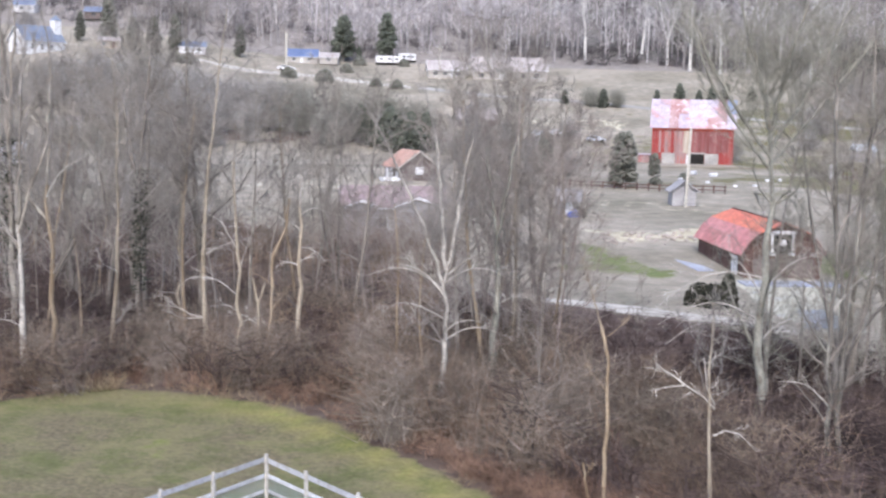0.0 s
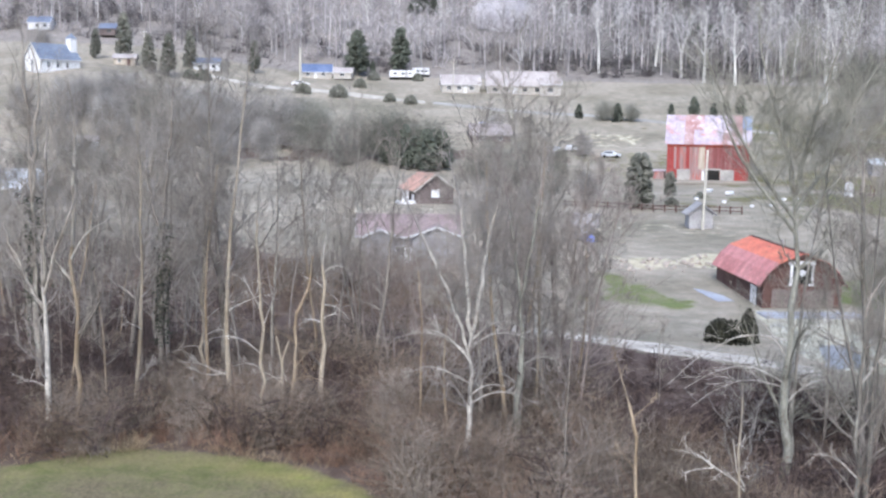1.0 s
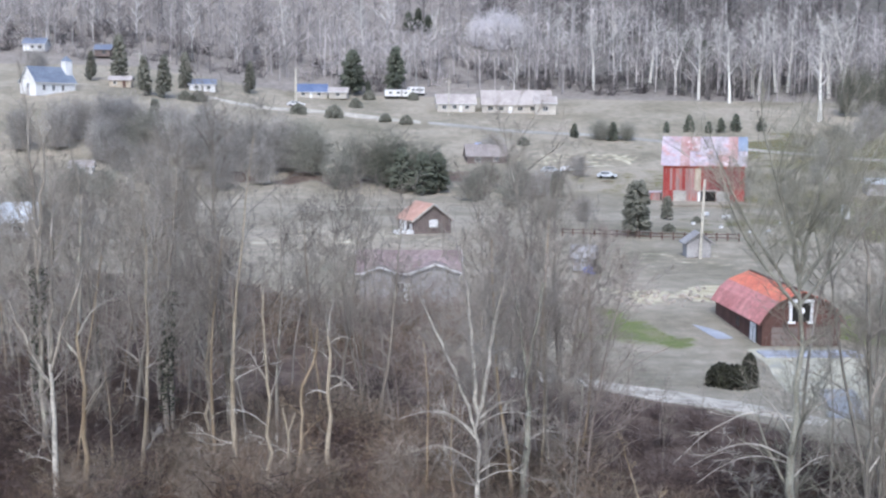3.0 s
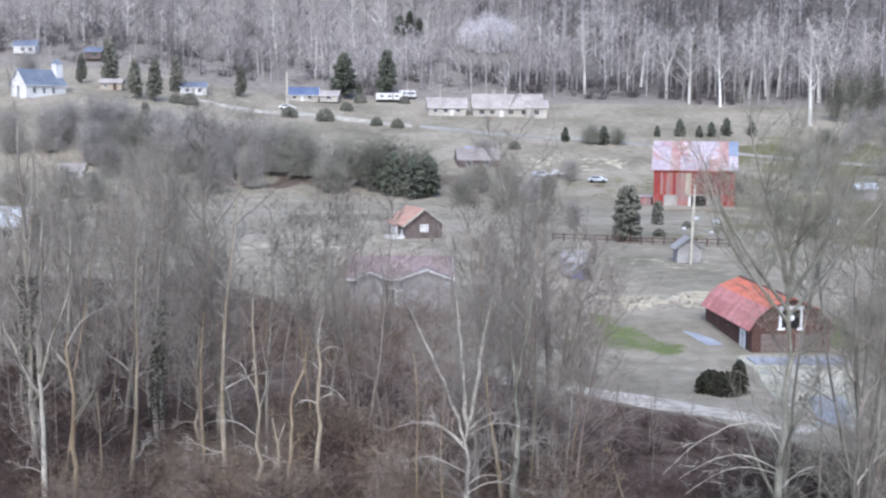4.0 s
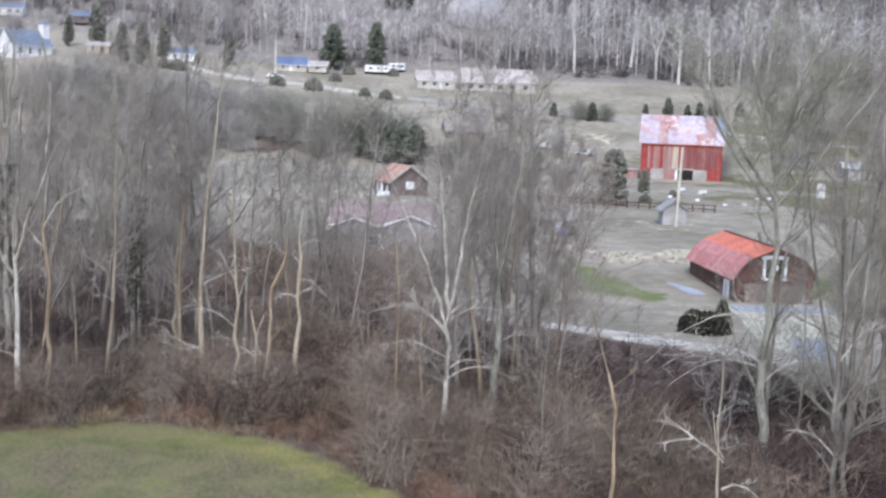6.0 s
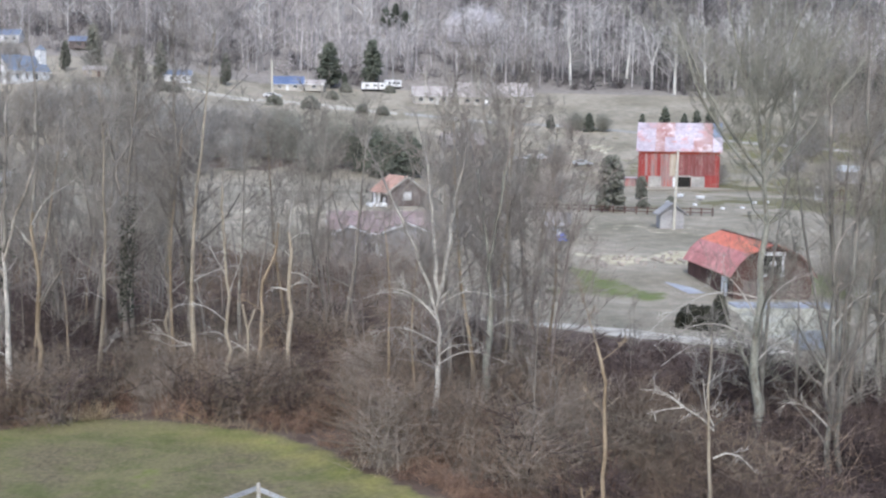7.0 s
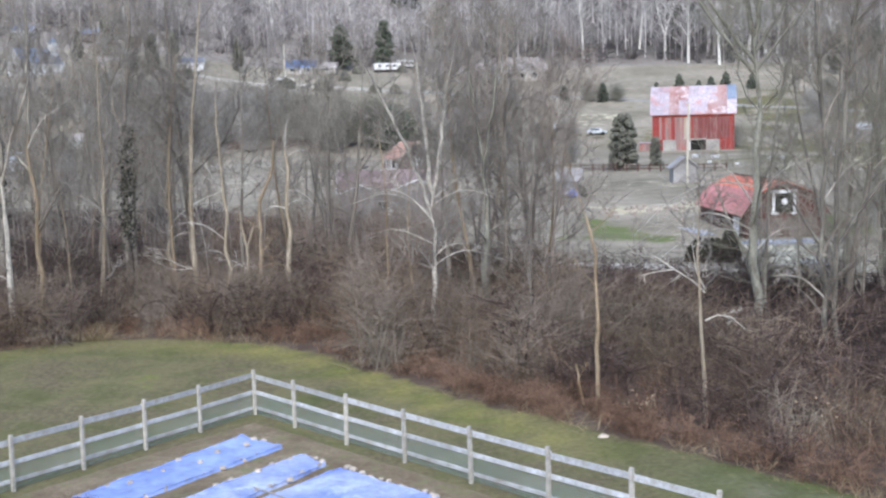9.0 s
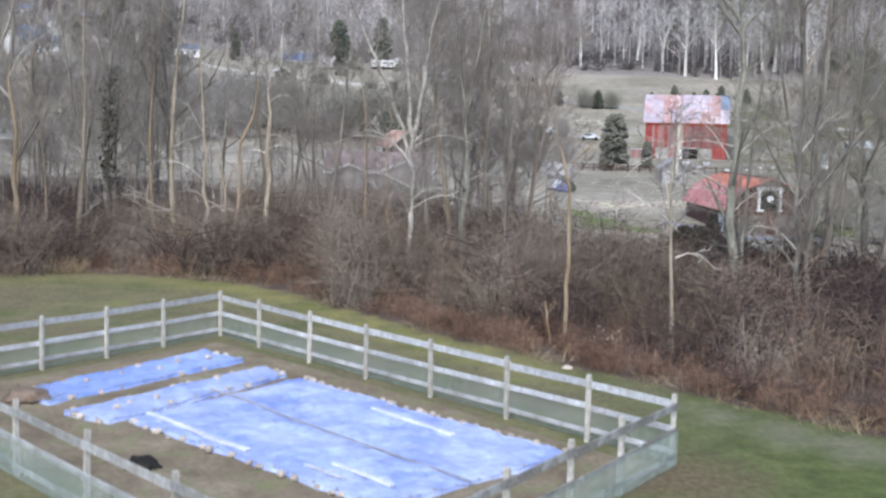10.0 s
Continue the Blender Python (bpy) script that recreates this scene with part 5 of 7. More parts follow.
GREY_LABEL = "leafless grey-barked tree standing in the scrub"
KINDS = {
    "grey_a": tree_kind(1, BARK, TWIG, GREY_LABEL, height=16, radius=0.17, limbs=18, first=0.28, sub=7, twigs=9, fine=0.007, limb=0.5),
    "grey_b": tree_kind(2, BARK, TWIG, GREY_LABEL, height=15, radius=0.14, limbs=16, first=0.36, sub=7, twigs=9, fine=0.007, limb=0.5),
    "grey_c": tree_kind(3, BARK, TWIG, GREY_LABEL, height=17, radius=0.2, limbs=20, first=0.25, spread=0.6, sub=7, twigs=9, fine=0.007, limb=0.5),
    "tan_a": tree_kind(4, BARK_TAN, TWIG, "slim leafless tree with tan bark in the scrub", height=12, radius=0.11, limbs=13, first=0.4, spread=0.4, sub=6, twigs=8, limb=0.5),
    "tan_b": tree_kind(5, BARK_TAN, TWIG, "slim leafless tree with tan bark in the scrub", height=14, radius=0.13, limbs=14, first=0.4, spread=0.45, sub=6, twigs=8, limb=0.5),
    "pale_a": tree_kind(6, BARK_PALE_TAN, TWIG_PALE, "pale-barked leafless tree in the scrub", low=3, height=14, radius=0.13, limbs=14, first=0.4, spread=0.45, sub=6, twigs=8, limb=0.5),
    "birch": stemmed_tree(7, BARK_WHITE, TWIG_PALE, "pale birch forking into three stems, leafless", ((None, 0, 0.17, 5.75, 0.13), (0, 0.9, -1.75, 4.3, 0.06), (0, 1.0, -0.45, 4.6, 0.085), (0, 1.0, 0.75, 4.4, 0.08), (0, 0.96, 1.2, 0.8, 0.04), (0, 0.88, -2.7, 0.45, 0.03), (0, 0.84, -1.7, 1.2, 0.035), (0, 0.93, 2.2, 0.2, 0.028), (0, 0.62, 1.3, 0.5, 0.032), (0, 0.58, 2.4, 0.15, 0.026), (0, 0.7, -2.2, 0.3, 0.026)), limbs=10, sub=7, twigs=8, reach=1.8, thin=0.045),
    "stub": stemmed_tree(22, BARK_LICHEN, TWIG_RUSSET, "thick pale grey trunk, broken off, with thin stems above", ((None, 0, 0.1, 6.9, 0.2), (0, 0.97, -0.5, 3.4, 0.06), (0, 0.93, 0.6, 3.8, 0.065), (0, 0.6, 1.6, 0.1, 0.03), (0, 0.5, -1.5, 0.3, 0.028)), limbs=5, reach=1.5, thin=0.045),
    "arch_snag": stemmed_tree(23, BARK_PALE_TAN, TWIG, "broken tan trunk with a bleached arching limb", ((None, 0, 0.15, 7.3, 0.12), (0, 0.97, 0.2, 1.7, 0.045), (0, 0.68, -0.95, -0.1, 0.04), (0, 0.7, 1.0, 0.0, 0.042), (0, 0.78, 1.15, -0.6, 0.034), (0, 0.95, 1.0, 0.25, 0.03), (0, 0.86, -0.8, 0.5, 0.025)), limbs=4, reach=1.1, sub=3, twigs=3),
    "kink_snag": stemmed_tree(24, BARK_TAN, TWIG, "slim tan trunk kinked near its top", ((None, 0, 0.3, 5.3, 0.095), (0, 1.0, 0.5, 1.1, 0.07), (1, 1.0, 0.15, 1.3, 0.055), (0, 0.6, 0.7, 0.8, 0.025), (0, 0.78, -0.9, 0.5, 0.025), (0, 0.5, 1.2, -0.1, 0.02)), limbs=0, dead=BARK_TAN),
    "y_snag": stemmed_tree(25, BARK_PALE_TAN, TWIG, "short pale dead trunk with a forked top", ((None, 0, 0.05, 3.4, 0.08), (0, 1.0, -0.22, 1.0, 0.06), (0, 0.98, 0.3, 0.9, 0.055), (0, 0.75, -1.1, 0.4, 0.02)), limbs=0),
    "bare_snag": stemmed_tree(26, BARK_PALE_TAN, TWIG, "slim pale tan trunk with dead side limbs", ((None, 0, -0.12, 6.2, 0.09), (0, 1.0, -0.1, 3.0, 0.055), (0, 0.8, 0.6, 1.6, 0.03), (0, 0.9, -0.7, 1.4, 0.028), (0, 0.62, -2.0, 0.7, 0.028), (0, 0.5, -1.2, 0.3, 0.022), (0, 0.45, 1.0, -0.2, 0.022)), limbs=3, reach=1.0, sub=3, twigs=4),
    "side_stem": stemmed_tree(27, BARK_TAN, TWIG, "tan-barked tree with a broken side stem", ((None, 0, -0.2, 8.5, 0.12), (0, 0.96, 0.25, 4.5, 0.08), (0, 0.52, 0.95, 1.7, 0.065), (0, 0.8, -1.4, 1.8, 0.06), (0, 0.9, 1.6, 1.6, 0.045)), upper=BARK, limbs=6, reach=2.0, sub=6, twigs=7),
    "crook": stemmed_tree(28, BARK_WHITE, TWIG_PALE, "pale-barked tree with crooked leaning limbs", ((None, 0, 0.0, 6.6, 0.14), (0, 1.0, 0.2, 5.0, 0.09), (0, 0.85, -1.5, 3.0, 0.07), (0, 0.95, 1.3, 3.4, 0.065), (0, 0.4, -1.2, 0.2, 0.026)), upper=BARK, limbs=6, reach=2.0, sub=6, twigs=7),
    "ivy_trunk": stemmed_tree(29, BARK, TWIG, "grey tree with its trunk wrapped in dark ivy", ((None, 0, 0.2, 9.0, 0.16), (0, 0.97, 0.5, 4.5, 0.09), (0, 0.85, -0.9, 4.2, 0.075)), limbs=7, reach=2.2, sub=6, twigs=7),
    "twin_trunk": stemmed_tree(33, BARK_DARK, TWIG, "rough dark grey tree with two trunks from one root", ((None, 0, -0.15, 8.0, 0.09), (None, 0.28, 0.2, 8.6, 0.095), (0, 0.98, -0.3, 4.0, 0.075), (1, 0.98, 0.3, 4.2, 0.08), (0, 0.6, -1.3, 1.9, 0.05), (1, 0.55, 1.4, 2.0, 0.055), (0, 0.4, -1.5, 0.7, 0.03), (0, 0.75, 0.9, 1.2, 0.04)), limbs=10, sub=8, twigs=9, reach=1.9, fine=0.006),
    "y_tree": tree_kind(14, BARK_PALE_TAN, TWIG_PALE, "pale small tree with arching side limbs", height=7.0, radius=0.075, limbs=12, first=0.55, spread=0.6, sub=4, twigs=5, arms=(((0, 0, 3.9), (-0.35, 0, 4.25), (-0.9, -0.1, 4.6), (-1.4, -0.1, 4.55), (-2.0, -0.2, 4.45)), ((-0.9, -0.1, 4.6), (-1.3, 0, 4.9), (-1.7, 0.1, 5.1)), ((0, 0, 3.1), (0.35, 0, 3.25), (0.7, -0.1, 3.2), (1.1, -0.1, 2.85)), ((0, 0, 4.0), (-0.25, 0, 4.5), (-0.38, 0, 5.4)))),
    "fork_grey": stemmed_tree(59, BARK_LICHEN, TWIG_OLIVE, "stout lichened grey tree forking high into several stems", ((None, 0, -0.12, 11.8, 0.2), (0, 1.0, -0.9, 3.6, 0.1), (0, 0.97, 0.9, 3.9, 0.1), (0, 0.95, 2.1, 3.4, 0.075), (0, 0.92, -2.3, 3.3, 0.075), (0, 0.9, 2.3, 2.9, 0.06), (0, 0.88, -2.2, 2.7, 0.06), (0, 0.43, -3.9, 0.0, 0.034), (0, 0.56, -4.5, -1.6, 0.03), (0, 0.415, -3.3, -0.8, 0.026), (0, 0.36, 1.7, 0.9, 0.028), (0, 0.53, 1.7, 1.2, 0.03), (0, 0.5, -1.3, 1.6, 0.04)), limbs=8, sub=8, twigs=10, reach=3.0, fine=0.0058, thin=0.05, upper=BARK_LICHEN),
    "fork_low": tree_kind(21, BARK_DARK, TWIG, "dark grey-barked tree forking low into two leaning stems", height=14, radius=0.15, limbs=20, spread=0.5, sub=6, twigs=7, forks=((0.22, 3.0, 0.28), (0.22, 0.3, 0.1))),
    "lean_snag": stemmed_tree(18, BARK_TAN, TWIG, "slim tan-brown trunk leaning at its broken top", ((None, 0, -0.08, 4.6, 0.068), (0, 1.0, -0.24, 1.0, 0.052), (1, 1.0, -0.55, 1.7, 0.024), (1, 0.6, 0.6, 0.5, 0.016), (0, 0.8, -0.5, 0.6, 0.016)), limbs=0, thin=0.04, dead=BARK_TAN),
    "stick": stemmed_tree(35, BARK_STRAW, TWIG, "short broken straw-coloured stem in the brambles", ((None, 0, -0.3, 1.6, 0.055), (0, 0.7, 0.3, 0.4, 0.016)), limbs=0, thin=0.035, dead=BARK_STRAW),
    "high_crown": tree_kind(34, BARK, TWIG_OLIVE, "tall grey tree with a wide hazy crown of fine twigs", height=15.5, radius=0.1, limbs=22, first=0.62, spread=0.8, sub=7, twigs=9, fine=0.006, limb=0.45),
    "bushy_a": tree_kind(31, TWIG_RUSSET, TWIG_RUSSET, "bushy leafless tree with a dense russet-grey crown", height=10.5, radius=0.075, limbs=26, first=0.16, spread=0.62, sub=7, twigs=9, fine=0.0065),
    "bushy_b": tree_kind(32, BARK, TWIG_OLIVE, "bushy leafless tree with a dense olive-grey crown", height=12, radius=0.1, limbs=26, first=0.2, spread=0.62, sub=7, twigs=9, fine=0.0065),
    "fill_a": tree_kind(15, TWIG, TWIG, GREY_LABEL, height=13, radius=0.085, limbs=12, first=0.36, spread=0.62, sub=5, twigs=5, fine=0.0135, lean=0.06),
    "fill_b": tree_kind(16, TWIG, TWIG, GREY_LABEL, height=12, radius=0.07, limbs=12, first=0.38, spread=0.7, sub=5, twigs=5, fine=0.0135, lean=0.09),
    "fill_c": tree_kind(17, BARK_TAN, TWIG, "slim leafless tree with tan bark in the scrub", height=12, radius=0.075, limbs=11, first=0.4, spread=0.6, sub=5, twigs=5, fine=0.0135, lean=0.07),
    "sapling": tree_kind(8, BARK, TWIG, "thin leafless sapling in the scrub", height=8.5, radius=0.055, limbs=11, first=0.2, spread=0.6, sub=4, twigs=4, fine=0.011),
    "sapling_b": tree_kind(9, BARK_TAN, TWIG, "thin leafless sapling in the scrub", height=7, radius=0.05, limbs=10, first=0.25, sub=4, twigs=4, fine=0.011),
    "sycamore": tree_kind(11, BARK_SYCAMORE, TWIG_SYCAMORE, "tall white-barked sycamore at the forest edge", height=24, radius=0.68, limbs=17, first=0.35, spread=0.5, sub=5, twigs=4, fine=0.05, limb=0.55),
    "sycamore_b": tree_kind(12, BARK_SYCAMORE, TWIG_SYCAMORE, "forked white-barked sycamore at the forest edge", height=22, radius=0.6, limbs=18, spread=0.5, sub=5, twigs=4, fine=0.05, limb=0.55, forks=((0.35, 0.3, 0.18), (0.35, 3.3, 0.25))),
}


def ivy_place(r):
    z, a, d = r.uniform(3.0, 8.6), r.uniform(0, 6.283), 0.14 + abs(r.gauss(0, 0.2))
    return 0.2 * z / 9 + math.cos(a) * d, math.sin(a) * d, z


part_arrays("ivy", leaf_tufts(61, 620, ivy_place, 0.11), IVY, KINDS["ivy_trunk"], "dark ivy round the trunk", smooth=False)


def plant(kind, x, y, turn, size=1.0, wide=None, z=None):
    w = wide or size
    return copy_thing(KINDS[kind], pose(x, y, (land(x, y) if z is None else z) - 0.05, 0, 0, turn) @ Matrix.Diagonal((w, w, size, 1)))


TREES = (
    ("crook", -14.3, 46.5, 0, 1.0), ("side_stem", -13.0, 46.7, 0, 1.0), ("tan_a", -12.6, 49.0, 150, 0.58), ("ivy_trunk", -15.9, 51.0, 150, 1.15), ("pale_a", -11.7, 50.2, 70, 0.95), ("tan_a", -8.7, 51.5, 310, 0.95), ("grey_a", -13.7, 57.5, 30, 0.95), ("grey_b", -11.3, 56.0, 200, 0.95),
    ("pale_a", -7.5, 50.0, 200, 1.12), ("bare_snag", -9.3, 53.5, 180, 1.1), ("ivy_trunk", -11.2, 53.5, 0, 1.0), ("grey_c", -8.2, 53.6, 300, 1.0), ("bare_snag", -5.8, 47.4, 0, 1.0),
    ("y_snag", -5.13, 47.8, 0, 1.0), ("kink_snag", -4.8, 47.9, 0, 1.0), ("arch_snag", -3.62, 48.3, 0, 1.0), ("tan_b", -4.6, 59.5, 60, 0.85), ("fork_low", -2.4, 60.0, 0, 0.72), ("sapling_b", 0.6, 46.0, 20, 1.1),
    ("grey_b", 3.1, 46.0, 110, 0.85), ("birch", 2.2, 41.5, 0, 1.0), ("tan_a", 1.75, 43.2, 260, 0.6), ("tan_b", 3.85, 44.6, 40, 0.85), ("stub", 4.3, 43.8, 0, 1.0), ("grey_c", 6.0, 56.5, 190, 0.98),
    ("lean_snag", 6.72, 32.7, 0, 1.0), ("stick", 6.4, 33.4, 0, 0.8), ("stick", 5.5, 37.2, 20, 1.0), ("high_crown", 15.6, 46.0, 200, 1.0), ("sapling", 5.4, 38.0, 60, 0.9), ("y_tree", 9.25, 30.7, 0, 0.95),
    ("fork_grey", 13.82, 41.4, 0, 1.0), ("fork_low", 17.0, 42.0, 0, 1.0), ("grey_a", 17.9, 43.6, 60, 1.0), ("grey_b", 18.8, 45.0, 160, 0.95), ("grey_c", 21.5, 48.0, 240, 0.9), ("grey_a", 20.5, 44.5, 20, 0.95), ("grey_c", 22.6, 51.0, 60, 0.9),
    ("bushy_a", -2.0, 60.0, 10, 0.62), ("bushy_a", -0.5, 62.0, 70, 0.66), ("bushy_a", 1.0, 59.0, 140, 0.6), ("bushy_a", 2.6, 61.0, 220, 0.66), ("bushy_a", 5.4, 48.5, 80, 1.1), ("bushy_a", 6.6, 49.5, 260, 1.05), ("bushy_a", 7.2, 46.5, 200, 0.98), ("bushy_a", 4.4, 47.5, 100, 0.9), ("pale_a", 5.2, 47.0, 40, 0.72), ("tan_b", 4.9, 50.0, 200, 0.9), ("pale_a", 6.9, 52.0, 120, 0.85), ("grey_a", 5.8, 47.6, 300, 0.8), ("tan_a", 7.2, 49.0, 60, 0.82), ("twin_trunk", 14.0, 34.5, 0, 1.0), ("grey_a", -1.6, 58.0, 90, 0.82), ("grey_b", -6.4, 57.0, 200, 0.85), ("grey_a", -3.9, 64.0, 10, 0.8), ("fill_b", 4.4, 53.0, 10, 1.1), ("bushy_b", 15.2, 44.0, 30, 0.7), ("bushy_b", 16.9, 45.5, 100, 0.7), ("bushy_b", 20.0, 44.5, 40, 0.8), ("bushy_b", 22.4, 45.5, 130, 0.9), ("bushy_b", 18.6, 43.5, 250, 0.8), ("bushy_b", 24.5, 51.0, 10, 0.9), ("grey_b", 6.6, 50.5, 40, 0.92), ("grey_a", 7.4, 53.0, 280, 0.66))
for kind, x, y, turn, size in TREES:
    plant(kind, x, y, turn, size)


def fill_woods():
    rng = random.Random(77)
    kinds = ("fill_a", "fill_b", "fill_a", "fill_c", "sapling", "sapling", "sapling_b")
    n = 0
    while n < 60:
        x, y = rng.uniform(-48, 10), rng.uniform(46, 118)
        if y > scrub_far(x) - 2 or y < edge_y(x) + 3 or abs(x) > 0.42 * y + 3:
            continue
        if x > -6 and y < 60 or -1.2 < x - 0.03 * (y - 60) < 3.4:
            continue
        plant(rng.choice(kinds), x, y, rng.uniform(0, 360), rng.uniform(0.55, 0.95))
        n += 1
    for x, y, s in ((-8, 103, 0.8), (-5.5, 106, 0.7), (-3, 104, 0.75), (-1, 108, 0.6), (1.5, 101, 0.8), (4, 104, 0.7), (-6.5, 96, 0.9), (0.5, 94, 0.8), (3, 90, 0.8), (-4, 90, 0.9)):
        plant("sapling", x, y, rng.uniform(0, 360), s, s * 1.3)
    n = 0
    while n < 22:
        x, y = rng.uniform(13, 34), rng.uniform(36, 62)
        if y > scrub_far(x) - 2 or y < edge_y(x) + 4 or x < 0.4 * y:
            continue
        plant(rng.choice(("fill_a", "fill_b", "sapling")), x, y, rng.uniform(0, 360), rng.uniform(0.5, 0.8))
        n += 1
    n = 0
    while n < 26:
        x, y = rng.uniform(-22, 8), rng.uniform(50, 76)
        if y < edge_y(x) + 4:
            continue
        plant(rng.choice(("fill_a", "fill_b", "fill_b", "sapling")), x, y, rng.uniform(0, 360), rng.uniform(0.4, 0.55) if -0.9 < x - 0.03 * (y - 60) < 3.2 else rng.uniform(0.75, 1.1))
        n += 1
    n = 0
    while n < 46:                       # closer woods towards the pale shed
        x, y = rng.uniform(-50, -10), rng.uniform(58, 122)
        if abs(x) > 0.42 * y + 3 or x > -0.16 * y or y > scrub_far(x):
            continue
        plant(rng.choice(("bushy_b", "grey_a", "grey_b", "fill_a", "ivy_trunk" if n % 9 == 0 else "grey_c")), x, y, rng.uniform(0, 360), rng.uniform(0.65, 0.95))
        n += 1
    for x, y, s in ((12.5, 56, 0.5), (14, 62, 0.45), (9.5, 60, 0.7), (11, 68, 0.6), (7, 66, 0.8), (5, 72, 0.8), (8, 78, 0.7), (13.5, 70, 0.35), (17, 66, 0.35)):
        plant("sapling", x, y, rng.uniform(0, 360), s)
    for x, y, s in ((-5, 96, 0.42), (-3.4, 99, 0.45), (-1.8, 94, 0.42), (-0.4, 98, 0.46), (1.0, 95, 0.44), (2.4, 99, 0.45), (3.6, 94, 0.42), (-2.6, 103, 0.4), (0.2, 104, 0.42), (2.0, 104, 0.38), (-4.4, 104, 0.36), (4.6, 100, 0.42)):
        plant("bushy_a", x, y, rng.uniform(0, 360), s, s * 1.2)
    for x, y, s in ((22.5, 165, 0.55), (26, 172, 0.5), (62, 182, 0.45), (68, 205, 0.5), (80, 240, 0.8), (86, 252, 0.9), (92, 262, 0.8), (84, 275, 0.9), (104, 262, 0.8), (110, 275, 0.9)):
        plant("fill_b", x, y, rng.uniform(0, 360), s * 1.2)


fill_woods()


def forest_edge():
    rng = random.Random(8)
    for x, y, s, k in ((62.8, 386, 0.95, "sycamore_b"), (88.8, 381, 0.95, "sycamore_b"), (94, 372, 0.95, "sycamore"), (102.3, 366, 0.95, "sycamore"), (112.7, 377, 1.0, "sycamore"),
                       (116.2, 382, 1.05, "sycamore"), (122.4, 384, 1.0, "sycamore"), (126.7, 385, 1.0, "sycamore"), (119.5, 334, 1.15, "sycamore"), (150, 400, 1.0, "sycamore_b"),
                       (38.3, 393, 0.85, "sycamore_b"), (83.3, 395, 0.9, "sycamore"), (11.4, 406, 0.8, "sycamore"), (-13.3, 425, 0.9, "sycamore"), (137, 376, 1.1, "sycamore_b"),
                       (106, 392, 0.95, "sycamore_b"), (72, 398, 0.85, "sycamore"), (52, 400, 0.8, "sycamore"), (140, 372, 1.0, "sycamore_b"), (-40, 415, 0.8, "sycamore")):
        plant(k, x, y, rng.uniform(0, 360), s, s * 0.9)


forest_edge()



def clump(seed, stems, low, high, spread, arch, sides=3, twigs=2, r=0.012):
    """A clump of arching canes with side shoots."""
    rng = random.Random(seed)
    paths = []
    for k in range(stems):
        a, b = rng.uniform(0, 6.283), rng.uniform(0, spread)
        p = Vector((math.cos(a) * b, math.sin(a) * b, -0.1))
        d = Vector((math.cos(a) * arch * rng.uniform(0.2, 1), math.sin(a) * arch * rng.uniform(0.2, 1), 1)).normalized()
        ln = rng.uniform(low, high)
        pts = [tuple(p)]
        for j in range(4):
            d = (d + Vector((rng.gauss(0, 0.18) + math.cos(a) * 0.1 * arch, rng.gauss(0, 0.18) + math.sin(a) * 0.1 * arch, rng.gauss(-0.12, 0.12)))).normalized()
            p = p + d * ln / 4
            pts.append(tuple(p))
        paths.append((pts, [r, r * 0.9, r * 0.75, r * 0.6, r * 0.3], sides))
        for _ in range(twigs):
            j = rng.randrange(1, 5)
            q = Vector(pts[j])
            e = q + Vector((rng.gauss(0, 0.35), rng.gauss(0, 0.35), rng.uniform(-0.05, 0.5))) * ln * 0.3
            paths.append(([tuple(q), tuple(e)], [r * 0.6, r * 0.3], 3))
    return tubes(paths)


def mound(seed, stems, w, h, r, twigs=2):
    """A rounded leafless shrub: stems that fan out from the root to a domed outline, with shoots near their tips."""
    rng = random.Random(seed)
    paths = []
    for k in range(stems):
        a = rng.uniform(0, 6.283)
        c = rng.random() ** 0.7
        q = math.sqrt(max(0.0, 1 - c * c))
        f = rng.uniform(0.6, 1.08)
        tip = Vector((math.cos(a) * q * w / 2 * f, math.sin(a) * q * w / 2 * f, c * h * f))
        root = Vector((rng.gauss(0, 0.1 * w), rng.gauss(0, 0.1 * w), -0.1))
        bend = root.lerp(tip, 0.5) + Vector((rng.gauss(0, 0.06 * w), rng.gauss(0, 0.06 * w), 0.14 * h))
        paths.append(([tuple(root), tuple(bend), tuple(tip)], [r, r * 0.8, r * 0.5], 3))
        for _ in range(twigs):
            s = rng.uniform(0.2, 1.0)
            p = bend.lerp(tip, s)
            e = p + Vector((rng.gauss(0, 0.16) * w, rng.gauss(0, 0.16) * w, rng.uniform(-0.05, 0.22) * h))
            paths.append(([tuple(p), tuple(e)], [r * 0.7, r * 0.3], 3))
    return tubes(paths)


def wood_edge(x):
    """The lower edge of the hill woods."""
    return np.interp(x, (-250, -120, -60, -20, 30, 60, 100, 140, 300), (412, 400, 386, 384, 384, 380, 373, 366, 350)) + 4 * math.sin(x * 0.11)


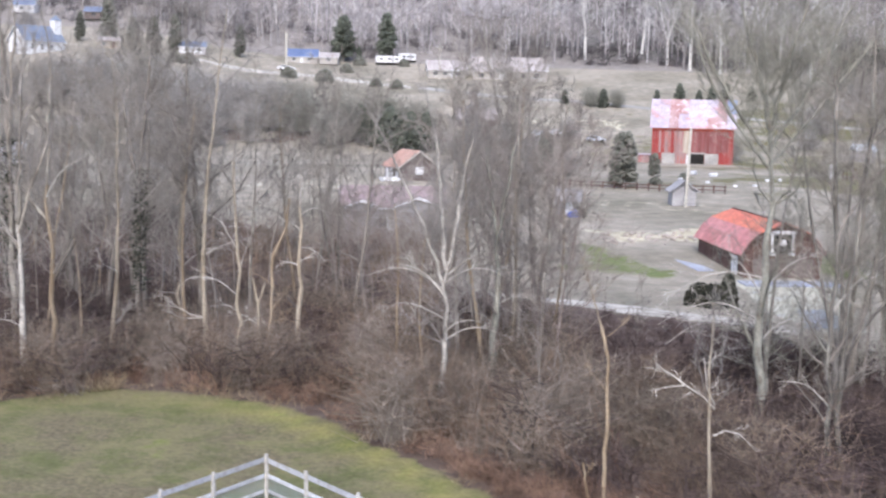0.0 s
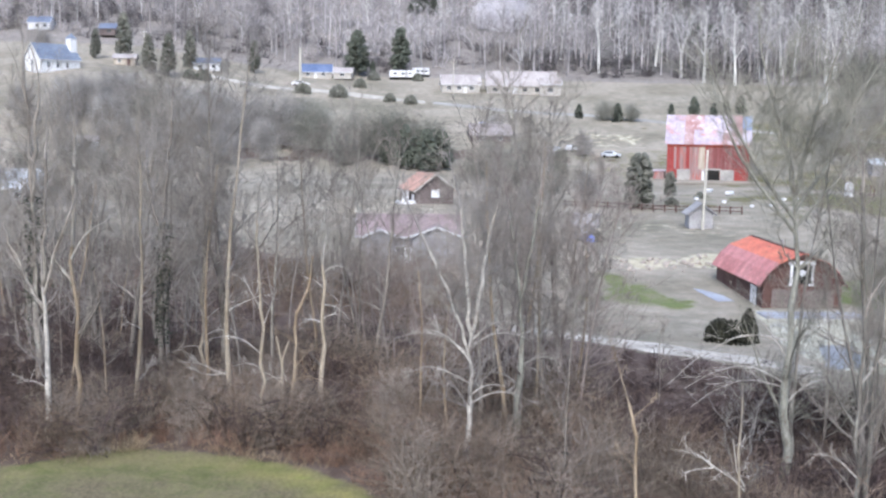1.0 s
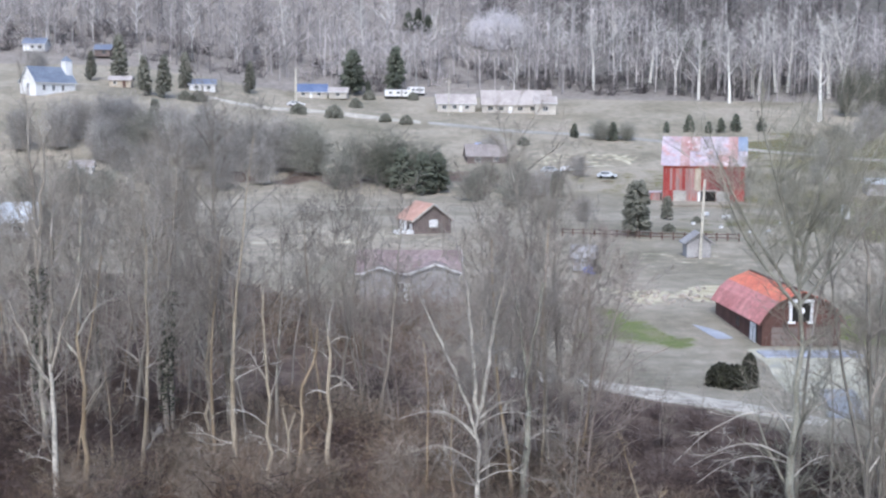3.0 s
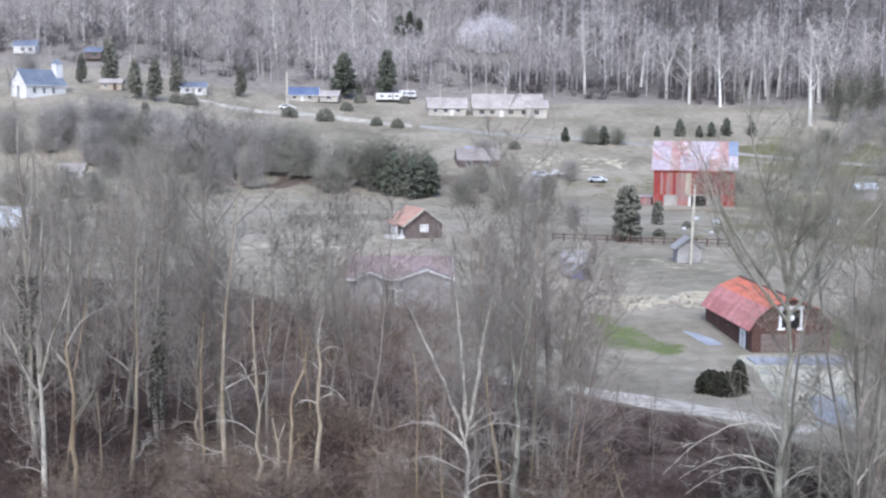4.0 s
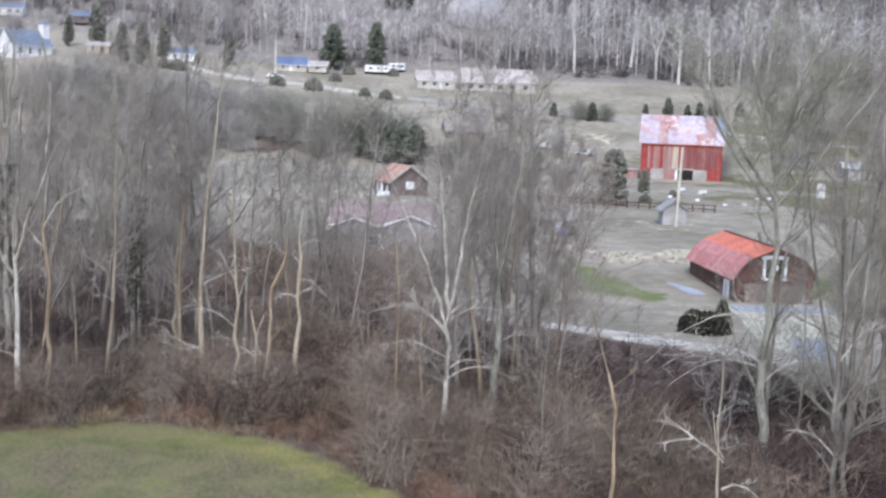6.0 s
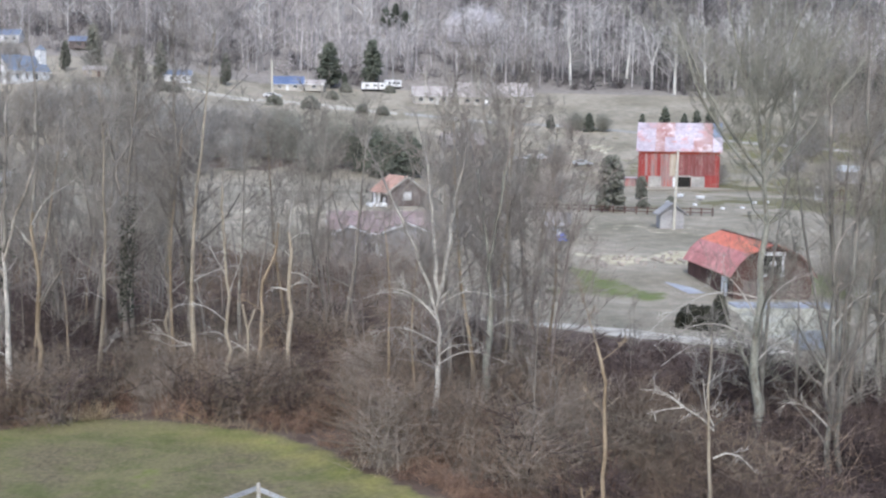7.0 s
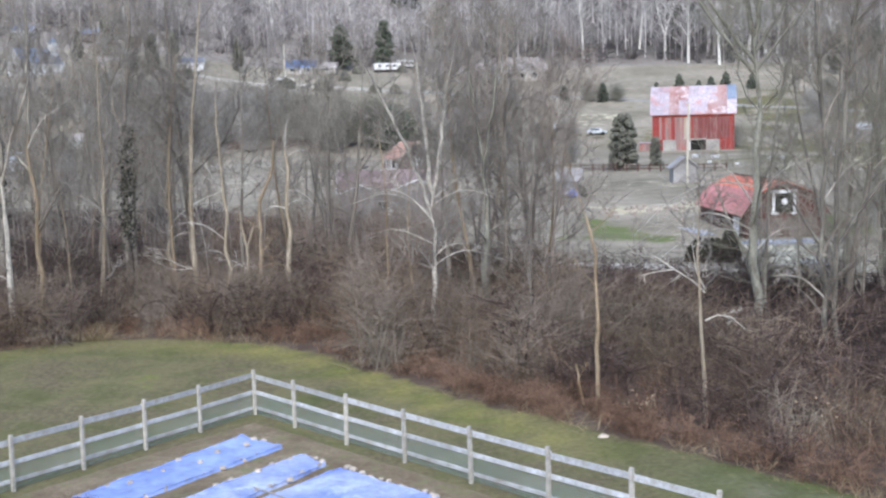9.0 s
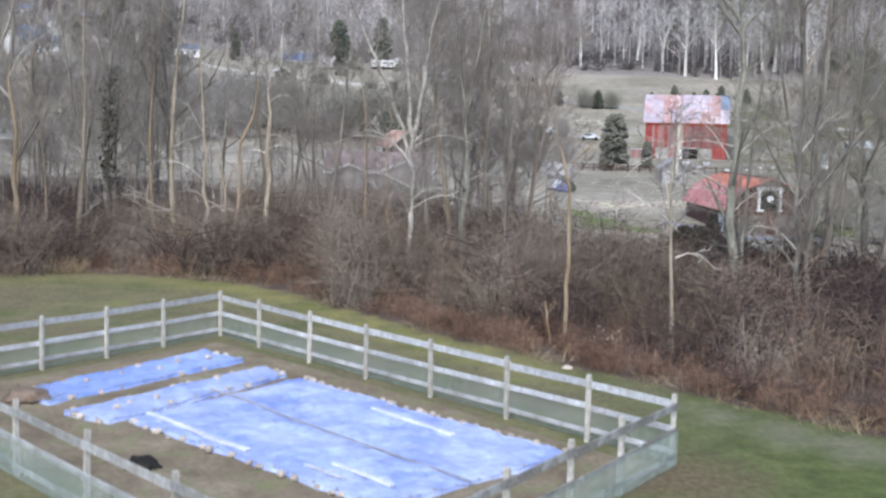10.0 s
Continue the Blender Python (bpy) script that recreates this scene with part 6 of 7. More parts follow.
def far_woods():
    """The wooded hill: many light trees joined into one."""
    def light(seed, height):
        rng = random.Random(seed)
        paths = [([(0, 0, -1), (rng.uniform(-0.3, 0.3), 0, height * 0.5), (rng.uniform(-0.7, 0.7), rng.uniform(-0.5, 0.5), height)], [0.24, 0.17, 0.06], 4)]
        for k in range(15):
            s = rng.uniform(0.3, 0.95)
            a = rng.uniform(0, 6.283)
            ln = height * 0.24 * (1.25 - 0.8 * s) * rng.uniform(0.6, 1.3)
            z = height * s
            p1 = (math.cos(a) * ln * 0.6, math.sin(a) * ln * 0.6, z + ln * 0.75)
            paths.append(([(0, 0, z), p1], [0.1, 0.06], 3))
            for _ in range(2):
                b = a + rng.uniform(-1.3, 1.3)
                paths.append(([p1, (p1[0] + math.cos(b) * ln * 0.6, p1[1] + math.sin(b) * ln * 0.6, p1[2] + ln * rng.uniform(0.2, 0.7))], [0.075, 0.045], 3))
        return tubes(paths)

    for name, material, count, seed, label in (("far_woods", FARWOOD, 2100, 3, "grey leafless woods covering the far hill"), ("far_pale_woods", FARWOOD_PALE, 380, 5, "paler leafless trees among the hill woods"), ("far_dark_woods", FARWOOD_DARK, 640, 7, "darker trees high on the wooded hill")):
        rng = random.Random(seed)
        kinds = [light(seed * 10 + k, h) for k, h in enumerate((13, 16, 18, 15))]
        lots = [[] for _ in kinds]
        n = 0
        while n < count:
            y = 368 + 340 * rng.random() ** 1.5
            x = rng.uniform(-0.5, 0.55) * (y + 60)
            if y < wood_edge(x) or (abs(x - 0.081 * y) < 11 and 412 < y < 440) or (seed == 7 and (x < 30 or y < 430)):
                continue
            lots[rng.randrange(len(kinds))].append((x, y, land(x, y), rng.uniform(0, 6.28), rng.uniform(0.8, 1.3), rng.uniform(0.7, 1.15)))
            n += 1
        arr = joined([scattered(k, p) for k, p in zip(kinds, lots)])
        tagged(part_arrays(name, arr, material, smooth=False), label, "woods", "", "stuff")
    rng = random.Random(15)
    kinds = [mound(130 + k, 14, 7.0, 6.0, 0.1, 2) for k in range(3)]
    lots = [[] for _ in kinds]
    for _ in range(220):
        x = 200 - 350 * rng.random() ** 1.5
        y = float(wood_edge(x)) + rng.uniform(0, 30)
        rng.choice(lots).append((x, y, land(x, y), rng.uniform(0, 6.28), rng.uniform(0.8, 1.4), rng.uniform(0.5, 1.0)))
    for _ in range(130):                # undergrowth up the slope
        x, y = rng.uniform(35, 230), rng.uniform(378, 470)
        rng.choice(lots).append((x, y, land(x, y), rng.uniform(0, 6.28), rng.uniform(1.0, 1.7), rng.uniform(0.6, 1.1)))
    arr = joined([scattered(k, p) for k, p in zip(kinds, lots)])
    rng = random.Random(19)
    pale = [[] for _ in kinds]
    for _ in range(150):
        x, y = rng.uniform(-190, 20), rng.uniform(388, 450)
        rng.choice(pale).append((x, y, land(x, y), rng.uniform(0, 6.28), rng.uniform(0.8, 1.5), rng.uniform(0.6, 1.1)))
    tagged(part_arrays("slope_shrubs", joined([scattered(k, p) for k, p in zip(kinds, pale)]), FARWOOD, smooth=False), "pale grey leafless shrubs over the open slope", "shrubs", "", "stuff")
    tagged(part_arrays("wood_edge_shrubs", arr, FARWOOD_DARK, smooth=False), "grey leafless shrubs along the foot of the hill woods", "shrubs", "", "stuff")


far_woods()


# ---- evergreens and clipped bushes ----


def conifer(seed, height, width, lower, count, ragged, taper=0.6):
    """A conifer: a stem with drooping, tufted boughs, each a fan of short needled shoots."""
    rng = random.Random(seed)
    paths = []
    for k in range(count):
        s = rng.random() ** 0.8
        z = lower * height + (1 - lower) * height * s
        reach = width / 2 * min(1.0, 1.15 * (1 - s) ** taper) * rng.uniform(1 - ragged, 1.08) + 0.04 * width
        a = rng.uniform(0, 6.283)
        tip = (math.cos(a) * reach, math.sin(a) * reach, z - 0.12 * reach + rng.uniform(-0.03, 0.08) * height)
        mid = (tip[0] * 0.6, tip[1] * 0.6, z + 0.03 * height)
        fat = 0.085 * width
        paths.append(([(tip[0] * 0.15, tip[1] * 0.15, z), mid, tip], [fat * 0.5, fat, 0.004], 4))
        for _ in range(2):
            b = a + rng.uniform(-0.8, 0.8)
            e = (mid[0] + math.cos(b) * reach * 0.4, mid[1] + math.sin(b) * reach * 0.4, mid[2] + rng.uniform(-0.04, 0.03) * height)
            paths.append(([mid, ((mid[0] + e[0]) / 2, (mid[1] + e[1]) / 2, (mid[2] + e[2]) / 2 + 0.02), e], [fat * 0.5, fat * 0.6, 0.003], 3))
    trunk = tubes([([(0, 0, -0.2), (0, 0, height * 0.96)], [width * 0.045, 0.01], 6)])
    return trunk, tubes(paths)


def dome_tree(seed, w, h, material, label, stems=330, r=0.036):
    t = thing("round_tree", (0, 0, -300), 0, label, "tree", "round-crowned trees")
    part_arrays("trunk", tubes([([(0, 0, -0.3), (0.1, 0, h * 0.35), (0, 0.1, h * 0.6)], [0.3, 0.22, 0.1], 7)]), BARK, t)
    v, q = mound(seed, stems, w, h - 0.8, r, 4)
    v[:, 2] += 0.8
    part_arrays("crown", (v, q), material, t, smooth=False)
    return t


def conifer_kind(seed, needle, label, *a):
    t = thing("evergreen", (0, 0, -300), 0, label, "evergreen", "evergreens")
    trunk, crown = conifer(seed, *a)
    part_arrays("trunk", trunk, BARK, t)
    part_arrays("crown", crown, needle, t, smooth=False)
    return t


KINDS["round_c"] = dome_tree(105, 9.5, 11.5, CROWN_DULL, "upright leafless tree with a dense oval crown")
KINDS["round"] = dome_tree(101, 12.5, 10.5, CROWN_DULL, "broad leafless tree with a dense rounded crown")
KINDS["round_b"] = dome_tree(102, 11.0, 9.0, CROWN_OLIVE, "broad olive-grey tree with a dense rounded crown")
KINDS["round_green"] = dome_tree(106, 11.0, 9.0, NEEDLE_HAZED, "broad dull green tree with a dense rounded crown")
KINDS["round_dark"] = dome_tree(103, 11.5, 9.5, NEEDLE_HAZED, "broad dark green evergreen at the field's end")
KINDS["round_pale"] = dome_tree(104, 12.0, 12.0, CROWN_WHITE, "broad tree with a pale whitish crown", 240, 0.06)
KINDS["pine"] = conifer_kind(1, NEEDLE, "tall dark green pine on the far slope", 13.5, 8.8, 0.08, 170, 0.5, 0.4)
KINDS["pine_b"] = conifer_kind(2, NEEDLE, "tall dark green pine on the far slope", 13.5, 7.2, 0.08, 170, 0.5, 0.42)
KINDS["cedar"] = conifer_kind(3, NEEDLE_HAZED, "dull green cedar standing in the pasture", 7.6, 4.2, 0.02, 170, 0.3, 0.28)
KINDS["young"] = conifer_kind(4, NEEDLE, "young dark evergreen on the slope", 3.6, 2.8, 0.03, 110, 0.4, 0.5)
KINDS["spire"] = conifer_kind(5, NEEDLE_HAZED, "narrow dull green evergreen beside the far houses", 10.5, 4.4, 0.03, 190, 0.3, 0.4)

for kind, x, y, s in (("pine", -15.5, 376, 1.0), ("pine_b", -1.8, 380, 1.05), ("pine_b", -10.5, 374, 0.35), ("spire", -71.8, 334, 1.0), ("spire", -66.3, 334, 1.1), ("spire", -63.6, 352, 1.0),
                      ("spire", -82.3, 350, 1.25), ("spire", -90, 348, 0.8), ("spire", -46, 362, 0.9), ("round_c", -106.5, 352, 0.85),
                      ("cedar", 32.1, 160.0, 1.0), ("cedar", 30.6, 231, 0.75), ("cedar", 42.7, 188, 0.5), ("young", 71.5, 317, 0.8), ("young", 77.7, 317, 1.3), ("young", 82.8, 316, 0.9),
                      ("young", 86.4, 317, 1.1), ("young", 91, 319, 1.3), ("young", 98, 319, 1.1), ("young", 55, 306, 1.3), ("young", 45.5, 310, 1.0),
                      ("pine", 4.2, 240, 0.62), ("pine", 0.0, 244, 0.66), ("pine", 7.5, 243, 0.6), ("pine", -3.5, 250, 0.5), ("spire", -53, 282, 0.75), ("spire", -60, 290, 0.95), ("pine", -50, 292, 0.5),
                      ("round_pale", 34.5, 430, 1.3), ("round_pale", 41, 434, 1.05), ("round_pale", 29, 434, 1.0), ("pine", 103, 400, 0.9), ("pine_b", 98, 402, 0.9), ("pine", 2.5, 452, 0.55), ("pine_b", 6.5, 455, 0.6), ("pine", 10, 450, 0.5)):
    plant(kind, x, y, (x * 37 + y * 11) % 360, s)
for x, y, s, w in ((129.5, 341, 1.6, 0.62), (134.5, 339, 1.75, 0.64), (141, 342, 1.7, 0.6), (147, 339, 1.45, 0.7), (154, 338, 1.1, 0.8)):
    plant("round_dark", x, y, x * 29 % 360, s, w)


def hedgerow():
    rng = random.Random(61)
    for x, y, s in ((51.8, 307, 0.6), (58.8, 307, 0.55), (55.2, 308.5, 0.4), (-35, 272, 1.1), (-28, 268, 1.25), (-20, 264, 1.3), (-24, 274, 1.25), (-42, 277, 1.1), (-10, 256, 1.2), (-3, 252, 1.35), (4.5, 248, 1.2), (-13, 249, 0.8), (-52, 276, 1.1), (-60, 280, 1.15), (-70, 283, 1.2), (-80, 278, 1.1), (-47, 268, 0.95), (-68, 270, 1.0), (-38, 264, 0.9), (-56, 289, 1.0), (-66, 289, 1.1), (-77, 285, 1.0), (-62, 262, 0.8), (-66, 240, 0.75), (-58, 232, 0.7), (-50, 244, 0.8), (-44, 236, 0.6), (-72, 228, 0.7), (-38, 246, 0.7), (-30, 252, 0.85), (-54, 252, 0.85),
                    (18, 250, 0.7), (24, 244, 0.75), (29, 238, 0.6), (-48, 285, 0.95), (22, 284, 0.6), (40, 264, 0.5), (14, 230, 0.7), (20, 213, 0.6), (-88, 276, 1.0), (-50, 302, 0.7), (24, 190, 0.45), (28, 182, 0.4),
                    (-45, 150, 0.5), (-38, 140, 0.5), (70, 240, 0.5), (112, 300, 0.7), (128, 318, 0.8), (118, 262, 0.6), (39.5, 89, 0.36), (43.5, 92, 0.45), (41.5, 100, 0.5), (46, 104, 0.5), (45, 84, 0.35),
                    (116, 296, 0.6), (122, 306, 0.75), (129, 300, 0.7), (134, 314, 0.8), (126, 290, 0.5), (141, 308, 0.85), (148, 320, 0.9), (138, 326, 0.8), (154, 312, 0.8), (132, 285, 0.6), (96, 268, 0.5), (102, 276, 0.6), (108, 284, 0.55), (116, 272, 0.6), (122, 280, 0.55), (104, 290, 0.5), (92, 256, 0.45)):
        k = "round_green" if -8 < x < 6 and y > 246 else "round_b" if rng.random() < 0.3 or 50 < x < 60 else "round_c" if rng.random() < 0.4 else "round"
        plant(k, x, y, rng.uniform(0, 360), s, s * rng.uniform(0.9, 1.15))


hedgerow()


def round_bush(seed, w, h, count, size):
    """A dense bush: many small tufts of pointed leaves over an uneven rounded form."""
    rng = random.Random(seed)
    paths = []
    for k in range(count):
        a, c = rng.uniform(0, 6.283), rng.uniform(-0.1, 1)
        r = math.sqrt(max(0, 1 - c * c)) * rng.uniform(0.72, 1.05)
        p = Vector((math.cos(a) * r * w / 2, math.sin(a) * r * w / 2, max(0.05, c * h * rng.uniform(0.85, 1.08))))
        d = Vector((p.x, p.y, p.z * 0.9 + 0.1)).normalized()
        d = (d + Vector((rng.gauss(0, 0.5), rng.gauss(0, 0.5), rng.gauss(0, 0.5)))).normalized()
        q = p - d * size * 1.2
        paths.append(([tuple(q), tuple(p), tuple(p + d * size)], [size * 0.35, size * 0.55, 0.004], 4))
    return tubes(paths)


def bush_kind(name, seed, material, label, *a):
    t = thing(name, (0, 0, -300), 0, label, "bush", "bushes")
    part_arrays("foliage", round_bush(seed, *a), material, t, smooth=False)
    part_arrays("stem", tubes([([(0, 0, -0.2), (0, 0, a[1] * 0.6)], [0.09, 0.03], 6)]), BARK, t)
    return t


KINDS["hedge_bush"] = bush_kind("bush", 1, HEDGE, "dense dark evergreen bush beside the gravel yard", 2.6, 1.9, 600, 0.19)
KINDS["upright_bush"] = bush_kind("bush", 2, HEDGE, "dense dark upright evergreen bush", 1.5, 2.6, 450, 0.18)
KINDS["road_bush"] = bush_kind("bush", 3, NEEDLE_HAZED, "rounded dull bush along the far road", 4.0, 2.4, 260, 0.4)
for kind, x, y, s in (("hedge_bush", 21.8, 79.3, 0.85), ("hedge_bush", 22.5, 78.5, 0.85), ("upright_bush", 23.7, 79.0, 0.88), ("road_bush", -29.4, 339, 1.15), ("road_bush", -19.1, 336, 1.3),
                      ("road_bush", -13.6, 352, 1.0), ("road_bush", -4.5, 330.5, 0.85), ("road_bush", 1.3, 327.5, 0.9), ("road_bush", -57.3, 337, 1.2), ("road_bush", -60.9, 336, 1.0),
                      ("road_bush", 31, 300, 0.8), ("road_bush", -10, 368, 1.0), ("road_bush", 3.6, 367, 0.9), ("road_bush", 38, 166, 0.5), ("road_bush", 21.5, 131.5, 0.45), ("road_bush", 46, 182, 0.4)):
    plant(kind, x, y, (x * 53) % 360, s)


# ---- scrub ----


def build_scrub():
    rng = random.Random(21)
    sets = {
        "brambles": (BRAMBLE, [mound(k, 30, 1.9, 1.25, 0.011) for k in range(4)], "tangle of russet brambles along the yard's edge"),
        "thicket": (THICKET, [mound(20 + k, 32, 2.6, 2.3, 0.0095, 3) for k in range(4)], "grey-brown leafless thicket of mounded shrubs"),
        "pale_thicket": (THICKET_PALE, [mound(30 + k, 32, 2.8, 2.4, 0.0095, 3) for k in range(4)], "pale grey leafless shrubs mounded in the thicket"),
        "dark_thicket": (MAROON, [mound(40 + k, 20, 3.0, 2.0, 0.019) for k in range(3)], "dense dark maroon canes behind the trees"),
        "dark_bushes": (MAROON, [mound(50 + k, 85, 4.4, 3.3, 0.016, 4) for k in range(3)], "dense dark maroon bushes in the hollow"),
        "far_thicket": (THICKET, [mound(60 + k, 20, 4.2, 3.2, 0.028, 2) for k in range(3)], "grey leafless thicket reaching to the pasture"),
        "tall_stems": (BRAMBLE, [clump(70 + k, 6, 1.6, 3.0, 0.6, 0.4, twigs=2, r=0.012) for k in range(3)], "taller russet stems rising from the brambles"),
        "dry_grass": (STRAW, [clump(80 + k, 11, 0.4, 0.9, 0.25, 0.8, twigs=0, r=0.009) for k in range(3)], "tufts of straw-coloured dry grass at the scrub's edge"),
    }
    lots = {k: [[] for _ in v[1]] for k, v in sets.items()}

    def put(name, x, y, lo, hi):
        f = rng.uniform(lo, hi)
        rng.choice(lots[name]).append((x, y, land(x, y) - 0.05, rng.uniform(0, 6.28), f * rng.uniform(0.85, 1.25), f * rng.uniform(0.85, 1.15)))

    for _ in range(1080):
        x = rng.uniform(-24, 34)
        e = float(edge_y(x))
        y = e + 0.5 + 17 * rng.random() ** 1.15
        if abs(x) > 0.42 * y + 4:
            continue
        d = y - e
        if rng.random() < 1.15 - d / 6:
            if x > 8 and rng.random() < (0.35 if x < 11.5 else 0.7):
                put("dark_thicket", x, y, 0.45, 0.75)
            else:
                put("brambles", x, y, 0.55, 0.8 + 0.06 * min(d, 6))
        else:
            tone = noise.noise((x * 0.22, y * 0.22, 4.4)) + rng.gauss(0, 0.15) - (0.38 if x > 11 else 0.08 if x > 6 else 0.45 if x < -11 else 0.0)
            put("pale_thicket" if tone > 0.08 else "thicket" if tone > -0.3 else "dark_thicket", x, y, 0.6 + 0.035 * d, 0.95 + 0.045 * d)
    for _ in range(780):
        x, y = rng.uniform(-52, 36), rng.uniform(46, 126)
        f = float(scrub_far(x))
        if y < edge_y(x) + 12 or y > f or abs(x) > 0.42 * y + 5:
            continue
        patch = noise.noise((x * 0.09, y * 0.09, 1.7)) + rng.gauss(0, 0.12)
        if x > 8 and y > 52:
            put("dark_thicket", x, y, 0.4, 0.8)
        elif patch > 0.03:
            put("dark_thicket", x, y, 0.9, 1.5)
        else:
            put("far_thicket", x, y, 0.5, 0.95)
    for _ in range(190):
        x = rng.uniform(8, 38)
        y = rng.uniform(44, 74)
        if edge_y(x) + 12 < y < scrub_far(x) - 1:
            put("dark_thicket", x, y, 0.45, 0.85)
    for kind, x, y, _, _ in TREES:        # shrubs crowd round the trunks
        if y > 36 and y < 54:
            for k in range(5):
                put("dark_thicket" if k == 0 or (x > 10 and k < 4) else "thicket" if k % 2 or x > 10 else "pale_thicket", x + rng.uniform(-1.0, 1.0), y + rng.uniform(-1.7, -0.3), 1.05, 1.4)
    for _ in range(12):                 # tall brush round the birch's foot
        put("thicket" if rng.random() < 0.6 else "pale_thicket", rng.uniform(0.3, 4.4), rng.uniform(38.8, 41.0), 1.35, 1.65)
    for _ in range(56):                 # dark brush by the grey twin trunks
        x = rng.uniform(10.5, 19)
        put("dark_bushes" if rng.random() < 0.35 else "dark_thicket", x, rng.uniform(31, 42), 0.5, 0.85)
    for _ in range(70):
        put("far_thicket", rng.uniform(-12, 6), rng.uniform(93, 110), 0.75, 1.15)
    for _ in range(100):
        x = rng.uniform(2, 17)
        put("brambles", x, float(edge_y(x)) + rng.uniform(0.2, 2.2), 0.4, 0.75)
    for cx, cy, rx, ry, count in ((-2.0, 67, 2.4, 2.0, 9), (-12.5, 60, 2.4, 2.0, 3), (-6.5, 64, 1.8, 1.6, 5), (-20, 66, 3.4, 3.0, 8), (5.0, 58, 1.6, 1.6, 5), (16.5, 50, 3.6, 3.6, 9), (9.5, 47, 2.0, 2.0, 5), (-17, 55, 2.6, 2.2, 13), (-23, 62, 3.0, 2.5, 8), (-16, 67, 2.6, 2.2, 6), (-28, 74, 3.6, 3.0, 8), (-9.3, 58, 1.8, 1.6, 2), (-21, 78, 3.0, 3.0, 7), (-14.5, 51.5, 1.6, 1.2, 5), (-19, 50.5, 2.0, 1.2, 6)):
        for _ in range(count):          # dense dark bushes
            put("dark_bushes", cx + rx * rng.gauss(0, 0.6), cy + ry * rng.gauss(0, 0.6), 0.7, 1.05)
    for _ in range(200):
        x = rng.uniform(-24, 26)
        put("tall_stems", x, float(edge_y(x)) + 2 + 12 * rng.random(), 0.6, 1.1)
    for _ in range(240):
        x = rng.uniform(-16, 18)
        y = float(edge_y(x)) + rng.uniform(-0.3, 0.8)
        if x > 8 or rng.random() < 0.5:
            put("dry_grass", x, y, 0.5, 1.0)
    for _ in range(14):
        put("dry_grass", -10.9 + rng.uniform(-0.4, 0.4), 46.2 + rng.uniform(-0.2, 0.2), 0.9, 1.3)
    for name, (material, kinds, label) in sets.items():
        arr = joined([scattered(k, p) for k, p in zip(kinds, lots[name]) if p])
        tagged(part_arrays(name, arr, material, smooth=False), label, "scrub", "", "stuff")


build_scrub()


def dead_limb(x, y, z, turn, ln, seed):
    """A bleached limb caught in the brambles, bowed, its two ends sunk among them."""
    rng = random.Random(seed)
    t = thing("dead_limb", (x, y, land(x, y)), turn, "bleached dead limb caught in the brambles", "branch", "dead limbs")
    pts = [((s - 0.5) * ln, rng.gauss(0, 0.06), z * (math.sin(math.pi * min(1, s * 1.1)) ** 0.6) + rng.gauss(0, 0.05)) for s in np.linspace(0, 0.9, 8)]
    part_arrays("limb", tubes([(pts, list(np.linspace(0.018, 0.006, 8)), 6)]), BARK_PALE_TAN, t)
    p = Vector(pts[5])
    part_arrays("side_branch", tubes([([tuple(p), tuple(p + Vector((0.2, 0.1, 0.12))), tuple(p + Vector((0.35, 0.3, 0.3)))], [0.011, 0.008, 0.004], 5)]), BARK_PALE_TAN, t)


for k, (x, y, z, turn, ln) in enumerate(((10.6, 27.6, 0.95, 60, 0.7), (11.5, 28.0, 1.1, -40, 0.9), (12.4, 27.6, 0.9, 80, 0.7), (13.4, 28.6, 1.2, -60, 1.0))):
    dead_limb(x, y, z, turn, ln, 400 + k)


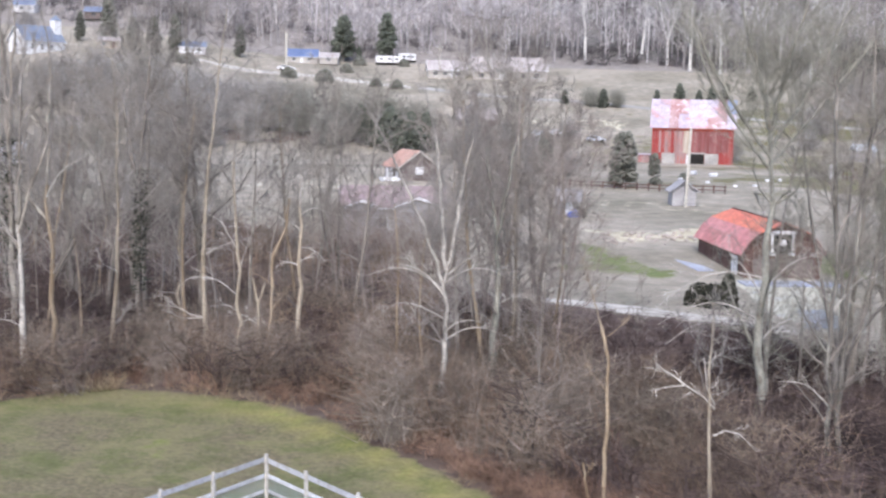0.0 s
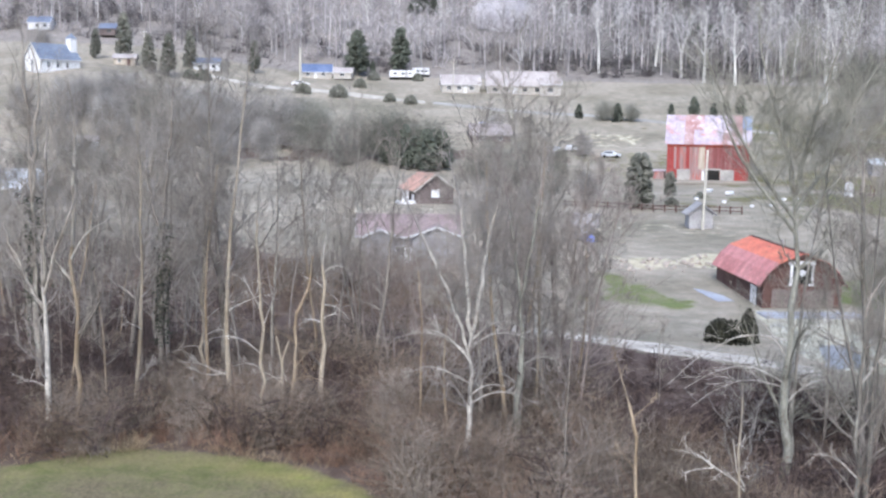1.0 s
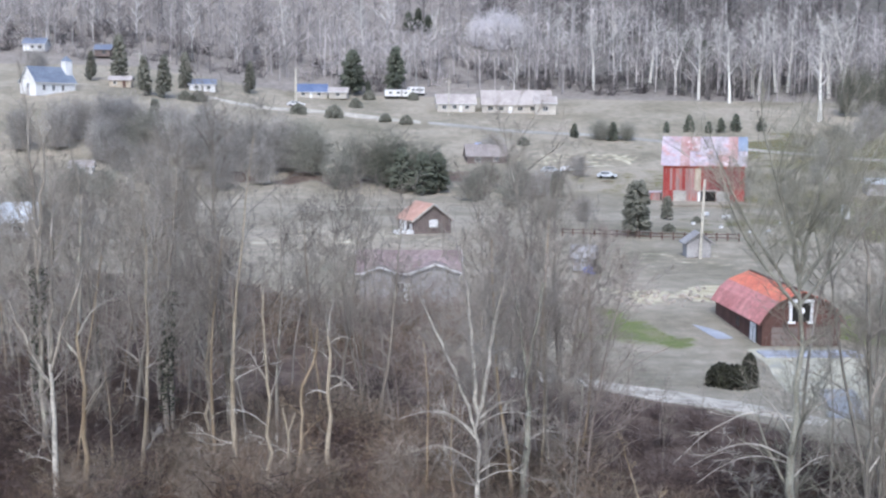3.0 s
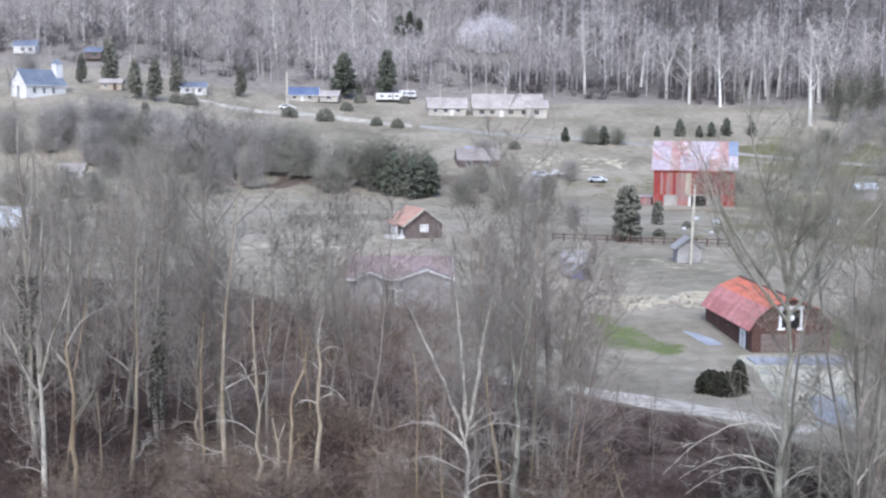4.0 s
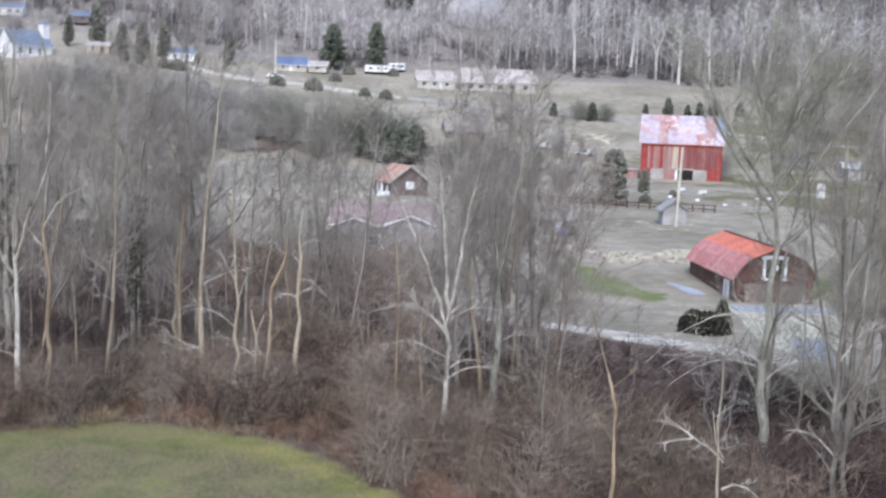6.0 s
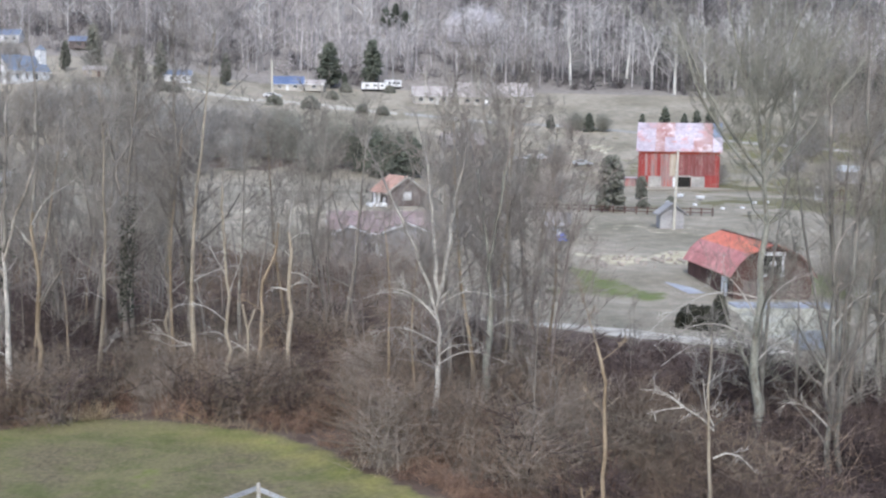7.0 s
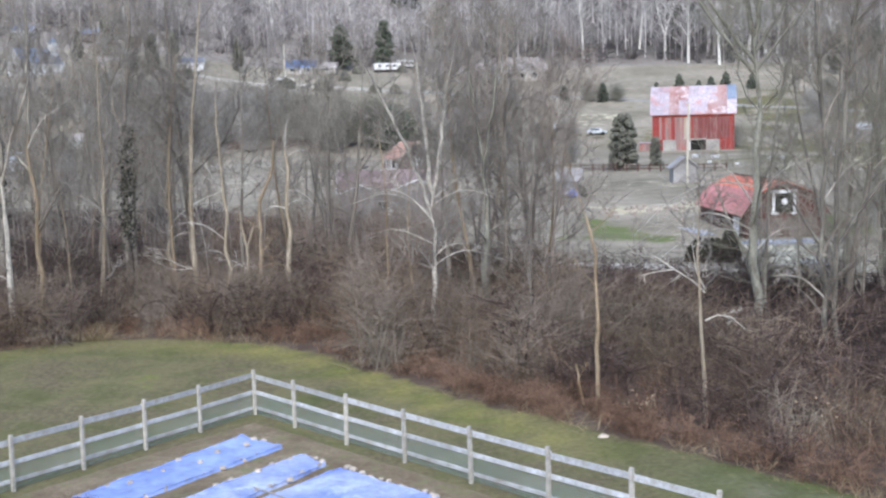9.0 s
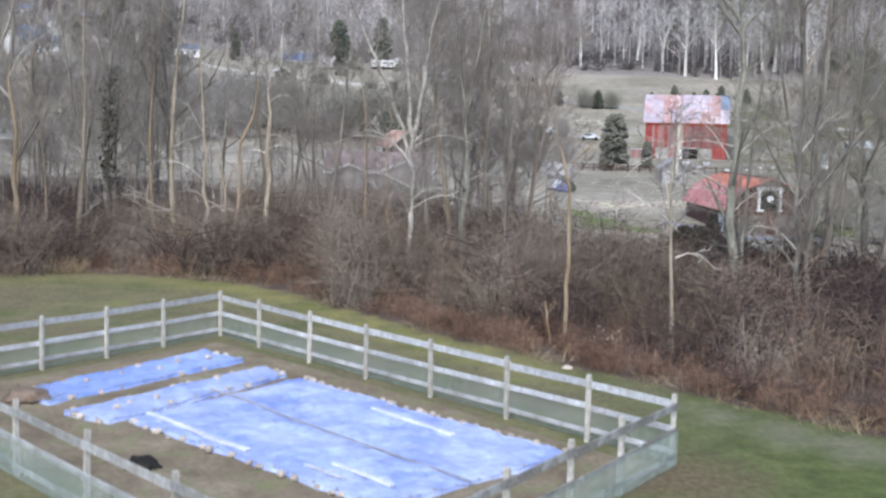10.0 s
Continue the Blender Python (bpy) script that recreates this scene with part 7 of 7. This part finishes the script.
def rubble():
    rng = random.Random(91)
    paths = []
    for _ in range(85):
        x, y = rng.uniform(21, 35), 113 + rng.gauss(2.5, 2.2)
        z, s = land(x, y) + 0.08, rng.uniform(0.12, 0.34)
        a = rng.uniform(0, 6.28)
        paths.append(([(x, y, z), (x + s * math.cos(a), y + s * math.sin(a), z + 0.1), (x + 2 * s * math.cos(a), y + 2 * s * math.sin(a), z)], [0.4 * s, 0.8 * s, 0.3 * s], 5))
    tagged(part_arrays("rubble", tubes(paths), STONE, smooth=False), "scattered pale stones on the dry strip of pasture", "rubble", "", "stuff")


rubble()


def build_debris():
    rng = random.Random(3)
    h = thing("brush_heap", (-6.25, 25.45, 0.12), 0, "small heap of dark dead brush and leaves inside the fence", "brush heap")
    part("leaves", flat_heap(0.5, 0.4, 0.24, 2.0), THICKET, h)
    part_arrays("twigs", clump(99, 90, 0.3, 0.6, 0.4, 1.4, r=0.009), THICKET, h, smooth=False)
    d = part("dark_sack", flat_heap(0.34, 0.26, 0.26, 8.0), DARK, None)
    d.matrix_basis = pose(-2.7, 20.45, 0.03)
    tagged(d, "dark sack lying on the garden soil", "sack")
    s = part("white_scrap", flat_heap(0.14, 0.1, 0.08, 4.0), STONE, None)
    s.matrix_basis = pose(6.35, 30.05, 0.0)
    tagged(s, "scrap of white litter at the scrub's edge", "litter")


build_debris()

def dry_shrub(x, y, size, seed):
    t = thing("shrub", (x, y, land(x, y)), seed * 40, "small shrub holding pale dry leaves", "shrub", "dry-leaved shrubs")
    part_arrays("stems", clump(seed, 12, 0.9 * size, 1.7 * size, 0.3, 0.7, twigs=3, r=0.009), BARK_PALE_TAN, t, smooth=False)
    part_arrays("leaves", leaf_tufts(seed, 30, lambda r: (r.gauss(0, 0.4 * size), r.gauss(0, 0.4 * size), size * (1.05 + r.gauss(0, 0.26))), 0.05), LEAF_DRY, t, smooth=False)


for k, (x, y, size) in enumerate(((10.9, 27.9, 0.8), (11.9, 28.3, 0.9), (7.7, 30.9, 0.7))):
    dry_shrub(x, y, size, 500 + k)

# the patterns of the copied plants go, their copies stay
for t in KINDS.values():
    for o in (*t.children_recursive, t):
        bpy.data.objects.remove(o)
